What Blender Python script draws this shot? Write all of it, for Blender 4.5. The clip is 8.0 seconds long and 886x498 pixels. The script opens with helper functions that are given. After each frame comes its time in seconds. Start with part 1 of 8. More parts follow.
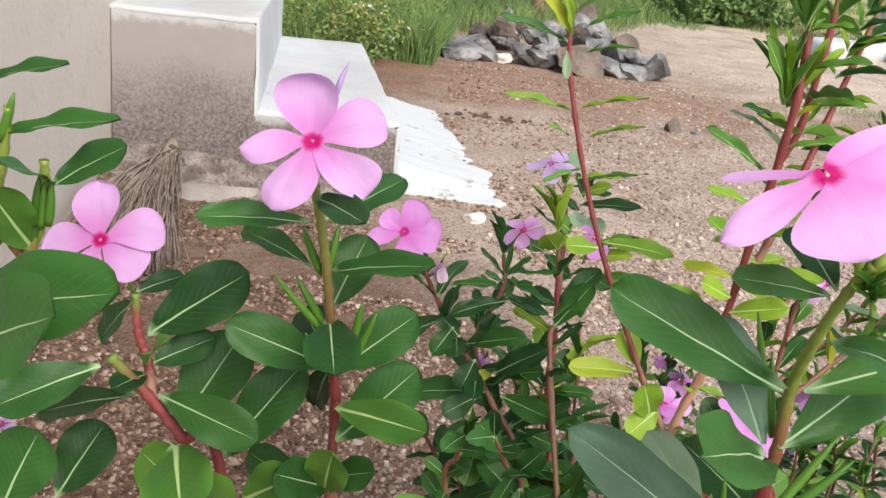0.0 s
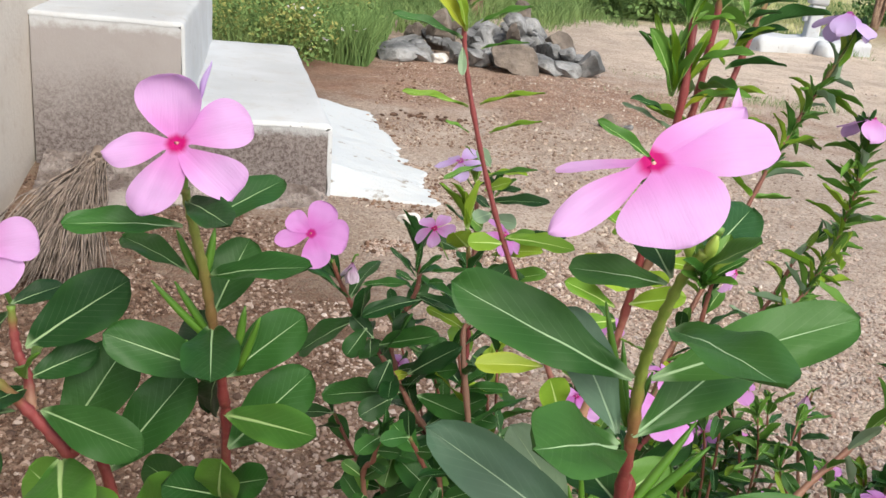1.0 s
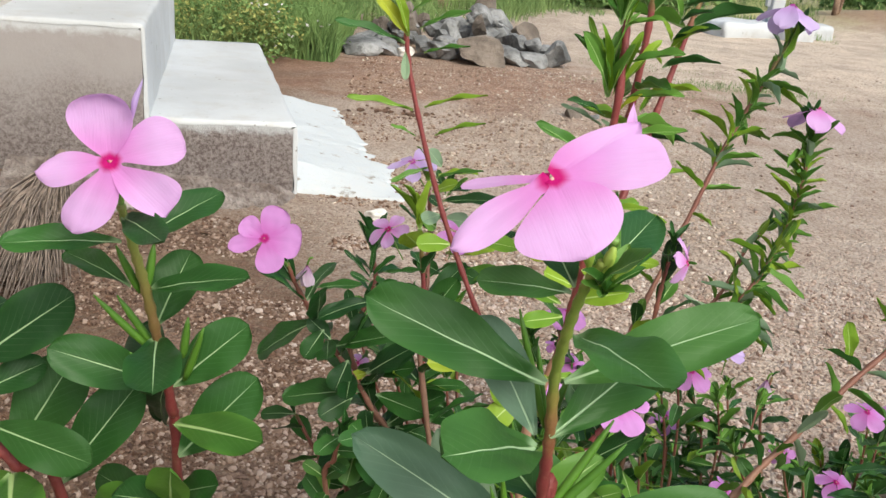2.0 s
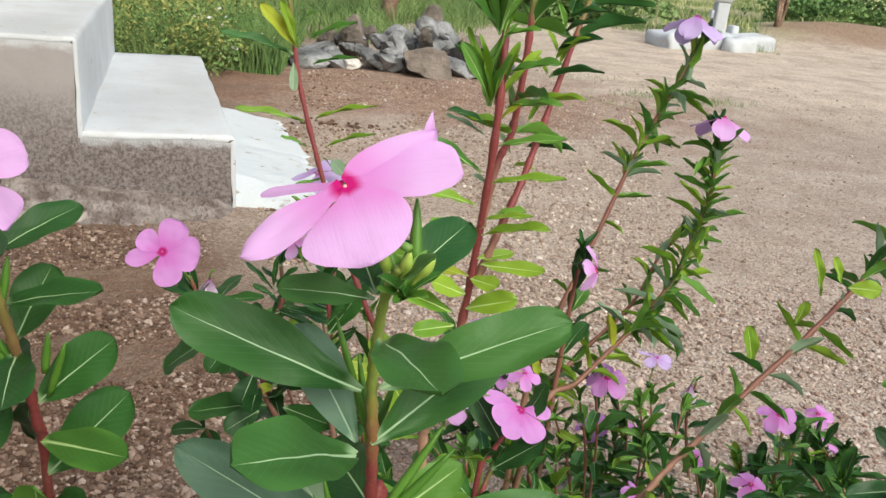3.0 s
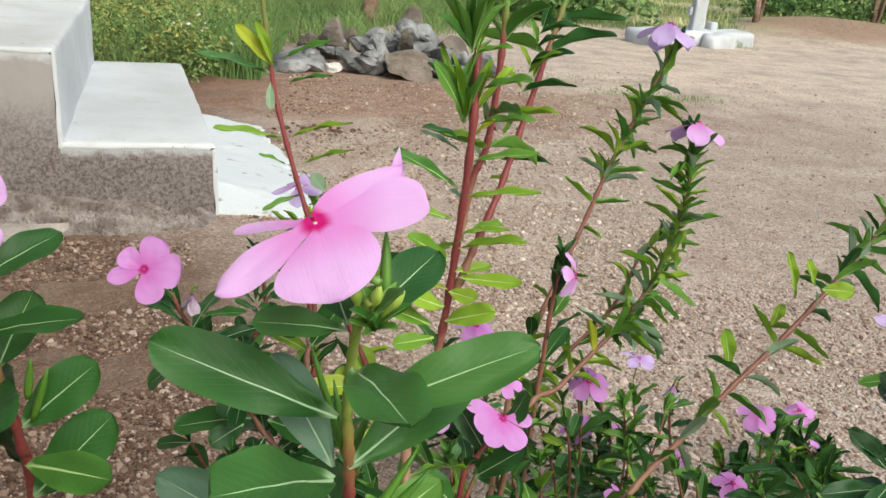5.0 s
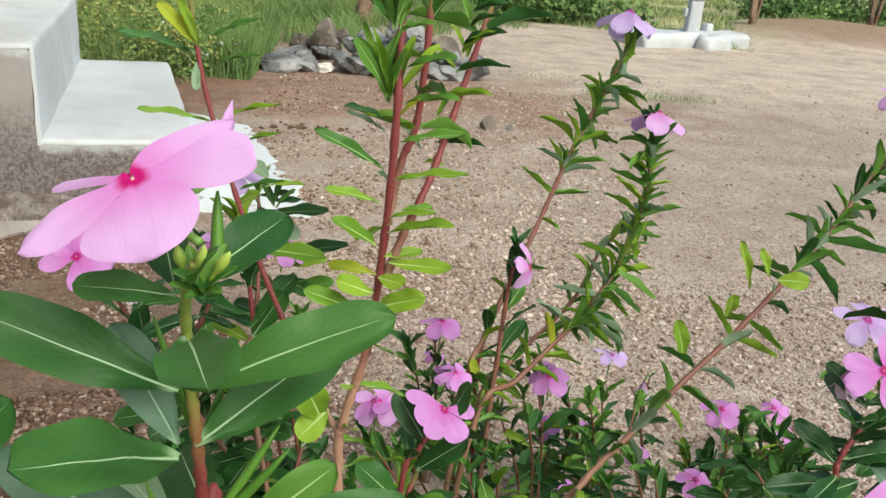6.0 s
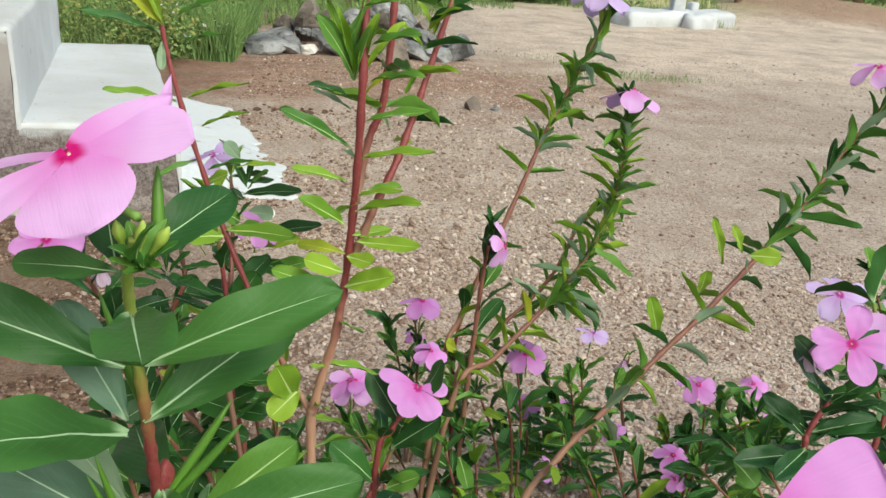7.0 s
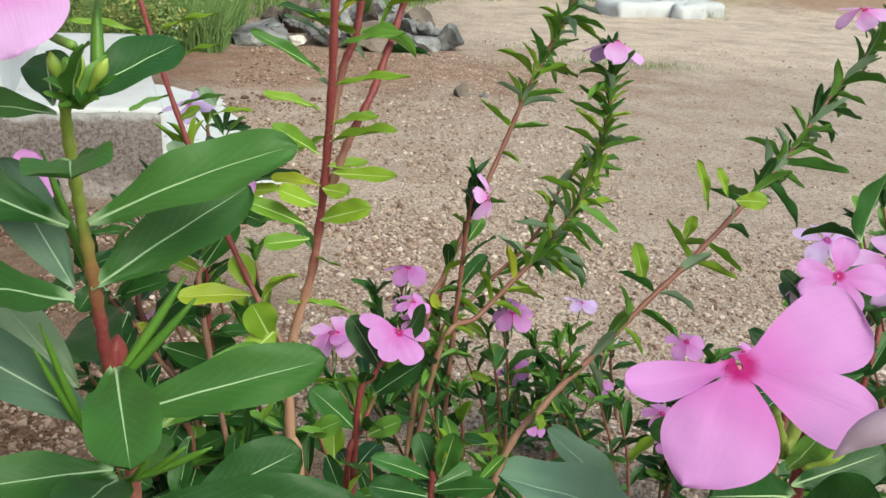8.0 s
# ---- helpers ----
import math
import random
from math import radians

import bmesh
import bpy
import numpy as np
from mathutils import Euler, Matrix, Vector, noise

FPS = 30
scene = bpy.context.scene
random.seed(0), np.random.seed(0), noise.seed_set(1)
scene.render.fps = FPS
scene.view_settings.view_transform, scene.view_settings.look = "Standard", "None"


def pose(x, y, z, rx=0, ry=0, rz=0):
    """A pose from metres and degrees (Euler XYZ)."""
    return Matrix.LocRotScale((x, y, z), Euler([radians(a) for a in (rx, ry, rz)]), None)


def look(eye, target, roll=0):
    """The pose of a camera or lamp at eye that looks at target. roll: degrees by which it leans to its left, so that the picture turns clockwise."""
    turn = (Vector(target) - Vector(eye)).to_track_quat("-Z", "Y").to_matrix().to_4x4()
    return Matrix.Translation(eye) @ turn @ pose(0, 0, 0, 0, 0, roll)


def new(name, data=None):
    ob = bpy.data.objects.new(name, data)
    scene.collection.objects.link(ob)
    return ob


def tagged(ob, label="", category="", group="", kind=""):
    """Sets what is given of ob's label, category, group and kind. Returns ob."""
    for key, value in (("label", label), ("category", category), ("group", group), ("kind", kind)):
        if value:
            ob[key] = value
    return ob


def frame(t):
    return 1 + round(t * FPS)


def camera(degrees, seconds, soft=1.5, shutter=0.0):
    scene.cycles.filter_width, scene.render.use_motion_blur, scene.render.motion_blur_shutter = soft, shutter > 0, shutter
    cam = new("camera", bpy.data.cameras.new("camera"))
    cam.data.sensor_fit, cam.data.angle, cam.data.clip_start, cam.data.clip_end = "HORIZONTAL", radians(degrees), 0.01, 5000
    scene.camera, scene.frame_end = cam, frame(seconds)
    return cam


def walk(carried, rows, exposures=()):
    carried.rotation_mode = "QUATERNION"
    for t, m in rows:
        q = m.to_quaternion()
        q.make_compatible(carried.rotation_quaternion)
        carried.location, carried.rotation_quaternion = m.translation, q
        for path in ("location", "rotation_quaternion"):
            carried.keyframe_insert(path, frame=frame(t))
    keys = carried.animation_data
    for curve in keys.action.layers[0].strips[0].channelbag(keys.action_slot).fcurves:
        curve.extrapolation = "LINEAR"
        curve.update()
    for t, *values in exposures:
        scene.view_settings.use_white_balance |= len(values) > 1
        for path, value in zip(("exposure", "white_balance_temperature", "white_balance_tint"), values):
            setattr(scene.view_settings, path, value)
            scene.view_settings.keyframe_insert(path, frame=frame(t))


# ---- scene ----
cam = camera(51.8, 8.0, soft=1.5)
PATH = [
    (0, (0.0431, 0.0018, 0.5790), (-0.0616, 1.6430, -0.0475), 7.10),
    (0.5, (0.0581, 0.0053, 0.5834), (0.0167, 1.6535, -0.0334), 6.70),
    (1, (0.0669, 0.0062, 0.5799), (0.0616, 1.6553, -0.0343), 6.50),
    (1.5, (0.0739, 0.0000, 0.5790), (0.0862, 1.6500, -0.0334), 6.70),
    (1.7, (0.0766, 0.0018, 0.5848), (0.1008, 1.6509, -0.0440), 6.00),
    (2.8, (0.1038, -0.0026, 0.5914), (0.1989, 1.6491, -0.0106), 5.70),
    (3, (0.1153, -0.0009, 0.5914), (0.2376, 1.6509, -0.0044), 5.60),
    (3.5, (0.1302, 0.0035, 0.5958), (0.2939, 1.6518, 0.0000), 5.10),
    (4, (0.1144, 0.0036, 0.5968), (0.2870, 1.6482, -0.0049), 4.97),
    (4.2, (0.1132, 0.0006, 0.5987), (0.2769, 1.6386, 0.0008), 4.75),
    (5.5, (0.1329, -0.0053, 0.6010), (0.2798, 1.6456, 0.0106), 4.80),
    (6, (0.1558, 0.0018, 0.5905), (0.3045, 1.6544, 0.0018), 4.80),
    (6.5, (0.1646, 0.0000, 0.5914), (0.3247, 1.6447, -0.0141), 4.70),
    (7, (0.1663, 0.0000, 0.5896), (0.3370, 1.6386, -0.0299), 4.50),
    (7.5, (0.1769, -0.0070, 0.5852), (0.3529, 1.6298, -0.0387), 4.40),
    (8, (0.1760, -0.0035, 0.5553), (0.3599, 1.6333, -0.0660), 4.00),
]
walk(cam, [(t, look(eye, target, roll)) for t, eye, target, roll in PATH], [(0, 0.79, 6500, 7), (1.5, 0.72, 6500, 3), (3.5, 0.63, 6500, 1), (8, 0.61, 6500, -4)])

# ---- light ----
world = bpy.data.worlds.new("overcast_sky")
scene.world = world
world.use_nodes = True
wn = world.node_tree
sky = wn.nodes.new("ShaderNodeTexSky")
sky.sky_type, sky.sun_disc = "NISHITA", False
sky.sun_elevation, sky.sun_rotation = radians(48), radians(140)
sky.air_density, sky.dust_density, sky.ozone_density = 1.0, 4.0, 1.0
wn.links.new(sky.outputs["Color"], wn.nodes["Background"].inputs["Color"])
wn.nodes["Background"].inputs["Strength"].default_value = 0.14
sun = new("sun", bpy.data.lights.new("sun", "SUN"))
sun.data.energy, sun.data.angle, sun.data.color = 1.5, radians(35), (1.0, 0.96, 0.90)
sun.matrix_world = look((2.4, -2.8, 4.0), (0, 0.6, 0))


# ---- materials ----
class Nodes:
    """Short hand for building a node material."""

    def __init__(self, name):
        self.mat = bpy.data.materials.new(name)
        self.mat.use_nodes = True
        self.tree = self.mat.node_tree
        self.bsdf = self.tree.nodes["Principled BSDF"]
        self.out = self.tree.nodes["Material Output"]

    def add(self, kind, **inputs):
        n = self.tree.nodes.new(kind)
        for key, value in inputs.items():
            self.put(n.inputs[key.replace("_", " ")], value)
        return n

    def put(self, socket, value):
        if isinstance(value, bpy.types.NodeSocket):
            self.tree.links.new(value, socket)
        else:
            socket.default_value = value

    def math(self, op, a, b=0.0, c=0.0):
        n = self.tree.nodes.new("ShaderNodeMath")
        n.operation = op
        for i, v in enumerate((a, b, c)):
            self.put(n.inputs[i], v)
        return n.outputs[0]

    def mix(self, fac, a, b, blend="MIX"):
        n = self.tree.nodes.new("ShaderNodeMix")
        n.data_type, n.blend_type = "RGBA", blend
        self.put(n.inputs[0], fac)
        for socket, v in ((n.inputs[6], a), (n.inputs[7], b)):
            self.put(socket, v if isinstance(v, bpy.types.NodeSocket) else (*v, 1.0))
        return n.outputs[2]

    def ramp(self, fac, stops, smooth=False):
        n = self.tree.nodes.new("ShaderNodeValToRGB")
        n.color_ramp.interpolation = "EASE" if smooth else "LINEAR"
        while len(n.color_ramp.elements) < len(stops):
            n.color_ramp.elements.new(0.5)
        for e, (at, colour) in zip(n.color_ramp.elements, stops):
            e.position, e.color = at, (*colour, 1.0)
        self.put(n.inputs[0], fac)
        return n.outputs[0]

    def noise(self, scale, detail=4.0, where=None, rough=0.55, distort=0.0):
        n = self.add("ShaderNodeTexNoise", Scale=scale, Detail=detail, Roughness=rough, Distortion=distort)
        self.put(n.inputs["Vector"], where or self.place())
        return n.outputs[0]

    def place(self):
        return self.add("ShaderNodeTexCoord").outputs["Object"]

    def world_place(self):
        return self.add("ShaderNodeNewGeometry").outputs["Position"]

    def step(self, value, low, high):
        n = self.tree.nodes.new("ShaderNodeMapRange")
        n.interpolation_type = "SMOOTHSTEP"
        self.put(n.inputs[0], value)
        n.inputs[1].default_value, n.inputs[2].default_value = low, high
        return n.outputs[0]

    def bump(self, height, strength, distance):
        n = self.add("ShaderNodeBump", Height=height, Strength=strength, Distance=distance)
        self.put(self.bsdf.inputs["Normal"], n.outputs[0])
        return n.outputs[0]

    def done(self, colour, rough=0.8, gloss=0.3):
        self.put(self.bsdf.inputs["Base Color"], colour if isinstance(colour, bpy.types.NodeSocket) else (*colour, 1.0))
        self.put(self.bsdf.inputs["Roughness"], rough)
        self.bsdf.inputs["Specular IOR Level"].default_value = gloss
        return self.mat

    def see_through(self, colour, amount):
        """Lets a share of the light pass, as a thin leaf does."""
        t = self.add("ShaderNodeBsdfTranslucent", Color=colour)
        m = self.add("ShaderNodeMixShader", Fac=amount)
        self.tree.links.new(self.bsdf.outputs[0], m.inputs[1])
        self.tree.links.new(t.outputs[0], m.inputs[2])
        self.tree.links.new(m.outputs[0], self.out.inputs[0])
        return self.mat


def leaf_material(name, deep, light, rib, spread=0.7, gloss=0.25, rough=0.48, ribbed=1.0):
    """A leaf: u runs across (0.5 is the midrib), v from stalk to tip."""
    n = Nodes(name)
    uv = n.add("ShaderNodeSeparateXYZ", Vector=n.add("ShaderNodeTexCoord").outputs["UV"])
    across = n.math("ABSOLUTE", n.math("SUBTRACT", uv.outputs[0], 0.5))
    along = uv.outputs[1]
    rand = n.add("ShaderNodeObjectInfo").outputs["Random"]
    tone = n.math("ADD", n.math("MULTIPLY", rand, spread), n.math("MULTIPLY", n.noise(14.0, 3.0, n.world_place()), 0.5))
    base = n.mix(n.step(tone, 0.1, 0.95), deep, light)
    veins = n.math("FRACT", n.math("MULTIPLY", n.math("SUBTRACT", along, n.math("MULTIPLY", across, 0.75)), 11.0))
    vein = n.math("MULTIPLY", n.step(veins, 0.84, 0.97), n.step(across, 0.47, 0.1))
    base = n.mix(n.math("MULTIPLY", vein, 0.06), base, rib)
    margin = n.step(across, 0.33, 0.5)
    base = n.mix(n.math("MULTIPLY", margin, 0.35), base, light)
    width = n.math("ADD", n.math("MULTIPLY", along, -0.026 * ribbed), 0.030 * ribbed)
    middle = n.math("SUBTRACT", 1.0, n.step(n.math("DIVIDE", across, width), 0.45, 1.0))
    base = n.mix(n.math("MULTIPLY", middle, n.step(along, 1.02, 0.8)), base, rib)
    base = n.mix(n.math("MULTIPLY", n.step(along, 0.12, 0.02), 0.75), base, rib)
    blotch = n.step(n.noise(55.0, 3.0, n.world_place()), 0.58, 0.78)
    base = n.mix(n.math("MULTIPLY", blotch, 0.18), base, light)
    crease = n.math("ABSOLUTE", n.math("SUBTRACT", veins, 0.5))
    height = n.math("ADD", n.math("MULTIPLY", crease, -0.11), n.math("MULTIPLY", middle, -1.0))
    height = n.math("ADD", height, n.math("MULTIPLY", n.noise(240.0, 3.0, n.world_place()), 0.9))
    n.bump(height, 0.45, 0.0007)
    n.done(base, rough, gloss)
    return n.see_through(n.mix(0.5, base, light), 0.13)


LEAF_DEEP = leaf_material("deep_green_leaf", (0.010, 0.046, 0.011), (0.033, 0.112, 0.020), (0.38, 0.54, 0.29), 0.7, 0.25, 0.46)
LEAF_NEAR = leaf_material("broad_grey_green_leaf", (0.018, 0.072, 0.013), (0.050, 0.138, 0.027), (0.36, 0.52, 0.30), 0.6, 0.25, 0.5)
LEAF_DARK = leaf_material("dark_green_leaf", (0.008, 0.034, 0.009), (0.027, 0.088, 0.017), (0.30, 0.44, 0.22))
LEAF_FRESH = leaf_material("fresh_green_leaf", (0.085, 0.20, 0.015), (0.22, 0.34, 0.030), (0.42, 0.55, 0.20), ribbed=2.0)
LEAF_MID = leaf_material("mid_green_leaf", (0.034, 0.115, 0.017), (0.110, 0.240, 0.034), (0.38, 0.54, 0.22), ribbed=2.0)
# pale grey-green for leaf undersides, and for sky sheen painted on upper faces
LEAF_PALE = leaf_material("pale_underside_and_sheen_leaf", (0.13, 0.21, 0.125), (0.20, 0.29, 0.18), (0.34, 0.44, 0.27))
LEAF_YELLOW = leaf_material("yellowing_leaf", (0.16, 0.25, 0.02), (0.34, 0.38, 0.03), (0.5, 0.55, 0.18))
# green leaf with the sky's reflection painted into its colour as blue-grey
LEAF_GREY_SHEEN = leaf_material("blue_grey_sheen_leaf", (0.055, 0.115, 0.070), (0.105, 0.185, 0.120), (0.36, 0.50, 0.34))


def petal_material(name, pale, rosy, eye):
    n = Nodes(name)
    uv = n.add("ShaderNodeSeparateXYZ", Vector=n.add("ShaderNodeTexCoord").outputs["UV"])
    along = uv.outputs[1]
    across = n.math("ABSOLUTE", n.math("SUBTRACT", uv.outputs[0], 0.5))
    streak = n.noise(26.0, 2.0, n.add("ShaderNodeMapping", Vector=n.add("ShaderNodeTexCoord").outputs["UV"], Scale=(1.6, 0.12, 1.0)).outputs[0])
    base = n.mix(n.step(along, 0.12, 0.7), rosy, pale)
    base = n.mix(n.math("MULTIPLY", n.step(streak, 0.45, 0.7), 0.10), base, rosy)
    base = n.mix(n.math("MULTIPLY", n.step(across, 0.42, 0.5), 0.25), base, pale)
    edge = n.math("ADD", along, n.math("MULTIPLY", across, 0.5))
    base = n.mix(n.step(edge, 0.175, 0.06), base, eye)
    n.bump(n.math("ADD", streak, n.math("MULTIPLY", n.noise(120.0, 3.0, n.world_place()), 0.5)), 0.22, 0.0007)
    n.done(base, 0.6, 0.2)
    return n.see_through(base, 0.32)


PETAL = petal_material("pink_petal", (0.665, 0.395, 0.735), (0.63, 0.235, 0.60), (0.50, 0.004, 0.17))
PETAL_ROSE = petal_material("rose_petal", (0.60, 0.275, 0.645), (0.56, 0.165, 0.53), (0.42, 0.01, 0.18))
PETAL_DIM = petal_material("mauve_petal", (0.55, 0.42, 0.72), (0.50, 0.30, 0.64), (0.38, 0.04, 0.30))
PETAL_DRY = petal_material("withered_petal", (0.62, 0.50, 0.62), (0.42, 0.24, 0.42), (0.22, 0.05, 0.15))


def stem_material(name, stops):
    n = Nodes(name)
    uv = n.add("ShaderNodeSeparateXYZ", Vector=n.add("ShaderNodeTexCoord").outputs["UV"])
    patch = n.noise(90.0, 4.0, n.world_place())
    at = n.math("ADD", uv.outputs[1], n.math("MULTIPLY", n.math("SUBTRACT", patch, 0.5), 0.16))
    base = n.ramp(at, stops)
    base = n.mix(n.math("MULTIPLY", n.step(n.noise(420.0, 3.0, n.world_place()), 0.5, 0.75), 0.18), base, (0.34, 0.20, 0.13))
    n.bump(n.noise(700.0, 3.0, n.world_place()), 0.35, 0.0008)
    return n.done(base, 0.5, 0.35)


WOOD, RED, ROSE, GREEN = (0.33, 0.20, 0.13), (0.165, 0.030, 0.030), (0.225, 0.048, 0.050), (0.13, 0.22, 0.035)
STEM_RED = stem_material("red_stem", [(0.0, WOOD), (0.3, RED), (0.78, ROSE), (1.0, GREEN)])
STEM_TALL = stem_material("red_stem_with_woody_base", [(0.0, WOOD), (0.36, (0.35, 0.195, 0.135)), (0.50, RED), (0.85, ROSE), (1.0, GREEN)])
STEM_GREEN = stem_material("green_topped_stem", [(0.0, WOOD), (0.2, RED), (0.40, RED), (0.49, (0.21, 0.14, 0.040)), (0.58, (0.19, 0.25, 0.045))])
STEM_FRONT = stem_material("olive_red_stem", [(0.0, WOOD), (0.2, RED), (0.42, RED), (0.55, (0.20, 0.12, 0.045)), (0.75, (0.19, 0.19, 0.05)), (0.9, (0.17, 0.22, 0.045))])
STEM_BROWN = stem_material("brown_stem", [(0.0, (0.20, 0.13, 0.085)), (0.5, (0.19, 0.075, 0.054)), (0.94, (0.20, 0.072, 0.052)), (1.0, (0.14, 0.13, 0.04))])
STEM_LEAN = stem_material("ridged_red_brown_stem", [(0.0, (0.27, 0.165, 0.105)), (0.3, (0.20, 0.095, 0.064)), (0.6, (0.175, 0.066, 0.05)), (0.9, (0.16, 0.07, 0.045)), (1.0, (0.13, 0.15, 0.04))])


def green_material(name, dark, light):
    n = Nodes(name)
    rand = n.add("ShaderNodeObjectInfo").outputs["Random"]
    base = n.mix(n.math("ADD", n.math("MULTIPLY", rand, 0.5), n.math("MULTIPLY", n.noise(160.0, 3.0, n.world_place()), 0.5)), dark, light)
    n.bump(n.noise(500.0, 2.0, n.world_place()), 0.2, 0.0006)
    return n.done(base, 0.45, 0.35)


POD = green_material("green_pod", (0.038, 0.12, 0.012), (0.10, 0.225, 0.022))
BUD = green_material("pale_bud", (0.20, 0.32, 0.04), (0.36, 0.46, 0.09))
CALYX = green_material("green_calyx", (0.09, 0.20, 0.03), (0.15, 0.27, 0.05))


def plain(name, dark, light, scale, rough=0.85, bump=0.4, depth=0.004, fine=8.0, island=False):
    """A matt surface with two scales of mottling and relief."""
    n = Nodes(name)
    base = n.mix(n.step(n.noise(scale, 5.0, n.world_place()), 0.3, 0.7), dark, light)
    tone = n.noise(scale * fine, 4.0, n.world_place())
    base = n.mix(n.math("MULTIPLY", n.step(tone, 0.52, 0.72), 0.45), base, dark)
    if island:
        rand = n.add("ShaderNodeNewGeometry").outputs["Random Per Island"]
        base = n.mix(n.math("MULTIPLY", rand, 0.6), base, light)
    n.bump(tone, bump, depth)
    return n.done(base, rough, 0.25)


def ground_material():
    n = Nodes("sandy_gravel_soil")
    where = n.world_place()
    sep = n.add("ShaderNodeSeparateXYZ", Vector=where)
    wide = n.noise(0.9, 5.0, where, 0.6, 0.4)
    mid = n.noise(5.0, 5.0, where)
    fine = n.noise(60.0, 4.0, where)
    soil, red, sand, pale = (0.105, 0.066, 0.043), (0.24, 0.160, 0.113), (0.385, 0.312, 0.260), (0.50, 0.424, 0.366)
    # sandy trodden yard to the east, dark garden soil round the bed and the steps
    bed = n.math("SUBTRACT", sep.outputs[0], n.math("MULTIPLY", n.step(sep.outputs[1], 1.05, 1.9), -0.5))
    east = n.step(n.math("ADD", bed, n.math("MULTIPLY", n.math("SUBTRACT", wide, 0.5), 0.9)), -0.06, 0.50)
    base = n.mix(east, soil, sand)
    base = n.mix(n.math("MULTIPLY", n.step(mid, 0.42, 0.62), n.math("ADD", n.math("MULTIPLY", east, 0.45), 0.15)), base, pale)
    band = n.add("ShaderNodeMapping", Vector=where, Location=(-0.15, -4.6, 0), Scale=(0.75, 1.4, 1.0))
    ring = n.add("ShaderNodeVectorMath", Vector=band.outputs[0])
    ring.operation = "LENGTH"
    dug = n.step(n.math("ADD", ring.outputs["Value"], n.math("MULTIPLY", n.math("SUBTRACT", mid, 0.5), 1.8)), 1.1, 0.35)
    base = n.mix(n.math("MULTIPLY", dug, 0.9), base, n.mix(n.step(n.noise(11.0, 5.0, where, 0.7), 0.42, 0.62), (0.31, 0.185, 0.130), (0.20, 0.105, 0.072)))
    ruts = n.noise(1.1, 4.0, n.add("ShaderNodeMapping", Vector=where, Rotation=(0, 0, 0.15), Scale=(0.7, 2.0, 1.0)).outputs[0], 0.6, 0.8)
    base = n.mix(n.math("MULTIPLY", n.step(ruts, 0.50, 0.72), 0.22), base, red)
    road = n.math("MULTIPLY", n.step(sep.outputs[1], 2.9, 4.3), n.step(sep.outputs[0], 0.3, 1.2))
    base = n.mix(n.math("MULTIPLY", road, n.step(mid, 0.15, 0.65)), base, (0.69, 0.575, 0.465))
    green = n.step(n.math("ADD", sep.outputs[1], n.math("MULTIPLY", n.math("SUBTRACT", wide, 0.5), 2.4)), 6.0, 7.0)
    base = n.mix(n.math("MULTIPLY", green, 0.75), base, n.mix(mid, (0.22, 0.28, 0.10), (0.50, 0.49, 0.23)))
    tracks = n.noise(2.2, 5.0, n.add("ShaderNodeMapping", Vector=where, Rotation=(0, 0, 0.10), Scale=(0.6, 2.2, 1.0)).outputs[0], 0.6, 0.5)
    base = n.mix(n.math("MULTIPLY", n.step(tracks, 0.48, 0.70), 0.26), base, (0.33, 0.258, 0.218))
    base = n.mix(n.math("MULTIPLY", n.step(tracks, 0.46, 0.28), 0.22), base, (0.61, 0.515, 0.435))
    blots = n.noise(2.3, 6.0, where, 0.65, 0.6)
    base = n.mix(n.math("MULTIPLY", n.step(blots, 0.50, 0.68), 0.42), base, (0.285, 0.215, 0.158))
    base = n.mix(n.math("MULTIPLY", n.step(n.noise(26.0, 5.0, where, 0.7), 0.52, 0.72), 0.32), base, (0.25, 0.19, 0.14))
    bank = n.add("ShaderNodeVectorMath", Vector=n.add("ShaderNodeMapping", Vector=where, Location=(-2.9, -9.4, 0), Scale=(0.75, 1.4, 0.0)).outputs[0])
    bank.operation = "LENGTH"
    base = n.mix(n.math("MULTIPLY", n.step(n.math("ADD", bank.outputs["Value"], n.math("MULTIPLY", mid, 0.5)), 1.35, 0.75), 0.85), base, n.mix(fine, (0.36, 0.215, 0.145), (0.25, 0.145, 0.10)))
    west = n.math("SUBTRACT", 1.0, east)
    base = n.mix(n.math("MULTIPLY", n.math("MULTIPLY", west, n.step(n.noise(45.0, 5.0, where, 0.75), 0.50, 0.60)), 0.55), base, (0.15, 0.078, 0.055))
    trod = n.noise(2.6, 4.0, n.add("ShaderNodeMapping", Vector=where, Rotation=(0, 0, -0.5), Scale=(1.0, 1.3, 1.0)).outputs[0], 0.5, 0.4)
    base = n.mix(n.math("MULTIPLY", n.math("MULTIPLY", west, n.step(trod, 0.44, 0.60)), 0.45), base, (0.185, 0.120, 0.086))
    crumbs = n.noise(14.0, 6.0, where, 0.7)
    base = n.mix(n.math("MULTIPLY", n.step(crumbs, 0.54, 0.70), 0.45), base, (0.24, 0.165, 0.12))
    base = n.mix(n.math("MULTIPLY", n.step(crumbs, 0.44, 0.30), n.math("ADD", n.math("MULTIPLY", east, 0.30), 0.06)), base, (0.56, 0.48, 0.40))
    grain = n.add("ShaderNodeTexVoronoi", Vector=where, Scale=230.0, Randomness=1.0)
    tint = n.add("ShaderNodeSeparateColor", Color=grain.outputs["Color"])
    base = n.mix(n.math("MULTIPLY", n.step(tint.outputs[0], 0.55, 0.95), n.math("ADD", n.math("MULTIPLY", east, 0.40), 0.10)), base, (0.58, 0.48, 0.40))
    base = n.mix(n.math("MULTIPLY", n.step(tint.outputs[1], 0.62, 0.98), 0.6), base, (0.15, 0.085, 0.06))
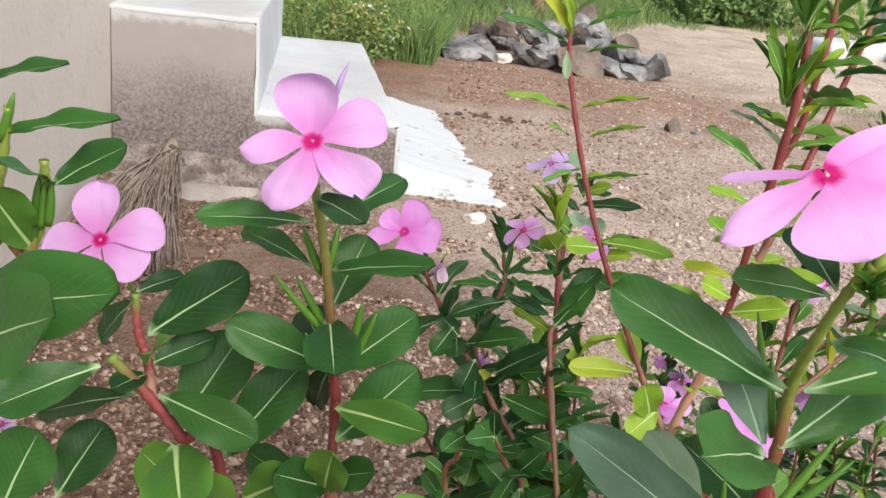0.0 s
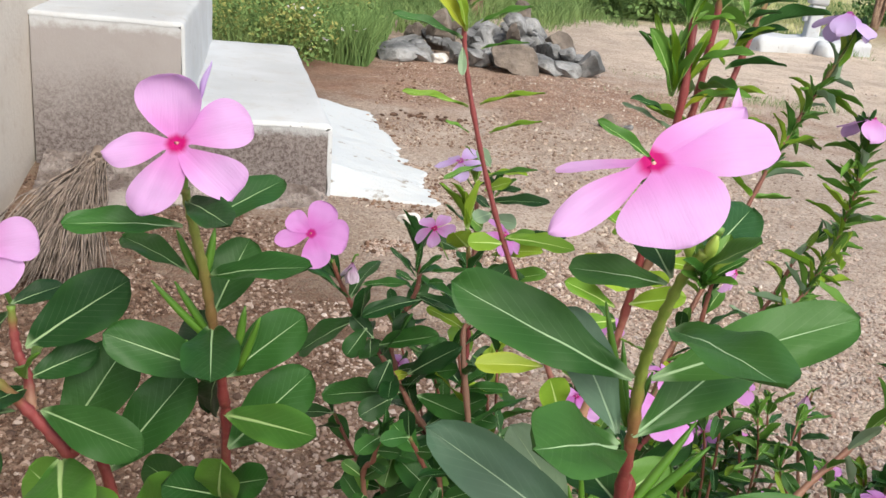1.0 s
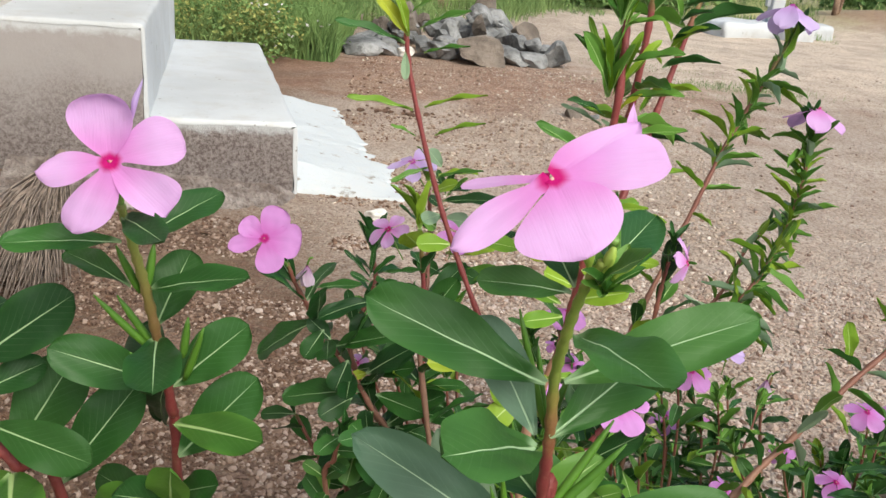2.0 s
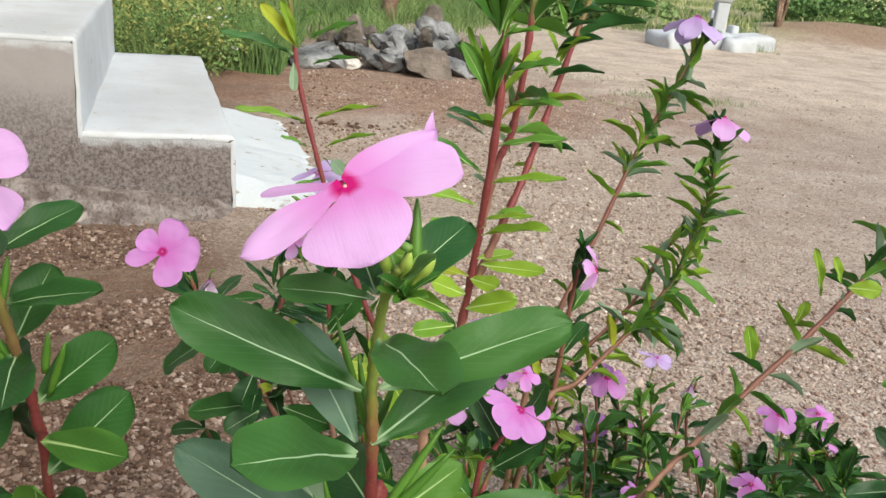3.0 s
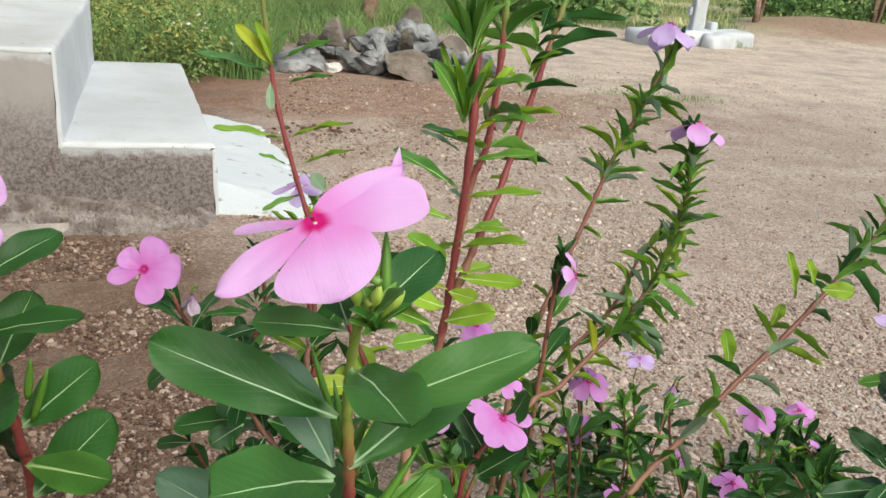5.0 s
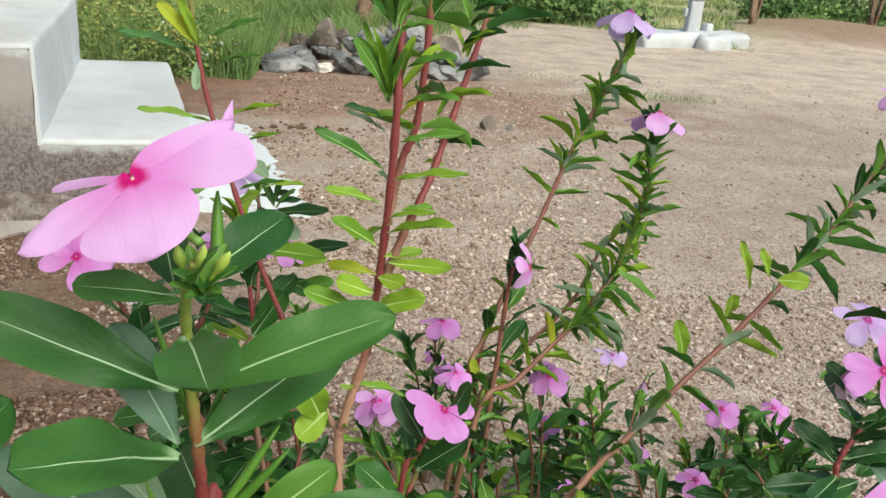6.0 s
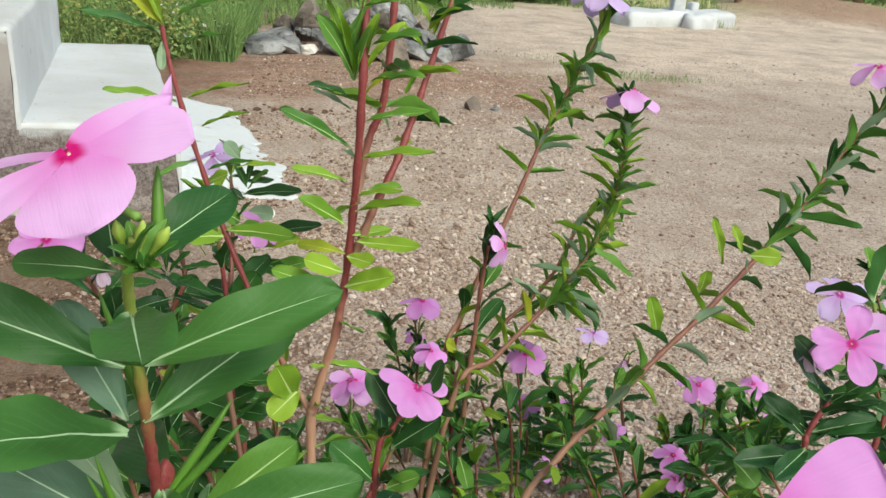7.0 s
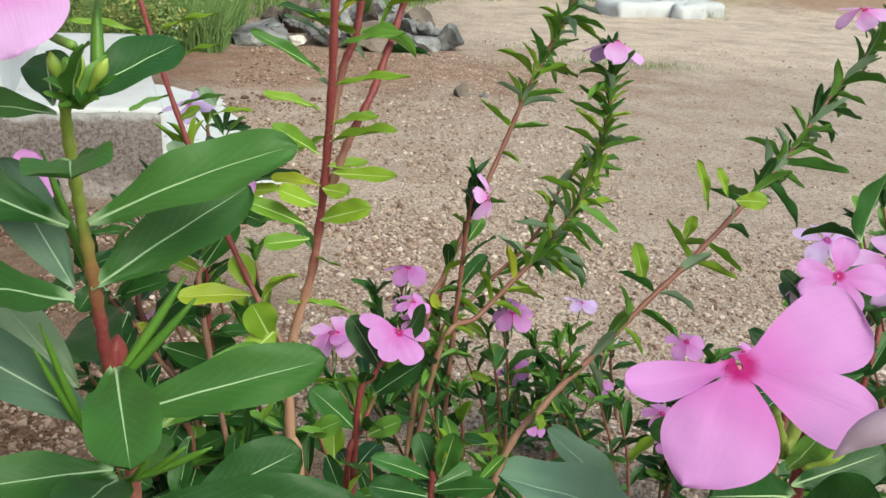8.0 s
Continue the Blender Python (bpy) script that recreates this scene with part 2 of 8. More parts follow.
    base = n.mix(n.math("MULTIPLY", n.step(fine, 0.5, 0.7), 0.3), base, (0.20, 0.115, 0.08))
    relief = n.math("ADD", n.math("MULTIPLY", grain.outputs["Distance"], -0.2), n.math("MULTIPLY", fine, 0.18))
    relief = n.math("ADD", relief, n.math("MULTIPLY", n.noise(24.0, 6.0, where, 0.65), 0.9))
    n.bump(relief, 0.9, 0.02)
    return n.done(base, 0.95, 0.15)


def pebble_material():
    n = Nodes("mixed_gravel")
    rand = n.add("ShaderNodeNewGeometry").outputs["Random Per Island"]
    base = n.ramp(rand, [(0.0, (0.17, 0.108, 0.086)), (0.25, (0.28, 0.200, 0.162)), (0.5, (0.365, 0.281, 0.234)), (0.75, (0.46, 0.371, 0.324)), (0.9, (0.38, 0.325, 0.305)), (1.0, (0.60, 0.52, 0.475))])
    speck = n.noise(500.0, 3.0, n.world_place())
    base = n.mix(n.math("MULTIPLY", n.step(speck, 0.5, 0.7), 0.35), base, (0.20, 0.13, 0.10))
    # the damp garden soil west of the bed clings to the stones
    sep = n.add("ShaderNodeSeparateXYZ", Vector=n.world_place())
    east = n.math("ADD", sep.outputs[0], n.math("MULTIPLY", n.step(sep.outputs[1], 0.95, 1.5), 0.2))
    base = n.mix(n.math("MULTIPLY", n.step(n.math("ADD", east, n.math("MULTIPLY", n.noise(3.0, 4.0, n.world_place()), 0.5)), 0.45, 0.0), 0.85), base, n.ramp(rand, [(0.0, (0.045, 0.027, 0.020)), (0.35, (0.125, 0.076, 0.054)), (0.65, (0.215, 0.142, 0.104)), (0.88, (0.27, 0.19, 0.145)), (1.0, (0.38, 0.30, 0.25))]))
    n.bump(speck, 0.3, 0.001)
    return n.done(base, 0.9, 0.2)


def crumb_material():
    """Crumbs of the yard's own earth, a few of them pale grit."""
    n = Nodes("earth_crumbs")
    rand = n.add("ShaderNodeNewGeometry").outputs["Random Per Island"]
    east = n.step(n.math("ADD", n.add("ShaderNodeSeparateXYZ", Vector=n.world_place()).outputs[0], n.math("MULTIPLY", n.noise(3.0, 4.0, n.world_place()), 0.6)), 0.2, 1.0)
    red = n.ramp(rand, [(0.0, (0.10, 0.056, 0.040)), (0.5, (0.22, 0.140, 0.100)), (0.85, (0.34, 0.25, 0.19)), (1.0, (0.56, 0.49, 0.42))])
    sandy = n.ramp(rand, [(0.0, (0.25, 0.182, 0.146)), (0.5, (0.38, 0.308, 0.254)), (0.85, (0.47, 0.395, 0.335)), (1.0, (0.59, 0.52, 0.465))])
    n.bump(n.noise(400.0, 3.0, n.world_place()), 0.3, 0.001)
    return n.done(n.mix(east, red, sandy), 0.95, 0.15)


def whitewash_material():
    n = Nodes("whitewash")
    where = n.world_place()
    base = n.mix(n.step(n.noise(3.0, 5.0, where), 0.35, 0.7), (0.52, 0.537, 0.562), (0.415, 0.425, 0.443))
    base = n.mix(n.math("MULTIPLY", n.step(n.noise(14.0, 7.0, where, 0.7), 0.48, 0.72), 0.45), base, (0.40, 0.372, 0.35))
    brush = n.noise(60.0, 3.0, n.add("ShaderNodeMapping", Vector=where, Scale=(0.25, 1.4, 1.0)).outputs[0])
    spots = n.step(n.noise(62.0, 2.0, where), 0.70, 0.76)
    base = n.mix(n.math("MULTIPLY", spots, 0.7), base, (0.16, 0.14, 0.12))
    n.bump(n.math("ADD", brush, n.noise(160.0, 3.0, where)), 0.3, 0.003)
    return n.done(base, 0.85, 0.2)


def spill_material():
    """Lime wash spilt over rough cement, worn through in patches."""
    n = Nodes("worn_lime_wash")
    where = n.world_place()
    worn = n.noise(15.0, 7.0, where, 0.7)
    base = n.mix(n.step(worn, 0.58, 0.66), (0.50, 0.525, 0.55), (0.26, 0.23, 0.20))
    base = n.mix(n.math("MULTIPLY", n.step(n.noise(40.0, 5.0, where), 0.5, 0.7), 0.25), base, (0.55, 0.52, 0.49))
    n.bump(n.math("ADD", worn, n.math("MULTIPLY", n.noise(120.0, 4.0, where), 0.4)), 0.5, 0.008)
    return n.done(base, 0.88, 0.2)


def cement_material():
    n = Nodes("rough_cement_render")
    where = n.world_place()
    sep = n.add("ShaderNodeSeparateXYZ", Vector=where)
    coarse = n.noise(5.0, 6.0, where, 0.6, 0.5)
    sandy = n.noise(150.0, 5.0, where, 0.8)
    base = n.mix(n.step(coarse, 0.3, 0.7), (0.330, 0.306, 0.304), (0.288, 0.260, 0.255))
    # rain splash has bared the coarse sand in a ragged band
    splash = n.step(n.math("ADD", sep.outputs[2], n.math("MULTIPLY", n.math("SUBTRACT", n.noise(7.0, 6.0, where), 0.5), 0.20)), 0.27, 0.08)
    base = n.mix(n.math("MULTIPLY", splash, 0.8), base, (0.212, 0.182, 0.175))
    base = n.mix(n.math("MULTIPLY", n.math("MULTIPLY", splash, n.step(sandy, 0.47, 0.58)), 0.8), base, (0.100, 0.074, 0.070))
    base = n.mix(n.math("MULTIPLY", n.math("MULTIPLY", splash, n.step(sandy, 0.46, 0.34)), 0.5), base, (0.41, 0.365, 0.345))
    # lime slopped over the upper arris by the brush
    local = n.add("ShaderNodeSeparateXYZ", Vector=n.place())
    high = n.math("MULTIPLY", n.math("LESS_THAN", local.outputs[0], -0.289), 0.178)
    below = n.math("SUBTRACT", n.math("ADD", high, 0.147), local.outputs[2])
    slop = n.step(n.math("ADD", below, n.math("MULTIPLY", n.math("SUBTRACT", n.noise(38.0, 5.0, where, 0.7), 0.5), 0.05)), 0.030, 0.008)
    base = n.mix(slop, base, (0.48, 0.49, 0.51))
    n.bump(n.math("MULTIPLY", sandy, n.math("ADD", n.math("MULTIPLY", splash, 0.9), 0.12)), 0.6, 0.008)
    return n.done(base, 0.95, 0.15)


def wall_material():
    n = Nodes("cream_limewashed_wall")
    where = n.world_place()
    base = n.mix(n.step(n.noise(2.2, 6.0, where), 0.3, 0.7), (0.60, 0.555, 0.505), (0.53, 0.48, 0.43))
    base = n.mix(n.math("MULTIPLY", n.step(n.noise(30.0, 6.0, where), 0.52, 0.72), 0.3), base, (0.42, 0.34, 0.29))
    n.bump(n.noise(90.0, 4.0, where), 0.35, 0.004)
    return n.done(base, 0.9, 0.2)


CRUMB, GROUND, PEBBLE, WHITEWASH, SPILL, CEMENT, WALL = crumb_material(), ground_material(), pebble_material(), whitewash_material(), spill_material(), cement_material(), wall_material()
STONE = plain("grey_field_stone", (0.085, 0.086, 0.088), (0.315, 0.315, 0.318), 9.0, bump=0.8, depth=0.014, fine=5.0)
EARTH = plain("dug_red_earth", (0.085, 0.048, 0.034), (0.21, 0.125, 0.085), 60.0, bump=0.8, depth=0.01)
CRUST = plain("dried_mud_crust", (0.15, 0.116, 0.104), (0.36, 0.315, 0.295), 22.0, fine=6.0, bump=1.0, depth=0.016)
SCREED = plain("pale_old_cement", (0.24, 0.205, 0.185), (0.37, 0.335, 0.31), 16.0, fine=7.0, bump=0.6, depth=0.006)
STONE_RUST = plain("brown_field_stone", (0.095, 0.078, 0.067), (0.235, 0.195, 0.165), 9.0, bump=0.7, depth=0.012, fine=6.0)
STONE_WHITE = plain("pale_stone", (0.52, 0.49, 0.46), (0.76, 0.74, 0.71), 12.0, bump=0.5, depth=0.006)
BARK = plain("dry_bark", (0.17, 0.10, 0.07), (0.40, 0.28, 0.20), 14.0, bump=0.9, depth=0.02)
STRAW = plain("grey_brown_straw", (0.085, 0.064, 0.053), (0.32, 0.255, 0.212), 40.0, fine=5.0, bump=0.3, depth=0.001, island=True)
TWINE = plain("dark_twine", (0.06, 0.045, 0.035), (0.14, 0.10, 0.08), 90.0)
LITTER = plain("dry_brown_leaf", (0.05, 0.03, 0.022), (0.14, 0.08, 0.05), 60.0, bump=0.3, depth=0.002)
GRASS = plain("green_grass", (0.080, 0.155, 0.048), (0.22, 0.30, 0.105), 1.6, fine=9.0, bump=0.0, island=True)
GRASS_DRY = plain("straw_yellow_grass", (0.36, 0.38, 0.15), (0.60, 0.57, 0.29), 1.4, fine=9.0, bump=0.0, island=True)
WEED = plain("yellow_green_weed", (0.085, 0.135, 0.030), (0.34, 0.34, 0.11), 5.5, fine=9.0, bump=0.0, island=True)
BUSH = plain("dark_bush_leaf", (0.050, 0.115, 0.034), (0.19, 0.29, 0.095), 3.0, fine=9.0, bump=0.0, island=True)
BLOOM = plain("tiny_white_bloom", (0.55, 0.52, 0.55), (0.75, 0.72, 0.75), 20.0)
ROOF = plain("grey_asbestos_sheet", (0.30, 0.29, 0.28), (0.42, 0.40, 0.38), 3.0)


# ---- building helpers ----
def mesh_of(name, bm, material, smooth=True):
    me = bpy.data.meshes.new(name)
    bm.to_mesh(me)
    bm.free()
    me.materials.append(material)
    if smooth:
        for p in me.polygons:
            p.use_smooth = True
    return me


def arrays_mesh(name, verts, faces, material, smooth=False):
    """A mesh from numpy arrays of corners and of triangles or quads."""
    me = bpy.data.meshes.new(name)
    k = faces.shape[1]
    me.vertices.add(len(verts))
    me.vertices.foreach_set("co", np.ascontiguousarray(verts, dtype=np.float32).ravel())
    me.loops.add(faces.size)
    me.loops.foreach_set("vertex_index", np.ascontiguousarray(faces, dtype=np.int32).ravel())
    me.polygons.add(len(faces))
    me.polygons.foreach_set("loop_start", np.arange(0, faces.size, k, dtype=np.int32))
    me.polygons.foreach_set("use_smooth", np.full(len(faces), smooth))
    me.update(calc_edges=True)
    me.validate()
    me.materials.append(material)
    return me


def child(name, me, parent, m=None, label=""):
    ob = new(name, me)
    ob.parent = parent
    if m is not None:
        ob.matrix_basis = m
    return tagged(ob, label)


def part(name, bm, material, parent, label="", smooth=True, m=None):
    return child(name, mesh_of(name, bm, material, smooth), parent, m, label)


def thing(name, at, label, category, group="", kind="", turn=0.0):
    ob = new(name)
    ob.empty_display_size = 0.05
    ob.matrix_basis = Matrix.Translation(at) @ Matrix.Rotation(turn, 4, "Z")
    return tagged(ob, label, category, group, kind)


def block(x0, x1, y0, y1, z0, z1, bevel=0.0, rough=0.0, cuts=0):
    """A box with rounded and slightly uneven edges."""
    bm = bmesh.new()
    bmesh.ops.create_cube(bm, size=1.0)
    for v in bm.verts:
        v.co = Vector(((x0 + x1) / 2 + v.co.x * (x1 - x0), (y0 + y1) / 2 + v.co.y * (y1 - y0), (z0 + z1) / 2 + v.co.z * (z1 - z0)))
    if bevel:
        bmesh.ops.bevel(bm, geom=bm.edges[:], offset=bevel, segments=3, profile=0.5, affect="EDGES")
    if cuts:
        bmesh.ops.subdivide_edges(bm, edges=[e for e in bm.edges if e.calc_length() > 0.08], cuts=cuts, use_grid_fill=True)
    if rough:
        for v in bm.verts:
            v.co += rough * Vector((noise.noise(v.co * 14), noise.noise(v.co * 14 + Vector((7, 0, 0))), noise.noise(v.co * 14 + Vector((0, 9, 0)))))
    return bm


def tube(points, radii, sides=8, cap=True, wobble=0.0):
    """A tapering tube along points; v runs from its first to its last point."""
    bm = bmesh.new()
    uv = bm.loops.layers.uv.new("UVMap")
    pts = [Vector(p) for p in points]
    rings, side = [], Vector((1, 0.1, 0.05)).normalized()
    for i, p in enumerate(pts):
        d = (pts[min(i + 1, len(pts) - 1)] - pts[max(i - 1, 0)]).normalized()
        side = (side - d * side.dot(d)).normalized()
        up = d.cross(side)
        ring = []
        for k in range(sides):
            a = 2 * math.pi * k / sides
            r = radii[i] * (1 + wobble * noise.noise(p * 60 + Vector((k, 0, 0))))
            ring.append(bm.verts.new(p + r * (math.cos(a) * side + math.sin(a) * up)))
        rings.append(ring)
    n = len(rings) - 1
    for i in range(n):
        for k in range(sides):
            f = bm.faces.new((rings[i][k], rings[i][(k + 1) % sides], rings[i + 1][(k + 1) % sides], rings[i + 1][k]))
            for loop, v in zip(f.loops, (i, i, i + 1, i + 1)):
                loop[uv].uv = (k / sides, v / n)
    if cap:
        for ring, v in ((rings[0][::-1], 0.0), (rings[-1], 1.0)):
            f = bm.faces.new(ring)
            for loop in f.loops:
                loop[uv].uv = (0.5, v)
    return bm


def glide(points, per=6):
    """A smooth line through points (Catmull-Rom)."""
    pts = [Vector(p) for p in points]
    pts = [2 * pts[0] - pts[1]] + pts + [2 * pts[-1] - pts[-2]]
    out = []
    for i in range(1, len(pts) - 2):
        a, b, c, d = pts[i - 1 : i + 3]
        for k in range(per):
            t = k / per
            out.append(0.5 * ((2 * b) + (c - a) * t + (2 * a - 5 * b + 4 * c - d) * t * t + (3 * b - a - 3 * c + d) * t ** 3))
    return out + [pts[-2]]


# ---- ground ----
def lie(x, y):
    """Height of the ground."""
    h = 0.010 * noise.noise(Vector((x * 1.3, y * 1.3, 0))) + 0.005 * noise.noise(Vector((x * 5, y * 5, 3))) + 0.002 * noise.noise(Vector((x * 17, y * 17, 5)))
    # loose earth is heaped along the foot of the steps and the wall
    foot = math.exp(-(((x + 0.86) / 0.22) ** 2) - ((y - 1.72) / 0.22) ** 2)
    dug = math.exp(-(((x - 0.45) / 0.55) ** 2) - ((y - 3.35) / 0.22) ** 2)
    mound = math.exp(-(((x - 3.6) / 0.9) ** 2) - ((y - 6.9) / 0.5) ** 2)
    return h + 0.055 * foot + 0.02 * dug + 0.16 * mound


def spaced(middle, near, far, count):
    """Coordinates close together round middle and wide apart far off."""
    t = np.linspace(-1, 1, count)
    return middle + near * t * count / 2 + np.sign(t) * far * np.abs(t) ** 5


xs, ys = spaced(0.3, 0.024, 60.0, 190), spaced(1.6, 0.024, 60.0, 190)
ground_verts = np.array([(x, y, lie(x, y)) for y in ys for x in xs])
idx = np.arange(len(ground_verts)).reshape(len(ys), len(xs))
ground_faces = np.stack([idx[:-1, :-1], idx[:-1, 1:], idx[1:, 1:], idx[1:, :-1]], -1).reshape(-1, 4)
ground = new("ground", arrays_mesh("ground", ground_verts, ground_faces, GROUND, True))
tagged(ground, "sandy red-brown yard of trodden soil and gravel", "ground", kind="structure")

# ---- house wall and steps, turned a little to the yard ----
TURN = radians(12)
FOOT = (-0.186, 1.795, 0.0)
steps = thing("garden_steps", FOOT, "whitewashed masonry steps with bare cement side against house wall", "steps", turn=TURN)
LOW, HIGH, TREAD, DEEP, BACK = 0.147, 0.325, 0.288, 0.985, -0.562


def lean(x, v):
    """The risers run slightly askew to the side of the flight."""
    share = min(1.0, max(0.0, (x + TREAD) / TREAD)) if x > -TREAD - 0.03 else -0.5 * min(1.0, (-TREAD - 0.03 - x) / 0.1)
    return x + (-0.014 - (0.042 if share > 0 else 0.028) * share) * v / DEEP


def flight():
    """The masonry body: a stepped side swept back, with blunt, chipped arrises."""
    rim = [(BACK, -0.10), (BACK, HIGH - 0.006), (-TREAD - 0.015, HIGH - 0.006), (-TREAD - 0.006, HIGH - 0.013), (-TREAD - 0.006, LOW - 0.006), (-0.015, LOW - 0.006), (-0.006, LOW - 0.013), (-0.005, -0.10)]
    line = []
    for (x0, z0), (x1, z1) in zip(rim, rim[1:]):
        k = max(1, int(math.hypot(x1 - x0, z1 - z0) / 0.02))
        line += [(x0 + (x1 - x0) * i / k, z0 + (z1 - z0) * i / k) for i in range(k)]
    line.append(rim[-1])
    bm = bmesh.new()
    rows = []
    for j in range(14):
        v = (DEEP - 0.012) * j / 13
        rows.append([bm.verts.new((lean(x, v), v + (0.0012 * noise.noise(Vector((x * 25, z * 25, 1))) if j == 0 else 0), z)) for x, z in line])
    for p, q in zip(rows, rows[1:]):
        for i in range(len(line) - 1):
            bm.faces.new((p[i], q[i], q[i + 1], p[i + 1]))
    for row in (rows[0], rows[-1]):
        bm.faces.new(row)
    bmesh.ops.recalc_face_normals(bm, faces=bm.faces[:])
    return bm


part("body", flight(), CEMENT, steps, "bare rough cement body of the flight", False)


def wash(x0, x1, top, low):
    """The lime wash over a step: tread and riser in one bent skin."""
    bm = bmesh.new()
    k = 9
    rim = [(x0 + (x1 - 0.012 - x0) * i / k, top) for i in range(k + 1)] + [(x1 - 0.005, top - 0.002), (x1 - 0.001, top - 0.006), (x1, top - 0.014)]
    rim += [(x1 + 0.001 * i, top - 0.014 + (low - top + 0.014) * i / 4) for i in range(1, 5)]
    n = 40
    outer, inner = [], []
    for j in range(n + 1):
        v = -0.0009 + DEEP * j / n
        out_row, in_row = [], []
        for i, (x, z) in enumerate(rim):
            ragged = 0.0004 * noise.noise(Vector((x * 22, z * 30, 1))) if j == 0 else 0.0
            xx = lean(x, v)
            out_row.append(bm.verts.new((xx + 0.003 * noise.noise(Vector((v * 8, z * 20, x * 9))), v + ragged, z + 0.003 * noise.noise(Vector((x * 9, v * 9, 4))) + 0.001 * noise.noise(Vector((x * 40, v * 40, 4))))))
            in_row.append(bm.verts.new((xx - 0.006, v + 0.003, z - 0.007)))
        outer.append(out_row)
        inner.append(in_row)
    for a in (outer, inner):
        for j in range(n):
            for i in range(len(rim) - 1):
                bm.faces.new((a[j][i], a[j][i + 1], a[j + 1][i + 1], a[j + 1][i]))
    for i in range(len(rim) - 1):
        bm.faces.new((outer[n][i], outer[n][i + 1], inner[n][i + 1], inner[n][i]))
    # the brush carried the wash a little way round the arris
    lap = []
    for i, (x, z) in enumerate(rim):
        drop = 0.008 + 0.004 * noise.noise(Vector((x * 30, z * 30, 6)))
        lap.append(bm.verts.new((x - (drop if i > k else 0.0), -0.0009, z - (drop if i <= k + 1 else 0.0))))
    for i in range(len(rim) - 1):
        bm.faces.new((outer[0][i], outer[0][i + 1], lap[i + 1], lap[i]))
    bmesh.ops.recalc_face_normals(bm, faces=bm.faces[:])
    return bm


part("lower_tread", wash(-TREAD - 0.004, 0.0, LOW, -0.02), WHITEWASH, steps, "whitewashed tread and riser")
part("upper_tread", wash(BACK - 0.01, -TREAD, HIGH, LOW - 0.01), WHITEWASH, steps, "whitewashed tread and riser")


def fillet():
    """Uneven, cracked cement along the foot of the steps."""
    bm = bmesh.new()
    n, m, rows = 220, 26, []
    for i in range(n + 1):
        x = BACK + 0.02 + (-BACK + 0.03) * i / n
        w = 0.105 + 0.20 * max(0.0, -x - 0.05) + 0.035 * noise.noise(Vector((x * 9, 0, 2))) + 0.012 * noise.noise(Vector((x * 40, 0, 2)))
        w = min(w, 0.19)
        end = min(1.0, max(0.0, 0.03 - x) / 0.06)
        w *= 0.3 + 0.7 * end
        h = (0.016 + 0.105 * max(0.0, -x - 0.03)) * end + 0.005 * noise.noise(Vector((x * 14, 3, 2)))
        row = []
        for k in range(m + 1):
            s = k / m
            y = 0.004 - (w + 0.004) * s
            groove = 0.012 * max(0.0, 1 - s / 0.12) * (0.6 + 0.8 * noise.noise(Vector((x * 20, 1, 7))))
            rough = 0.010 * (1 - s) * noise.noise(Vector((x * 35, y * 90, 5))) + 0.007 * noise.noise(Vector((x * 60, y * 130, 8))) + 0.004 * noise.noise(Vector((x * 150, y * 190, 3)))
            z = h * (1 - s) ** 1.1 + rough * min(1.0, s * 6) - groove + 0.006 * end - 0.03 * s ** 4 - 0.02 * (1 - end)
            row.append(bm.verts.new((x, y, z)))
        rows.append(row)
    for a, b in zip(rows, rows[1:]):
        for k in range(m):
            bm.faces.new((a[k], a[k + 1], b[k + 1], b[k]))
    return bm


def flake():
    """A thin plate of old cement, broken along its outer edge."""
    bm = bmesh.new()
    n, m, top, low = 40, 5, [], []
    for i in range(n + 1):
        x = -0.43 + 0.16 * i / n
        edge = -0.165 - 0.020 * noise.noise(Vector((x * 30, 2, 2))) - 0.012 * noise.noise(Vector((x * 90, 2, 2))) + 0.058 * max(0.0, (i / n - 0.45) / 0.55)
        up, down = [], []
        for k in range(m + 1):
            y = -0.105 + (edge + 0.105) * k / m
            z = 0.022 - 0.012 * k / m + 0.003 * noise.noise(Vector((x * 25, y * 25, 2)))
            up.append(bm.verts.new((x, y, z)))
            down.append(bm.verts.new((x, y + 0.002, z - 0.005)))
        top.append(up)
        low.append(down)
    for a, b, p, q in zip(top, top[1:], low, low[1:]):
        for k in range(m):
            bm.faces.new((a[k], a[k + 1], b[k + 1], b[k]))
            bm.faces.new((p[k], q[k], q[k + 1], p[k + 1]))
        bm.faces.new((a[m], p[m], q[m], b[m]))
    for rim, under in ((top[0], low[0]), (top[n], low[n])):
        for k in range(m):
            bm.faces.new((rim[k], under[k], under[k + 1], rim[k + 1]))
    bmesh.ops.recalc_face_normals(bm, faces=bm.faces[:])
    return bm


part("flake", flake(), SCREED, steps, "pale broken plate of old cement", False)
part("footing", fillet(), CRUST, steps, "crumbling cement footing", False)


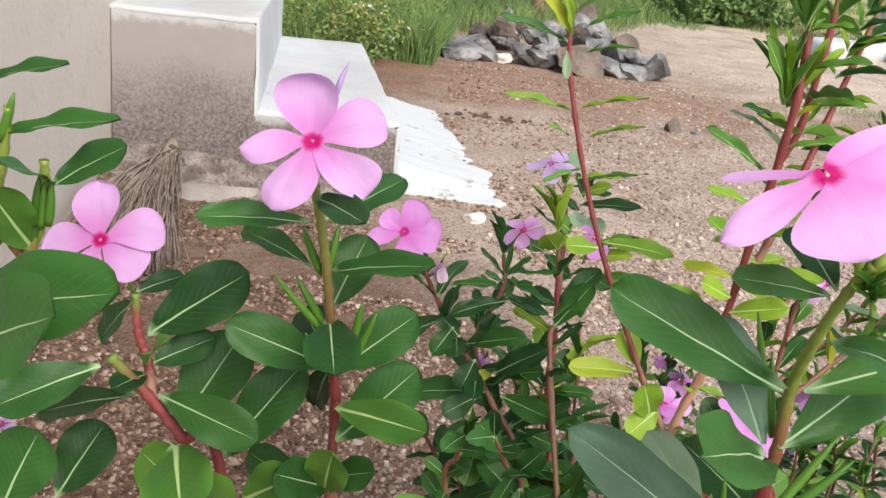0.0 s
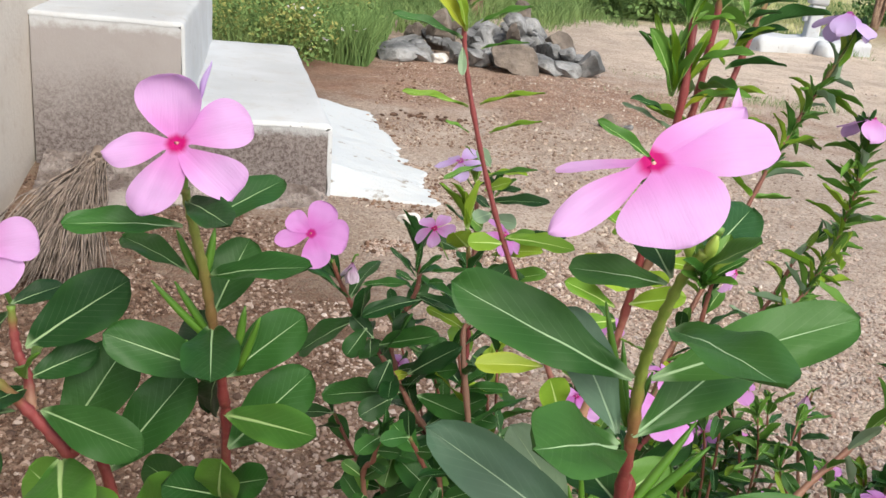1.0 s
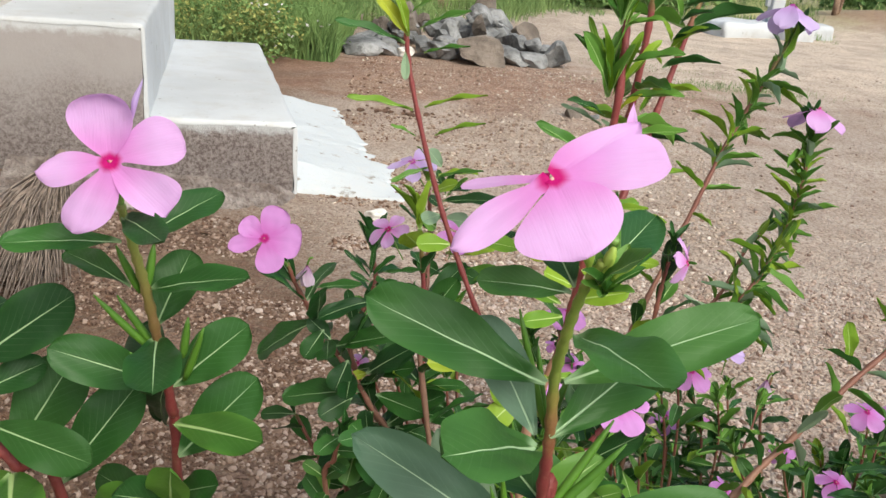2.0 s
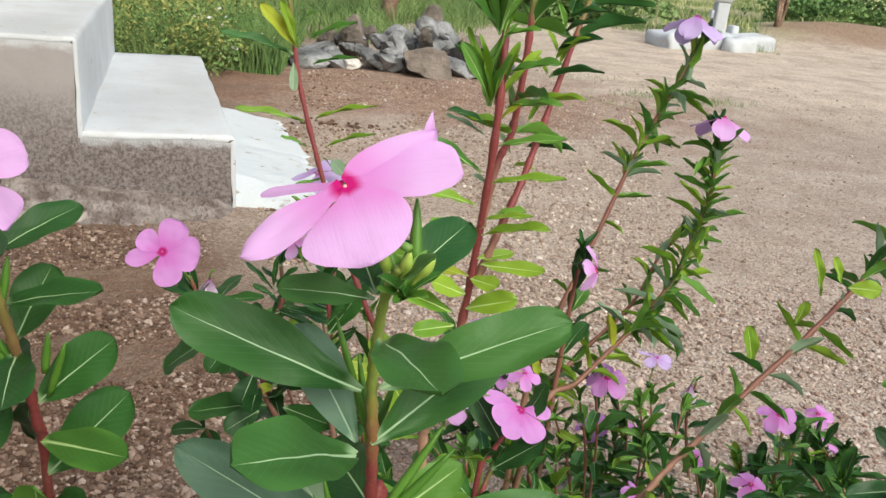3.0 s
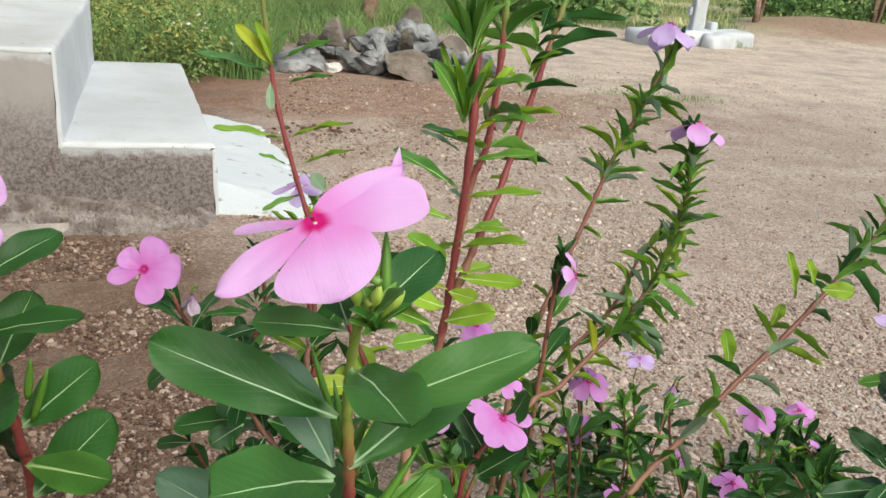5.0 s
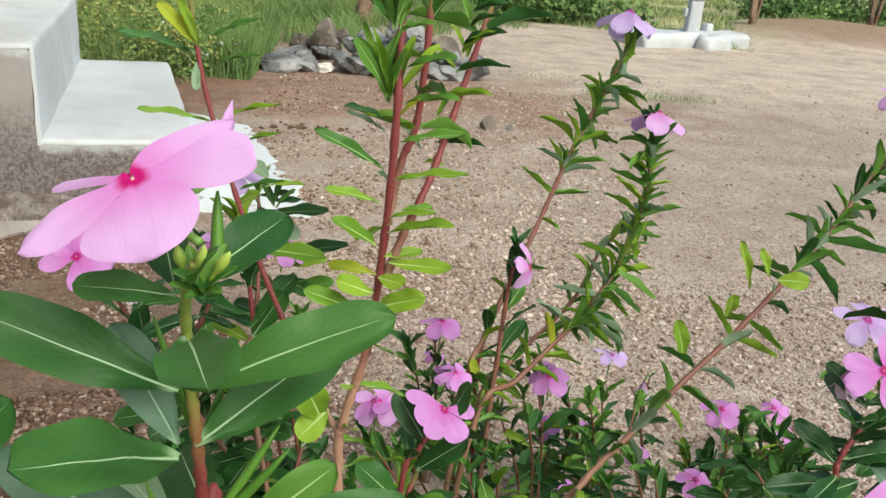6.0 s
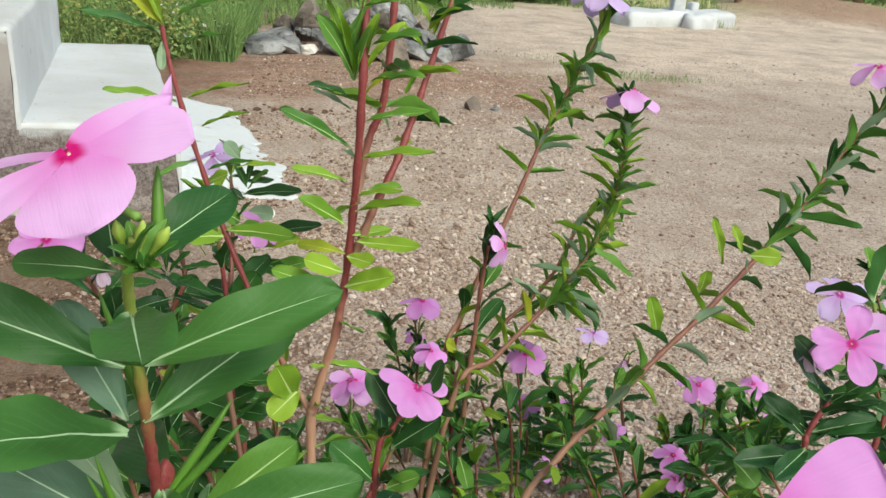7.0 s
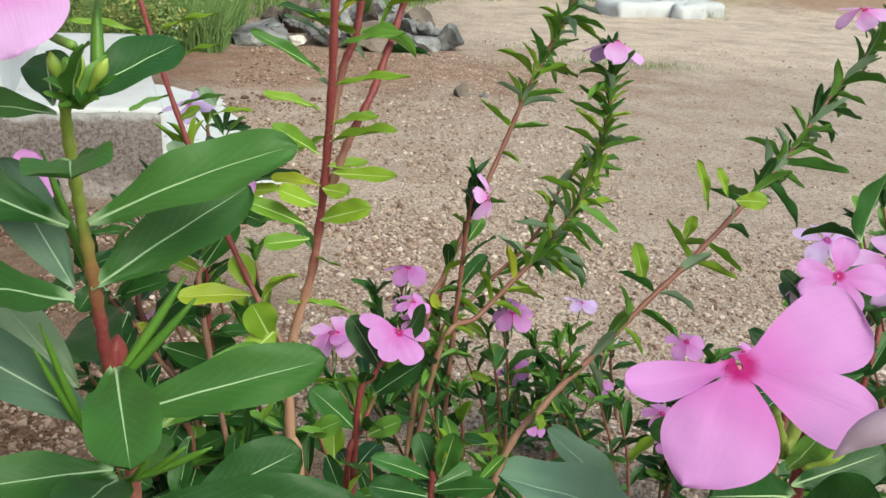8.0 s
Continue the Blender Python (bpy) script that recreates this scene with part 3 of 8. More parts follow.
def apron():
    """Lime-washed cement that slopes from the riser to the yard, with a ragged rim."""
    bm = bmesh.new()
    n, m, grid = 200, 26, []
    for i in range(n + 1):
        v = -0.022 + 0.842 * i / n
        reach = 0.245 - 0.10 * max(0.0, v) + 0.026 * noise.noise(Vector((v * 7, 0, 9))) + 0.016 * noise.noise(Vector((v * 22, 0, 4))) + 0.012 * noise.noise(Vector((v * 60, 0, 4)))
        if v < 0:
            reach = reach + v * 1.05
        start = -0.05 * max(v, 0) / DEEP - 0.012
        even = 0.245 - 0.10 * max(0.0, v)
        row = []
        for k in range(m + 1):
            s = k / m
            x = start + (reach - start) * s
            z = min(1.0, 0.15 + (v + 0.022) / 0.12) * (0.032 * max(0.0, 1 - (x - start) / even) ** 1.2 + 0.014 * (1 - min(1.0, s) ** 4)) + 0.004 * noise.noise(Vector((x * 16, v * 16, 0))) + 0.0015 * noise.noise(Vector((x * 70, v * 70, 0))) - (0.035 if k == m else 0)
            near = max(0.0, 1 - (v + 0.022) / 0.25)
            row.append(bm.verts.new((x, v + near * (0.030 - 0.045 * s) + 0.010 * s * noise.noise(Vector((x * 20, v * 20, 8))), z if 0 < i < n else z - 0.06)))
        grid.append(row)
    for a, b in zip(grid, grid[1:]):
        for k in range(m):
            bm.faces.new((a[k], a[k + 1], b[k + 1], b[k]))
    return bm


part("apron", apron(), SPILL, steps, "sloping cement apron under worn white lime wash")

wall = thing("wall_west", FOOT, "cream limewashed house wall beside the steps", "wall", kind="structure", turn=TURN)
part("wall_face", block(-0.86, BACK - 0.002, -2.6, 3.4, -0.1, 2.9, 0.01, 0.004, 5), WALL, wall)
part("end_wall", block(-4.4, -0.863, -2.6, -2.35, -0.1, 2.9, 0.01, 0.004, 3), WALL, wall)
part("end_wall", block(-4.4, -0.863, 3.15, 3.4, -0.1, 2.9, 0.01, 0.004, 3), WALL, wall)
part("rear_wall", block(-4.65, -4.403, -2.6, 3.4, -0.1, 2.9, 0.01, 0.004, 3), WALL, wall)
roof = thing("roof_edge", FOOT, "grey sheet roof edge over the house wall", "roof", kind="structure", turn=TURN)
part("roof_sheet", block(-4.75, -0.46, -2.7, 3.5, 2.905, 2.95, 0.008), ROOF, roof)


# ---- broom ----
def broom():
    ob = thing("stick_broom", (-0.60, 1.62, lie(-0.60, 1.62)), "worn grey coconut-rib broom fanned out against steps", "broom")
    rnd = random.Random(5)
    bm = bmesh.new()
    grip = Vector((-0.010, 0.035, 0.046))
    for i in range(230):
        a = rnd.random() ** 0.8
        tip = Vector((-0.02 + 0.185 * a + rnd.gauss(0, 0.012), -0.31 - 0.12 * math.sin(math.pi * 0.75 * a) + rnd.gauss(0, 0.035), 0.004 + 0.02 * rnd.random()))
        start = grip + Vector((rnd.gauss(0, 0.008), rnd.gauss(0, 0.006), rnd.gauss(0, 0.006)))
        mid = (start + tip) / 2 + Vector((rnd.gauss(0, 0.012), rnd.gauss(0, 0.012), 0.012 + rnd.random() * 0.012))
        r = 0.0011 + 0.0009 * rnd.random()
        side = (tip - start).cross(Vector((0, 0, 1))).normalized() * r
        up = Vector((0, 0, r * 1.4))
        rings = [[bm.verts.new(p + k * q) for q in (side, up, -side)] for p, k in ((start, 1), (start * 0.6 + mid * 0.45, 1), (mid, 1), (mid * 0.4 + tip * 0.6, 0.9), (tip, 0.4))]
        for p, q in zip(rings, rings[1:]):
            for k in range(3):
                bm.faces.new((p[k], p[(k + 1) % 3], q[(k + 1) % 3], q[k]))
    part("bristles", bm, STRAW, ob, "loose stiff grey-brown ribs")
    neck = [grip + Vector((-0.005, -0.03, -0.018)), grip, grip + Vector((-0.004, 0.02, 0.010)), grip + Vector((-0.008, 0.035, 0.020))]
    part("handle", tube(neck, [0.020, 0.015, 0.013, 0.009], 10, True, 0.3), STRAW, ob, "tightly bound butt end")
    bands = [grip + Vector((0.001, 0.004, 0.002)), grip + Vector((0.003, 0.012, 0.006))]
    part("binding", tube(bands, [0.0162, 0.0158], 12), TWINE, ob, "dark twine binding")
    return ob


broom()


# ---- stones ----
def stone_mesh(seed, material, flat=0.75):
    rnd = random.Random(seed)
    bm = bmesh.new()
    bmesh.ops.create_icosphere(bm, subdivisions=3, radius=1.0)
    shift = Vector((rnd.random() * 50, rnd.random() * 50, rnd.random() * 50))
    # chop a ball by random planes for broken faces
    planes = [(Vector((rnd.gauss(0, 1), rnd.gauss(0, 1), rnd.gauss(0, 1))).normalized(), rnd.uniform(0.40, 0.72)) for _ in range(15)]
    for v in bm.verts:
        for d, far in planes:
            over = v.co.dot(d) - far
            if over > 0:
                v.co -= d * over * 0.985
        v.co += 0.07 * v.co.normalized() * noise.noise(v.co * 2.6 + shift) + 0.04 * v.co.normalized() * noise.noise(v.co * 9 + shift)
        v.co.z *= flat
    me = mesh_of("stone", bm, material, False)
    return me


STONES = [stone_mesh(s, STONE if s not in (4, 8) else STONE_RUST, 0.7 + 0.05 * (s % 5)) for s in range(9)]
CLOD = stone_mesh(33, EARTH, 0.8)
PALE_STONE = stone_mesh(21, STONE_WHITE, 0.6)


def rock(x, y, z, wide, deep, high, kind, turn, label, group="heap of field stones", me=None):
    ob = new("rock", me or STONES[kind % len(STONES)])
    ob.matrix_basis = Matrix.Translation((x, y, z)) @ Matrix.Rotation(turn, 4, "Z") @ Matrix.Rotation(0.2 * math.sin(kind * 2.3), 4, "X") @ Matrix.Diagonal((wide / 1.55, deep / 1.55, high / 1.2, 1))
    return tagged(ob, label, "stone", group)


GREY, RUSTY = "rough grey field stone in a heap on the yard", "rough brown field stone in a heap on the yard"
rock(-0.230, 3.720, 0.030, 0.200, 0.200, 0.072, 1, 0.2, "low grey field stone at the end of a heap")
rock(-0.192, 3.970, 0.030, 0.150, 0.150, 0.071, 2, 1.2, GREY)
rock(-0.107, 3.740, 0.030, 0.085, 0.085, 0.072, 5, 0.4, GREY)
rock(-0.058, 4.000, 0.064, 0.175, 0.175, 0.153, 4, 2.0, "upright brown stone in the stone heap")
rock(-0.053, 3.690, 0.021, 0.089, 0.089, 0.051, 0, 0.1, "small whitewashed stone in the stone heap", me=PALE_STONE)
rock(0.031, 3.720, 0.041, 0.128, 0.128, 0.097, 6, 1.9, GREY)
rock(0.109, 3.840, 0.059, 0.126, 0.126, 0.131, 7, 0.5, GREY)
rock(0.210, 3.720, 0.047, 0.128, 0.128, 0.112, 5, 2.6, GREY)
rock(0.180, 4.060, 0.092, 0.121, 0.121, 0.082, 1, 1.4, GREY)
rock(0.275, 4.120, 0.146, 0.153, 0.153, 0.132, 8, 1.4, "large grey stone on top of the stone heap")
rock(0.269, 3.920, 0.082, 0.160, 0.160, 0.101, 2, 2.2, GREY)
rock(0.252, 3.620, 0.042, 0.212, 0.212, 0.100, 4, 0.3, RUSTY)
rock(0.392, 3.680, 0.030, 0.156, 0.156, 0.071, 3, 1.0, GREY)
rock(0.401, 3.880, 0.066, 0.132, 0.132, 0.090, 6, 2.9, GREY)
rock(0.472, 3.770, 0.075, 0.077, 0.077, 0.082, 2, 0.8, GREY)
rock(0.548, 3.700, 0.045, 0.131, 0.131, 0.106, 7, 0.8, GREY)
rock(0.463, 3.660, 0.014, 0.045, 0.045, 0.034, 0, 0.5, "small pale stone beside the stone heap", me=PALE_STONE)
rock(0.155, 3.770, 0.039, 0.129, 0.129, 0.093, 2, 0.9, GREY)
rock(0.347, 4.000, 0.078, 0.136, 0.136, 0.108, 5, 0.2, GREY)
rock(-0.152, 3.690, 0.026, 0.153, 0.153, 0.062, 1, 2.0, GREY)
rock(0.445, 3.660, 0.034, 0.125, 0.125, 0.080, 1, 1.6, GREY)
rock(0.098, 3.690, 0.030, 0.127, 0.127, 0.071, 3, 2.4, GREY)
rock(0.444, 4.020, 0.076, 0.137, 0.137, 0.082, 4, 1.1, GREY)
rock(0.136, 4.020, 0.098, 0.164, 0.164, 0.109, 6, 0.4, GREY)
rock(-0.141, 3.840, 0.024, 0.105, 0.105, 0.058, 3, 0.3, GREY)
rock(0.057, 3.700, 0.024, 0.089, 0.089, 0.056, 5, 1.3, GREY)
rock(0.273, 3.800, 0.054, 0.091, 0.091, 0.068, 1, 2.8, GREY)
rock(0.412, 3.800, 0.063, 0.091, 0.091, 0.073, 7, 0.1, GREY)
rock(0.134, 3.670, 0.028, 0.081, 0.081, 0.066, 7, 0.7, GREY)
rock(0.510, 3.770, 0.052, 0.103, 0.103, 0.072, 5, 2.2, GREY)
rock(0.323, 3.740, 0.048, 0.102, 0.102, 0.062, 2, 0.6, GREY)
rock(-0.014, 3.870, 0.044, 0.079, 0.079, 0.074, 6, 1.2, GREY)
rock(0.191, 3.920, 0.080, 0.093, 0.093, 0.085, 2, 0.4, GREY)
rock(0.066, 3.970, 0.075, 0.135, 0.135, 0.103, 1, 2.1, GREY)
rock(0.333, 4.080, 0.114, 0.138, 0.138, 0.110, 3, 1.9, GREY)
rock(-0.221, 3.700, 0.022, 0.102, 0.102, 0.051, 6, 0.9, GREY)
rock(-0.012, 1.690, 0.010, 0.050, 0.036, 0.026, 0, 0.4, "small white stone by the lime-washed apron", "loose yard stones", PALE_STONE)
rock(0.51, 2.78, 0.012, 0.060, 0.05, 0.045, 4, 1.0, "dark loose stone on the trodden yard", "loose yard stones")
rock(0.585, 2.79, 0.008, 0.034, 0.03, 0.024, 2, 0.2, "small dark loose stone on the yard", "loose yard stones")
heap_rnd = random.Random(41)
for k in range(34):
    u = heap_rnd.uniform(-0.22, 0.62)
    crest = 0.05 + 0.13 * math.exp(-(((u - 0.20) / 0.20) ** 2))
    y = 3.66 + 0.45 * heap_rnd.random()
    lift = crest * min(1.0, (y - 3.60) / 0.28)
    r = heap_rnd.uniform(0.045, 0.095)
    rock(u, y, max(0.012, lift * heap_rnd.uniform(0.55, 1.0)), r * 1.25, r, r * heap_rnd.uniform(0.6, 0.95), k + 3, heap_rnd.uniform(0, 3), "small broken grey stone wedged in the heap")
clod_rnd = random.Random(17)
for k in range(26):
    x, y, r = -0.03 + 0.055 * clod_rnd.gauss(0, 1), 2.64 + 0.030 * clod_rnd.gauss(0, 1), 0.007 + 0.015 * clod_rnd.random() ** 2
    rock(x, y, lie(x, y) + 0.002, r * 1.3, r * 1.1, r, k, k * 1.1, "small clod of dug red-brown earth", "clods of dug earth", CLOD)


# ---- stump behind the stones ----
def stump():
    ob = thing("tree_trunk", (0.07, 5.40, lie(0.07, 5.40)), "pale brown tree trunk flaring into its roots", "tree")
    line = glide([(0, 0, -0.06), (0.0, 0, 0.05), (0.01, 0.01, 0.22), (-0.03, 0.02, 0.7), (0.02, 0.0, 1.5), (0.0, 0.05, 2.3)], 5)
    n = len(line)
    radii = [0.048 + 0.06 * math.exp(-9.0 * i / n * 2) - 0.012 * i / n for i in range(n)]
    part("trunk", tube(line, radii, 16, True, 0.25), BARK, ob)
    rnd = random.Random(3)
    for k in range(5):
        a = 1.2 * k + 0.4
        limb = glide([(0, 0, 1.9 + 0.1 * k), (0.35 * math.cos(a), 0.35 * math.sin(a), 2.4), (0.9 * math.cos(a), 0.9 * math.sin(a), 2.8 + 0.1 * k)], 4)
        part("limb", tube(limb, [0.045 - 0.004 * i for i in range(len(limb))], 7, True, 0.2), BARK, ob)
    return ob, rnd


trunk_tree, trunk_rnd = stump()


def leaf_cloud(rnd, centres, count, spread, size, flat=0.7):
    """Many small folded leaves gathered round centres, as corner and face arrays."""
    c = np.array([centres[int(rnd.random() * len(centres))] for _ in range(count)])
    g = np.random.RandomState(int(rnd.random() * 1e6))
    at = c + g.normal(0, 1, (count, 3)) * np.array((spread, spread, spread * flat))
    d = g.normal(0, 1, (count, 3))
    d[:, 2] = np.abs(d[:, 2]) * 0.8
    d /= np.linalg.norm(d, axis=1, keepdims=True)
    w = np.cross(d, g.normal(0, 1, (count, 3)))
    w /= np.linalg.norm(w, axis=1, keepdims=True)
    ln = (size * g.uniform(0.6, 1.4, count))[:, None]
    verts = np.stack([at, at + d * ln * 0.5 + w * ln * 0.24, at + d * ln, at + d * ln * 0.5 - w * ln * 0.24], 1).reshape(-1, 3)
    f = np.arange(count * 4).reshape(-1, 4)
    return verts, f


cloud = leaf_cloud(trunk_rnd, [(0.9 * math.cos(1.2 * k + 0.4), 0.9 * math.sin(1.2 * k + 0.4), 3.0 + 0.1 * k) for k in range(5)] + [(0, 0, 3.3)], 3500, 0.38, 0.07)
child("crown", arrays_mesh("crown", *cloud, BUSH), trunk_tree)

# ---- white slab with its post ----
slab = thing("white_plinth", (2.10, 5.56, 0.0), "low whitewashed masonry plinth with rounded uneven edge", "plinth", turn=0.42)
part("slab", block(-0.42, 0.46, 0.0, 0.24, -0.06, 0.085, 0.03, 0.02, 4), WHITEWASH, slab)
part("front_lump", block(-0.02, 0.20, -0.10, 0.01, -0.06, 0.09, 0.04, 0.03, 3), WHITEWASH, slab, "rounded whitewashed lump of masonry")
part("knob", block(0.20, 0.25, 0.14, 0.20, 0.07, 0.13, 0.012, 0.01, 1), WHITEWASH, slab)
post = thing("white_post", (2.09, 5.665, 0.075), "white painted post standing on the plinth", "post")
part("shaft", block(-0.040, 0.040, -0.04, 0.04, 0.0, 0.20, 0.012, 0.006, 2), WHITEWASH, post)
part("cap", block(-0.052, 0.052, -0.05, 0.05, 0.201, 0.50, 0.016, 0.008, 2), WHITEWASH, post, "wider white head of the post")
part("bracket", block(-0.066, -0.042, -0.02, 0.02, 0.10, 0.15, 0.006), WHITEWASH, post)


# ---- grass, weeds and bushes at the yard's edge ----
def blades(seed, count, inside, low, high, wide, lean=0.35):
    """Grass: bent blades of two quads each, standing on the ground."""
    g = np.random.RandomState(seed)
    xy = []
    while len(xy) < count:
        p = inside(g)
        if p is not None:
            xy.append(p)
    xy = np.array(xy)
    z = np.array([lie(x, y) for x, y in xy]) - 0.004
    root = np.column_stack([xy, z])
    h = g.uniform(low, high, count)[:, None]
    a = g.uniform(0, 2 * np.pi, count)
    side = np.column_stack([np.cos(a), np.sin(a), np.zeros(count)]) * wide * g.uniform(0.6, 1.3, count)[:, None]
    b = g.uniform(0, 2 * np.pi, count)
    bend = np.column_stack([np.cos(b), np.sin(b), np.zeros(count)]) * h * lean * g.uniform(0.2, 1.4, count)[:, None]
    up = np.array((0, 0, 1.0)) * h
    verts = np.stack([root - side, root + side, root + up * 0.55 + bend * 0.3 + side * 0.7, root + up * 0.55 + bend * 0.3 - side * 0.7, root + up + bend + side * 0.1, root + up + bend - side * 0.1], 1).reshape(-1, 3)
    k = np.arange(count)[:, None] * 6
    faces = np.stack([k + (0, 1, 2, 3), k + (3, 2, 4, 5)], 1).reshape(-1, 4)
    return verts, faces


def west_edge(x):
    """Where the grass begins behind the steps."""
    return 3.42 + 0.16 * math.sin(x * 3.1) + 0.10 * math.sin(x * 7.7 + 1) + max(0.0, x + 0.30) * 2.2


def west_patch(g):
    x, y = g.uniform(-4.2, 1.3), 3.2 + 4.3 * g.random_sample() ** 1.3
    return (x, y) if not (x > -0.5 and y < 4.4) and y > west_edge(x) + 0.10 * g.normal() and noise.noise(Vector((x * 1.7, y * 1.7, 2))) > -0.33 else None


def north_edge(x):
    beyond = min(1.0, max(0.0, (x - 2.45) / 0.5))
    return 5.75 + 0.35 * math.sin(x * 1.3 + 0.4) + 0.12 * math.sin(x * 4.9) + 0.12 * max(0.0, x - 1.0) + 1.6 * beyond


def north_patch(g):
    x, y = g.uniform(0.4, 9.5), 5.4 + 6.0 * g.random_sample() ** 1.4
    return (x, y) if y > north_edge(x) + 0.12 * g.normal() and noise.noise(Vector((x * 1.1, y * 1.6, 7))) > -0.12 else None


def far_patch(g):
    x, y = g.uniform(-7, 14), 6.5 + 9.0 * g.random_sample() ** 1.3
    return (x, y) if y > north_edge(x) or x < 0.4 else None


def tuft(x0, y0, r):
    return lambda g: (x0 + r * g.normal() * 1.6, y0 + r * g.normal() * 0.5)


def stuff(name, arrays, material, label, category):
    return tagged(new(name, arrays_mesh(name, *arrays, material)), label, category, kind="stuff")


stuff("grass", blades(1, 70000, west_patch, 0.04, 0.15, 0.0022, 0.9), GRASS, "rough green grass behind the steps", "grass")
stuff("grass", blades(2, 60000, north_patch, 0.015, 0.055, 0.0022, 0.6), GRASS, "rough green grass along the yard's far edge", "grass")
stuff("dry_grass", blades(3, 42000, far_patch, 0.03, 0.09, 0.0034, 0.6), GRASS_DRY, "straw-yellow grass in the field beyond the yard", "grass")
stuff("grass", blades(4, 900, tuft(1.27, 3.60, 0.10), 0.006, 0.028, 0.0009), GRASS, "sparse green tuft on the trodden yard", "grass")
stuff("grass", blades(5, 260, tuft(0.98, 3.95, 0.10), 0.006, 0.022, 0.0009), GRASS, "sparse green tuft beside the stones", "grass")
stuff("grass", blades(6, 240, tuft(0.92, 3.35, 0.10), 0.005, 0.02, 0.0009), GRASS, "sparse green tuft on the trodden yard", "grass")


def weeds(seed, count, inside, high, size):
    """Leafy weeds: small leaves up and down thin upright shoots."""
    g = np.random.RandomState(seed)
    rnd = random.Random(seed)
    tops = []
    while len(tops) < count:
        p = inside(g)
        if p is not None:
            top = high * g.uniform(0.4, 1.0)
            tops += [(p[0] + 0.02 * k * g.normal(), p[1] + 0.02 * k * g.normal(), lie(*p) + top * k / 5) for k in range(1, 6)]
    return leaf_cloud(rnd, tops, count * 7, 0.022, size)


def weed_patch(g):
    x = g.uniform(-3.4, -0.48)
    y = west_edge(x) + abs(g.normal()) * 0.55
    return (x, y) if noise.noise(Vector((x * 2.3, y * 2.3, 4))) > -0.05 else None


def tall_patch(g):
    x = -0.30 - abs(g.normal()) * 0.26
    y = west_edge(x) + 0.20 + abs(g.normal()) * 0.40
    return (x, y) if noise.noise(Vector((x * 4, y * 3, 1))) > -0.25 else None


def hedge_patch(g):
    x = g.choice((1.15, 1.45, 3.6, 4.3, 5.2)) + 0.22 * g.normal()
    return x, north_edge(x) + (0.25 if x < 3 else 0.5) + abs(g.normal()) * 0.30


stuff("weeds", weeds(8, 3600, weed_patch, 0.27, 0.016), WEED, "knee-high yellow-green weeds behind the steps", "weeds")
stuff("grass", blades(17, 9000, tall_patch, 0.05, 0.19, 0.0024, 0.45), BUSH, "tall soft green grass between weeds and stones", "grass")
stuff("weeds", weeds(9, 5200, weed_patch, 0.23, 0.016), BUSH, "dark green weeds behind the steps", "weeds")
stuff("weed_blooms", weeds(10, 60, weed_patch, 0.30, 0.016), BLOOM, "tiny pale blooms scattered over the weeds", "blossom")
stuff("weeds", weeds(11, 1600, hedge_patch, 0.30, 0.05), BUSH, "dark green low bushes along the yard's edge", "weeds")


def shrub(x, y, high, seed, label):
    """A slender shrub: thin stems from one root and a loose crown."""
    rnd = random.Random(seed)
    ob = thing("shrub", (x, y, lie(x, y)), label, "shrub", "shrubs at the yard's edge")
    ends = []
    for k in range(6):
        a, out = rnd.uniform(0, 6.28), rnd.uniform(0.15, 0.5)
        tip = Vector((out * math.cos(a), out * math.sin(a) * 0.6, high * rnd.uniform(0.75, 1.0)))
        line = glide([(0.02 * math.cos(a), 0.02 * math.sin(a), -0.03), (tip.x * 0.25, tip.y * 0.25, high * 0.35), tip], 4)
        part("stem", tube(line, [0.016 - 0.0014 * i for i in range(len(line))], 6, True, 0.2), BARK, ob)
        ends += [tuple(tip), tuple(tip * 0.8), tuple(tip * 0.65)]
    child("crown", arrays_mesh("crown", *leaf_cloud(rnd, ends, 2200, 0.13, 0.05), BUSH), ob)


shrub(2.90, 6.75, 1.3, 1, "slender multi-stemmed green shrub beside the plinth")
shrub(4.6, 8.2, 1.5, 2, "loose green shrub in the field's edge")
shrub(1.0, 8.6, 1.4, 3, "loose green shrub in the field's edge")
shrub(-1.6, 7.2, 1.6, 4, "loose green shrub in the field's edge")
shrub(7.4, 9.4, 1.7, 5, "loose green shrub in the field's edge")


def litter(x, y, size, seed):
    """A curled dead leaf on the ground."""
    rnd = random.Random(seed)
    bm = bmesh.new()
    rows = []
    for i in range(6):
        v = i / 5
        w = 0.5 * math.sin(math.pi * min(1, v * 0.94 + 0.04))
        rows.append([bm.verts.new((size * (v - 0.5), size * w * s * 0.55, size * (0.10 + 0.16 * abs(s) + 0.10 * math.sin(3 * v + seed)))) for s in (-1, -0.4, 0.4, 1)])
    for a, b in zip(rows, rows[1:]):
        for k in range(3):
            bm.faces.new((a[k], b[k], b[k + 1], a[k + 1]))
    ob = new("dead_leaf", mesh_of("dead_leaf", bm, LITTER))
    ob.matrix_basis = Matrix.Translation((x, y, lie(x, y) - 0.002)) @ Matrix.Rotation(rnd.uniform(0, 6), 4, "Z")
    tagged(ob, "curled dark brown dead leaf on the ground", "dead leaf", "dead leaves by the steps")


for k, (x, y, size) in enumerate([(-0.585, 1.66, 0.04), (-0.60, 1.62, 0.03), (-0.475, 1.66, 0.036), (-0.455, 1.67, 0.025), (-0.52, 1.40, 0.03), (-0.30, 1.52, 0.025), (0.10, 1.62, 0.02), (-0.37, 1.24, 0.02)]):
    litter(x, y, size, k)


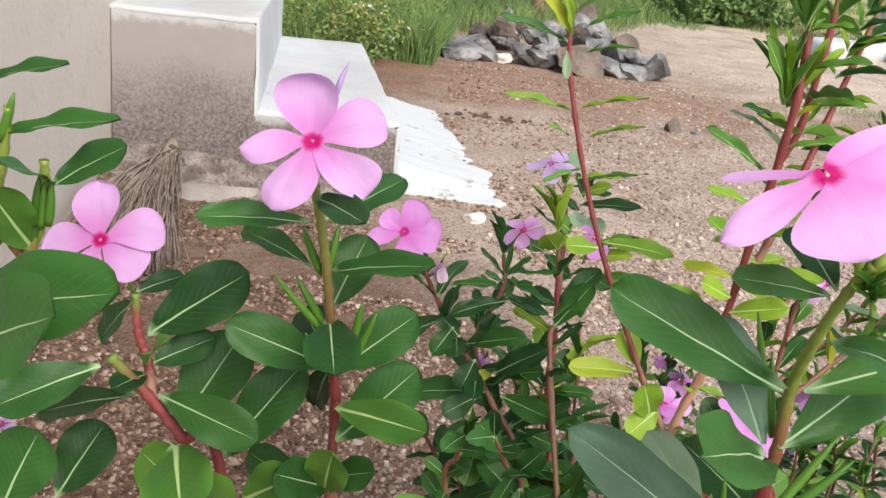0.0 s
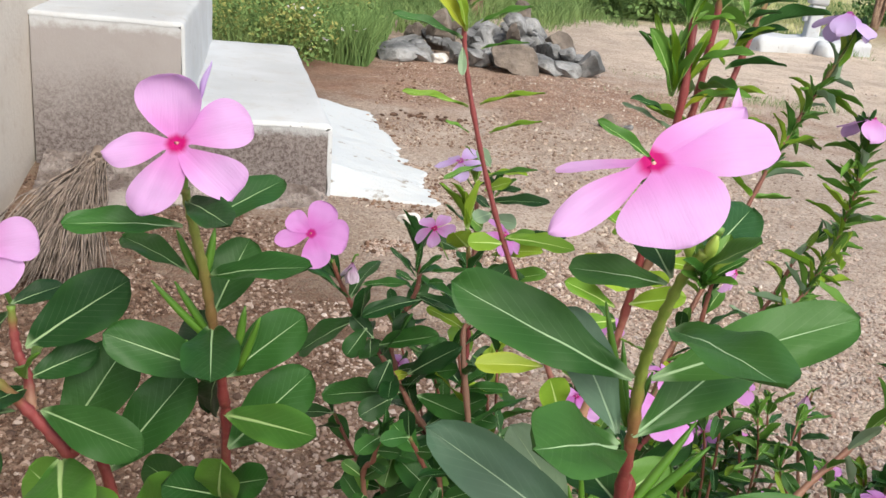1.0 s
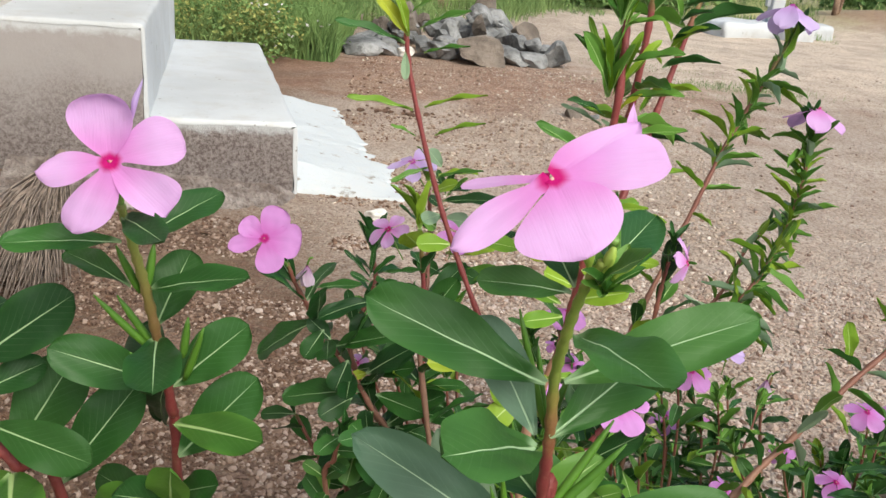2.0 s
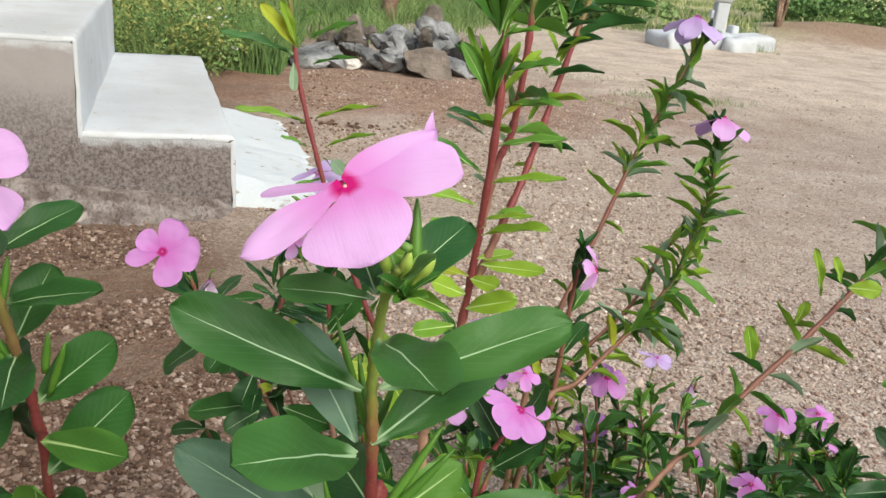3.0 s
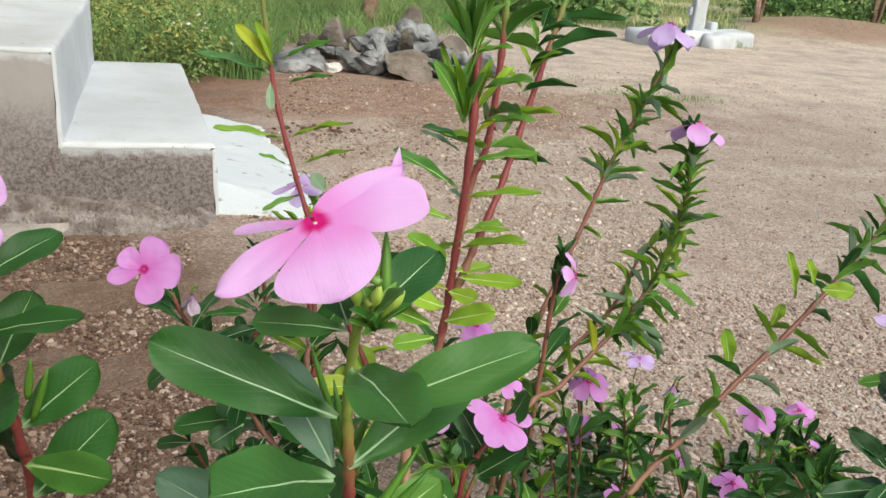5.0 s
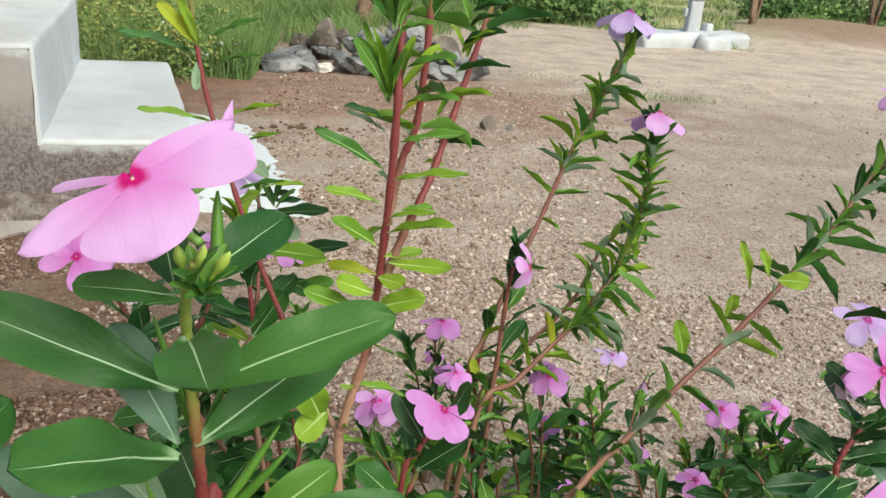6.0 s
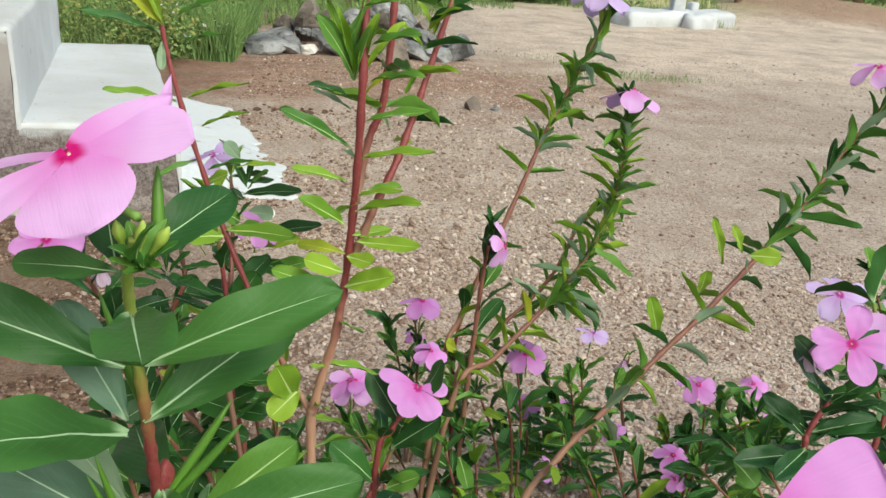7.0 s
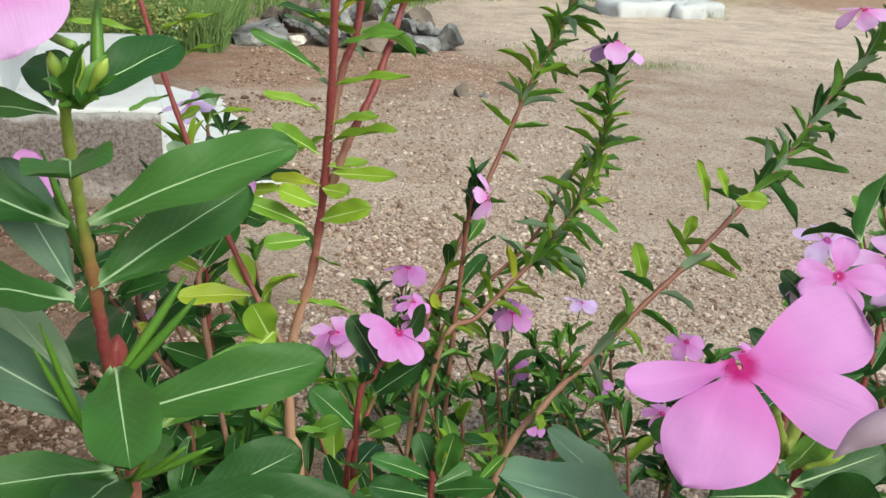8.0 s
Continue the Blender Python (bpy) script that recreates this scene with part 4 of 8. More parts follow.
# ---- periwinkle plants ----
SHAPES = {"oval": (0.92, 0.50), "obovate": (1.15, 0.46), "lance": (0.72, 0.62)}
leaf_store = {}


def leaf_mesh(shape, variant, material, fine):
    """A leaf of unit length and width: folded at the midrib, arched, with a slightly wavy rim."""
    key = (shape, variant, material.name, fine)
    if key in leaf_store:
        return leaf_store[key]
    a, b = SHAPES[shape]
    peak = (a / (a + b)) ** a * (b / (a + b)) ** b
    rows, cols = (15, 8) if fine else (10, 4)
    arch, fold, twist = ((0.10, 0.16, 0.0), (0.20, 0.12, 0.25), (0.04, 0.26, -0.2), (-0.07, 0.14, 0.15))[variant]
    if shape == "lance":
        arch, fold = (0.22, 0.34, 0.10, -0.06)[variant], 0.35
    bm = bmesh.new()
    uv = bm.loops.layers.uv.new("UVMap")
    grid, where = [], {}
    for i in range(rows + 1):
        v = 1 - (1 - i / rows) ** 1.25
        half = 0.5 * (max(v, 0.0) ** a * max(1 - v, 0.0) ** b) / peak
        half = max(half, 0.028 * (1 - v) + 0.004)
        row = []
        for k in range(cols + 1):
            s = 2 * k / cols - 1
            x = half * s
            wave = 0.026 * math.sin(v * 13 + variant * 2 + (1.3 if s > 0 else 0)) * s * s + 0.020 * noise.noise(Vector((2.2 * s, 4 * v, variant * 5)))
            z = arch * 1.3 * v * (1 - v) + fold * abs(x) * (1 - 0.5 * v) + twist * 0.16 * x * v + wave
            vert = bm.verts.new((x, v, z))
            where[vert] = (x + 0.5, v)
            row.append(vert)
        grid.append(row)
    for p, q in zip(grid, grid[1:]):
        for k in range(cols):
            f = bm.faces.new((p[k], p[k + 1], q[k + 1], q[k]))
            for loop in f.loops:
                loop[uv].uv = where[loop.vert]
    leaf_store[key] = mesh_of("leaf", bm, material)
    return leaf_store[key]


def frame_of(y, normal):
    """Axes with y along the leaf and z as near to normal as it can be."""
    y = Vector(y).normalized()
    x = y.cross(Vector(normal))
    x = x.normalized() if x.length > 1e-4 else Vector((1, 0, 0))
    return Matrix((x, y, x.cross(y))).transposed().to_4x4()


UP, FRONT = Vector((0, 0, 1)), Vector((0.05, -0.86, 0.50))


def leaf(plant, base, tip, width, face=0.5, tone=LEAF_DEEP, shape="oval", variant=0, fine=True, normal=None):
    """A leaf from base to tip; face: 0 lies level, 1 turns its upper side to the path."""
    base, tip = Vector(base), Vector(tip)
    n = Vector(normal) if normal is not None else UP.lerp(FRONT, face)
    size = (tip - base).length
    m = Matrix.Translation(base - plant.location) @ frame_of(tip - base, n) @ Matrix.Diagonal((width, size, size, 1))
    return child("leaf", leaf_mesh(shape, variant, tone, fine), plant, m)


def stem(plant, points, thick, thin, material=STEM_RED, sides=8):
    line = glide([Vector(p) - plant.location for p in points], 9)
    n = len(line)
    radii = [thick + (thin - thick) * i / (n - 1) for i in range(n)]
    # slight swellings where leaves were shed
    radii = [r * (1.22 if i % 3 == 0 else 0.97) for i, r in enumerate(radii)]
    part("stem", tube(line, radii, sides, True, 0.12), material, plant)
    return [p + plant.location for p in line]


def at_share(line, share):
    """Place and direction at a share of a line's length."""
    lengths = [(b - a).length for a, b in zip(line, line[1:])]
    go = share * sum(lengths)
    for a, b, d in zip(line, line[1:], lengths):
        if go <= d or b is line[-1]:
            return a.lerp(b, min(1.0, go / d)), (b - a).normalized()
        go -= d


def leafy(plant, line, start, end, nodes, size, seed, ratio=0.34, rise=25, tone=LEAF_DEEP, shape="lance", small=0.55, second=None, turn0=0.0, skip=0.12, axil=None, light=0.0):
    """Pairs of opposite leaves up a stem, each pair turned a quarter from the last; they grow smaller to the tip."""
    rnd = random.Random(seed)
    for i in range(nodes):
        share = i / max(1, nodes - 1)
        p, d = at_share(line, start + (end - start) * share)
        side = d.cross(Vector((0.3, 1, 0.1))).normalized()
        ahead = side.cross(d).normalized()
        turn = turn0 + i * 1.57 + rnd.gauss(0, 0.45)
        for k in (0, 1):
            if rnd.random() < skip:
                continue
            a = turn + math.pi * k + rnd.gauss(0, 0.2)
            lift = radians(rise + rnd.gauss(0, 21)) + 0.5 * share ** 4
            out = (math.cos(a) * side + math.sin(a) * ahead) * math.cos(lift) + d * math.sin(lift)
            out.z -= 0.16
            ln = size * (1 + (small - 1) * share) * rnd.uniform(0.5, 1.3)
            n = d * math.cos(lift) - (math.cos(a) * side + math.sin(a) * ahead) * math.sin(lift) + Vector((rnd.gauss(0, 0.35), rnd.gauss(0, 0.35) - light, 0.3))
            if axil and rnd.random() < 0.75:
                young = (d * 0.9 + out * rnd.uniform(0.25, 0.8)).normalized() * ln * rnd.uniform(0.35, 0.6)
                leaf(plant, p, p + young, ln * 0.10, 0, axil, "lance", rnd.randrange(4), False, d * 0.4 - out)
            colour = (rnd.choice(second) if isinstance(second, tuple) else second) if second and rnd.random() < (0.55 if isinstance(second, tuple) else 0.4) else tone
            leaf(plant, p, p + out * ln, ln * ratio * rnd.uniform(0.85, 1.2), 0, colour, shape, rnd.randrange(4), ln > 0.034, n)


def tuft_of(plant, p, d, count, size, seed, tone=LEAF_FRESH, spread=0.45, ratio=0.2):
    """Young narrow leaves standing round a growing tip."""
    rnd = random.Random(seed)
    p, d = Vector(p), Vector(d).normalized()
    side = d.cross(Vector((0.2, 1, 0))).normalized()
    ahead = side.cross(d)
    for k in range(count):
        a = 2.4 * k + rnd.gauss(0, 0.2)
        out = (d + spread * rnd.uniform(0.5, 1.4) * (math.cos(a) * side + math.sin(a) * ahead)).normalized()
        ln = size * rnd.uniform(0.6, 1.1)
        leaf(plant, p, p + out * ln, ln * ratio, 0, tone, "lance", rnd.randrange(4), False, d * 0.7 - (math.cos(a) * side + math.sin(a) * ahead))


petal_store = {}


def petal_mesh(material, variant):
    """A petal of unit length: narrow claw, broad blunt end with a small point, one edge lapping."""
    key = (material.name, variant)
    if key in petal_store:
        return petal_store[key]
    bm = bmesh.new()
    uv = bm.loops.layers.uv.new("UVMap")
    rows, cols, grid, where = 13, 8, [], {}
    for i in range(rows + 1):
        v = 1 - (1 - i / rows) ** 1.35
        left = 0.40 * (v ** 1.25 * (1 - v) ** 0.42) / 0.392
        right = 0.31 * (v ** 1.05 * (1 - v) ** 0.72) / 0.300
        row = []
        for k in range(cols + 1):
            s = 2 * k / cols - 1
            x = max(right if s > 0 else left, 0.075 * (1 - v) ** 1.5 + 0.003) * s + 0.06 * v * v
            y = v + (0.30 * max(0.0, 1 - 2.6 * abs(s - 0.1)) ** 1.5 if variant == 4 else 0.04 * max(0.0, 1 - 2.5 * abs(s - 0.2))) * v ** 7
            sag = (0.05, 0.26, -0.10, 0.14, -0.06)[variant]
            z = -sag * v * v + 0.10 * abs(x) ** 1.5 + 0.025 * math.sin(5 * v + 3 * s + variant) * v
            z += (0.05 if variant % 2 else -0.04) * s * v + 0.012 * math.sin(9 * s + 2 * variant) * v ** 3 + 0.02 * noise.noise(Vector((3 * s, 3 * v, variant)))
            vert = bm.verts.new((x, y, z))
            where[vert] = (0.5 + x, v)
            row.append(vert)
        grid.append(row)
    for p, q in zip(grid, grid[1:]):
        for k in range(cols):
            f = bm.faces.new((p[k], p[k + 1], q[k + 1], q[k]))
            for loop in f.loops:
                loop[uv].uv = where[loop.vert]
    petal_store[key] = mesh_of("petal", bm, material)
    return petal_store[key]


tube_store = {}


def flower(plant, centre, normal, size, spin=0.0, droop=8, root=None, material=PETAL, angles=None, droops=None, lengths=None, wide=1.0, beak=None):
    """A five-petalled flower: flat face on a thin tube, green calyx, stalk to its shoot."""
    centre, n = Vector(centre), Vector(normal).normalized()
    side = n.cross(Vector((0, 0, 1)) if abs(n.z) < 0.95 else Vector((0, 1, 0))).normalized()
    # x to the viewer's right when the flower faces the path
    m = Matrix((-side, n.cross(-side), n)).transposed().to_4x4()
    root = Vector(root) if root is not None else centre - n * size * 0.55 - Vector((0, 0, size * 0.25))
    inv = m.to_3x3().transposed()
    low = inv @ (root - centre)
    line = glide([(0, 0, -0.001), (0, 0, -size * 0.16), low * 0.55 + Vector((0, 0, -size * 0.10)), low], 4)
    k = len(line)
    radii = [size * (0.030 if i < k * 0.2 else 0.020 if i < k * 0.5 else 0.028 if i < k * 0.6 else 0.016) for i in range(k)]
    body = part("flower", tube(line, radii, 7), CALYX, plant, "", True, Matrix.Translation(centre - plant.location) @ m)
    if "throat" not in tube_store:
        bm = tube([(0, 0, -0.03), (0, 0, 0.006), (0, 0, 0.012)], [0.014, 0.014, 0.005], 9)
        tube_store["throat"] = mesh_of("throat", bm, EYE)
    child("throat", tube_store["throat"], body, Matrix.Diagonal((size, size, size, 1)), "pale yellow throat")
    for i in range(5):
        a = radians(angles[i] if angles else spin + 72 * i)
        sag = radians(droops[i] if droops else droop)
        ln = size * 0.52 * (lengths[i] if lengths else 1.0)
        turn = Matrix.Rotation(a - math.pi / 2, 4, "Z") @ Matrix.Rotation(-sag, 4, "X") @ Matrix.Rotation(0.14, 4, "Y")
        child("petal", petal_mesh(material, 4 if i == beak else (i + int(spin)) % 4), body, turn @ Matrix.Translation((0, size * 0.02, 0.001 * (i % 2))) @ Matrix.Diagonal((ln * (wide[i] if isinstance(wide, list) else wide), ln, ln, 1)))
    return body


EYE = plain("pale_flower_eye", (0.55, 0.10, 0.24), (0.72, 0.42, 0.38), 300.0)


def shaped_petal(body, base, tip, normal, left, right, cup=0.0, arch=0.0, wave=0.02, seed=0, material=PETAL):
    """One petal from base to tip; left and right: reach to either side as a share of its length, with the powers that shape the edge towards claw and tip."""
    base, tip = Vector(base), Vector(tip)
    size = (tip - base).length
    bm = bmesh.new()
    uv = bm.loops.layers.uv.new("UVMap")
    rows, cols, grid, where = 18, 12, [], {}
    sides = []
    for w, a, b in (left, right):
        sides.append((w / ((a / (a + b)) ** a * (b / (a + b)) ** b), a, b))
    for i in range(rows + 1):
        v = 1 - (1 - i / rows) ** 1.4
        reach = [max(w * v ** a * (1 - v) ** b, 0.085 * (1 - v) ** 1.5 + 0.002) for w, a, b in sides]
        row = []
        for k in range(cols + 1):
            s = 2 * k / cols - 1
            x = reach[0 if s < 0 else 1] * s
            crinkle = wave * noise.noise(Vector((4.5 * x + seed, 4 * v, seed * 3.7))) * v + 0.35 * wave * noise.noise(Vector((16 * x, 13 * v, seed))) * v * abs(s)
            z = cup * abs(s) ** 2.2 * v * (1 - 0.35 * v) + arch * v * (1 - v) * 1.6 - 0.05 * math.exp(-(x / 0.05) ** 2) * v * (1 - v) + crinkle
            vert = bm.verts.new((x, v + 0.012 * noise.noise(Vector((9 * x, seed, 2))) * v, z))
            where[vert] = (0.5 + 0.9 * x, v)
            row.append(vert)
        grid.append(row)
    for p, q in zip(grid, grid[1:]):
        for k in range(cols):
            f = bm.faces.new((p[k], p[k + 1], q[k + 1], q[k]))
            for loop in f.loops:
                loop[uv].uv = where[loop.vert]
    m = Matrix.Translation(base) @ frame_of(tip - base, normal) @ Matrix.Diagonal((size, size, size, 1))
    return part("petal", bm, material, body, "", True, m)


def open_flower(plant, centre, root, normal, petals, material=PETAL):
    """A large flower whose petals each have a shape and hang of their own; the petals' places are given from its centre."""
    centre, n, low = Vector(centre), Vector(normal).normalized(), Vector(root) - Vector(centre)
    line = glide([-0.001 * n, -0.008 * n, low * 0.6 - 0.004 * n, low], 4)
    k = len(line)
    body = part("flower", tube(line, [0.0013 if i < 0.3 * k else 0.0010 for i in range(k)], 7), CALYX, plant, "", True, Matrix.Translation(centre - plant.location))
    part("throat", tube([-0.0030 * n, -0.0005 * n, 0.0002 * n], [0.0010, 0.0007, 0.0003], 9), EYE, body, "pale yellow throat")
    for i, (base, tip, left, right, cup, arch, tilt) in enumerate(petals):
        shaped_petal(body, Vector(base) * (0.25 if Vector(base).length < 0.005 else 1.0), tip, n + Vector(tilt), left, right, cup, arch, 0.045, i + 1, material)
    return body


def furled(plant, base, tip, r, material, label):
    """A rolled or withered flower, spindle shaped with a twist."""
    base, tip = Vector(base) - plant.location, Vector(tip) - plant.location
    line = [base.lerp(tip, k / 9) + 0.25 * r * Vector((math.sin(k * 0.9), math.cos(k * 0.9), 0)) for k in range(10)]
    part("furled_flower", tube(line, [r * f for f in (0.35, 0.5, 0.62, 0.8, 0.95, 1.0, 0.92, 0.7, 0.4, 0.08)], 9, True, 0.5), material, plant, label)


def pod(plant, base, tip, r=0.0016, material=POD):
    """A slim upright seed pod."""
    base, tip = Vector(base) - plant.location, Vector(tip) - plant.location
    line = [base.lerp(tip, k / 6) + Vector((0, 0, -0.02 * (tip - base).length * math.sin(math.pi * k / 6))) for k in range(7)]
    part("seed_pod", tube(line, [r * f for f in (0.6, 0.95, 1.05, 1.0, 0.9, 0.65, 0.2)], 6), material, plant)


def bud(plant, base, tip, r=0.0026, material=BUD):
    """A furled flower bud, swollen below its point."""
    base, tip = Vector(base) - plant.location, Vector(tip) - plant.location
    line = [base.lerp(tip, k / 7) for k in range(8)]
    part("bud", tube(line, [r * f for f in (0.35, 0.45, 0.5, 0.8, 1.0, 0.95, 0.6, 0.12)], 8), material, plant, "pale green furled bud")


def plant(x, y, label):
    return thing("periwinkle_plant", (x, y, lie(x, y)), label, "flowering plant", "periwinkles in the flower bed")


def wilted(pl, centre, size, seed):
    """A withered flower hanging limp."""
    rnd = random.Random(seed)
    centre = Vector(centre)
    line = [centre + Vector((0.2 * size, 0, 0.45 * size)), centre + Vector((0.08 * size, 0, 0.4 * size)), centre + Vector((0, 0, 0.15 * size))]
    body = part("flower", tube([p - pl.location for p in glide(line, 3)], [size * 0.04] * 7, 6), CALYX, pl, "withered flower")
    for k in range(5):
        a = 1.25 * k
        out = Vector((0.3 * math.cos(a), 0.3 * math.sin(a), -0.85 + 0.2 * rnd.random()))
        m = Matrix.Translation(centre - pl.location + Vector((0, 0, 0.15 * size))) @ frame_of(out, (math.cos(a), math.sin(a), 0.2)) @ Matrix.Diagonal((size * 0.5, size * 0.8, size, 1))
        child("petal", petal_mesh(PETAL_DRY, k % 4), body, m)

bed = plant(-0.009, 0.330, "pink-flowered periwinkle with broad dark leaves on red stems")
line = stem(bed, [(-0.0090, 0.3300, -0.0120), (-0.0130, 0.3250, 0.3411), (-0.0132, 0.3180, 0.3919), (-0.0151, 0.3100, 0.4231), (-0.0169, 0.3020, 0.4494), (-0.0187, 0.2950, 0.4690), (-0.0205, 0.2900, 0.4846)], 0.0023, 0.0015, STEM_FRONT)
open_flower(bed, (-0.0210, 0.2830, 0.5020), (-0.0207, 0.2910, 0.4833), (-0.02, -0.93, 0.38), [
    ((-0.0004, 0.0004, 0.0011), (-0.0022, 0.0052, 0.0204), (0.58, 0.9, 0.48), (0.42, 0.9, 0.5), 0.30, -0.10, (0, 0, 0.25)),
    ((0.0035, 0.0004, 0.0011), (0.0236, 0.0026, 0.0076), (0.44, 1.0, 0.55), (0.25, 1.2, 0.42), 0.02, 0.10, (0.1, 0, 0.1)),
    ((0.0020, -0.0006, -0.0013), (0.0198, -0.0075, -0.0148), (0.42, 1.3, 0.32), (0.20, 0.8, 0.80), 0.10, 0.06, (0, 0, 0.1)),
    ((-0.0008, -0.0007, -0.0018), (-0.0097, -0.0089, -0.0223), (0.36, 0.75, 0.72), (0.27, 1.3, 0.42), -0.05, 0.10, (0, 0, 0.2)),
    ((-0.0029, -0.0005, -0.0013), (-0.0234, -0.0016, -0.0052), (0.27, 1.2, 0.62), (0.22, 1.0, 0.85), -0.06, 0.10, (0, 0, 0.2)),
])
furled(bed, (-0.0168, 0.2905, 0.5130), (-0.0128, 0.2915, 0.5275), 0.0010, PETAL_DIM, "slim furled mauve bud")
bud(bed, (-0.0215, 0.2895, 0.4990), (-0.0300, 0.2880, 0.5110), 0.0017)
leaf(bed, (-0.0232, 0.2970, 0.4686), (-0.0599, 0.2850, 0.4695), 0.0113, 0.55)
leaf(bed, (-0.0225, 0.3030, 0.4492), (-0.0564, 0.3300, 0.4493), 0.0111, 0.5, tone=LEAF_DARK)
leaf(bed, (-0.0172, 0.2970, 0.4696), (0.0051, 0.3250, 0.4807), 0.0134, 0.75, tone=LEAF_DARK)
leaf(bed, (-0.0194, 0.2900, 0.4803), (0.0022, 0.2620, 0.4839), 0.0116, 0.75)
leaf(bed, (-0.0153, 0.3080, 0.4316), (-0.0064, 0.3250, 0.4564), 0.0184, 0.9, tone=LEAF_DARK)
leaf(bed, (-0.0158, 0.3030, 0.4487), (0.0232, 0.2900, 0.4623), 0.0111, 0.6)
leaf(bed, (-0.0157, 0.3160, 0.4028), (-0.0532, 0.3000, 0.4233), 0.0186, 0.85)
leaf(bed, (-0.0157, 0.3100, 0.4254), (-0.0047, 0.2680, 0.4262), 0.0202, 0.55, shape="oval")
leaf(bed, (-0.0152, 0.3150, 0.4059), (-0.0338, 0.3450, 0.4119), 0.0172, 0.9, tone=LEAF_DARK)
leaf(bed, (-0.0118, 0.3160, 0.4022), (0.0160, 0.3250, 0.4272), 0.0195, 0.95)
leaf(bed, (-0.0143, 0.3160, 0.4056), (-0.0265, 0.3500, 0.3645), 0.0142, 0.9, tone=LEAF_DARK)
leaf(bed, (-0.0117, 0.3220, 0.3658), (0.0182, 0.3350, 0.3982), 0.0229, 0.95)
leaf(bed, (-0.0125, 0.3200, 0.3825), (0.0270, 0.3000, 0.3900), 0.0164, 0.75, tone=LEAF_MID)
leaf(bed, (-0.0132, 0.3260, 0.3446), (0.0077, 0.3100, 0.3621), 0.0145, 0.8)
leaf(bed, (-0.0141, 0.3260, 0.3396), (-0.0320, 0.3000, 0.3608), 0.0186, 0.9)
leaf(bed, (-0.0152, 0.3260, 0.3376), (-0.0085, 0.3000, 0.3758), 0.0185, 0.9, tone=LEAF_MID)
leaf(bed, (-0.0190, 0.3280, 0.3319), (-0.0561, 0.3500, 0.3338), 0.0176, 0.9, tone=LEAF_DARK)
pod(bed, (-0.0166, 0.3100, 0.4200), (-0.0369, 0.3050, 0.4439))
pod(bed, (-0.0168, 0.3100, 0.4228), (-0.0294, 0.3080, 0.4432))
pod(bed, (-0.0191, 0.3030, 0.4475), (-0.0262, 0.3000, 0.4661))
pod(bed, (-0.0062, 0.3100, 0.4186), (-0.0039, 0.3100, 0.4356))
pod(bed, (-0.0069, 0.3150, 0.4061), (0.0013, 0.3120, 0.4307))
pod(bed, (-0.0165, 0.3020, 0.4495), (-0.0143, 0.3050, 0.4666))
pod(bed, (-0.0165, 0.3100, 0.4083), (-0.0227, 0.3000, 0.4243))
line = stem(bed, [(-0.0090, 0.3300, -0.0120), (-0.0540, 0.3120, 0.3366), (-0.0719, 0.3080, 0.3649), (-0.0848, 0.3050, 0.3840), (-0.0976, 0.3000, 0.4014)], 0.0025, 0.0021, STEM_RED)
line = stem(bed, [(-0.0842, 0.3070, 0.3829), (-0.0877, 0.3120, 0.3949), (-0.0925, 0.3140, 0.4057), (-0.0940, 0.3150, 0.4222)], 0.0022, 0.0015, STEM_RED)
open_flower(bed, (-0.1094, 0.3180, 0.4414), (-0.1011, 0.3300, 0.4146), (-0.05, -0.9, 0.42), [
    ((0.0006, 0.0007, 0.0015), (-0.0045, 0.0090, 0.0207), (0.45, 0.95, 0.75), (0.38, 1.2, 0.55), 0.10, 0.05, (0.1, 0, 0)),
    ((0.0026, 0.0001, 0.0005), (0.0258, 0.0017, 0.0066), (0.40, 1.1, 0.55), (0.27, 1.5, 0.40), 0.04, 0.10, (0, 0, 0.1)),
    ((0.0016, -0.0009, -0.0017), (0.0185, -0.0061, -0.0098), (0.45, 1.3, 0.40), (0.34, 1.1, 0.55), -0.04, 0.08, (0, 0, 0.1)),
    ((-0.0010, -0.0010, -0.0022), (-0.0055, -0.0089, -0.0195), (0.34, 1.1, 0.55), (0.38, 1.2, 0.45), 0, 0.08, (0, 0, 0)),
    ((-0.0023, -0.0003, -0.0010), (-0.0216, -0.0030, -0.0080), (0.20, 1.1, 0.6), (0.46, 0.95, 0.6), 0.10, 0.06, (0, 0, 0.3)),
])
leaf(bed, (-0.0881, 0.3130, 0.4064), (-0.0519, 0.3250, 0.4341), 0.0240, 0.95)
leaf(bed, (-0.0940, 0.3150, 0.4227), (-0.0803, 0.3300, 0.4261), 0.0103, 0.7, tone=LEAF_DARK)
leaf(bed, (-0.0870, 0.3120, 0.3938), (-0.0648, 0.3250, 0.4031), 0.0141, 0.85)
leaf(bed, (-0.0873, 0.3110, 0.3935), (-0.0664, 0.2800, 0.4232), 0.0093, 0.6, tone=LEAF_MID)
leaf(bed, (-0.0570, 0.3120, 0.3550), (-0.0290, 0.3300, 0.3952), 0.0228, 0.95)
leaf(bed, (-0.0749, 0.3120, 0.3658), (-0.0571, 0.3350, 0.4011), 0.0275, 0.95, tone=LEAF_DARK)
leaf(bed, (-0.0807, 0.3080, 0.3830), (-0.0367, 0.2950, 0.3778), 0.0185, 0.85, tone=LEAF_DARK)
leaf(bed, (-0.0873, 0.3100, 0.3904), (-0.0929, 0.2900, 0.3935), 0.0105, 0.8, tone=LEAF_DARK)
leaf(bed, (-0.1025, 0.3020, 0.3956), (-0.1344, 0.2800, 0.3840), 0.0189, 0.8)
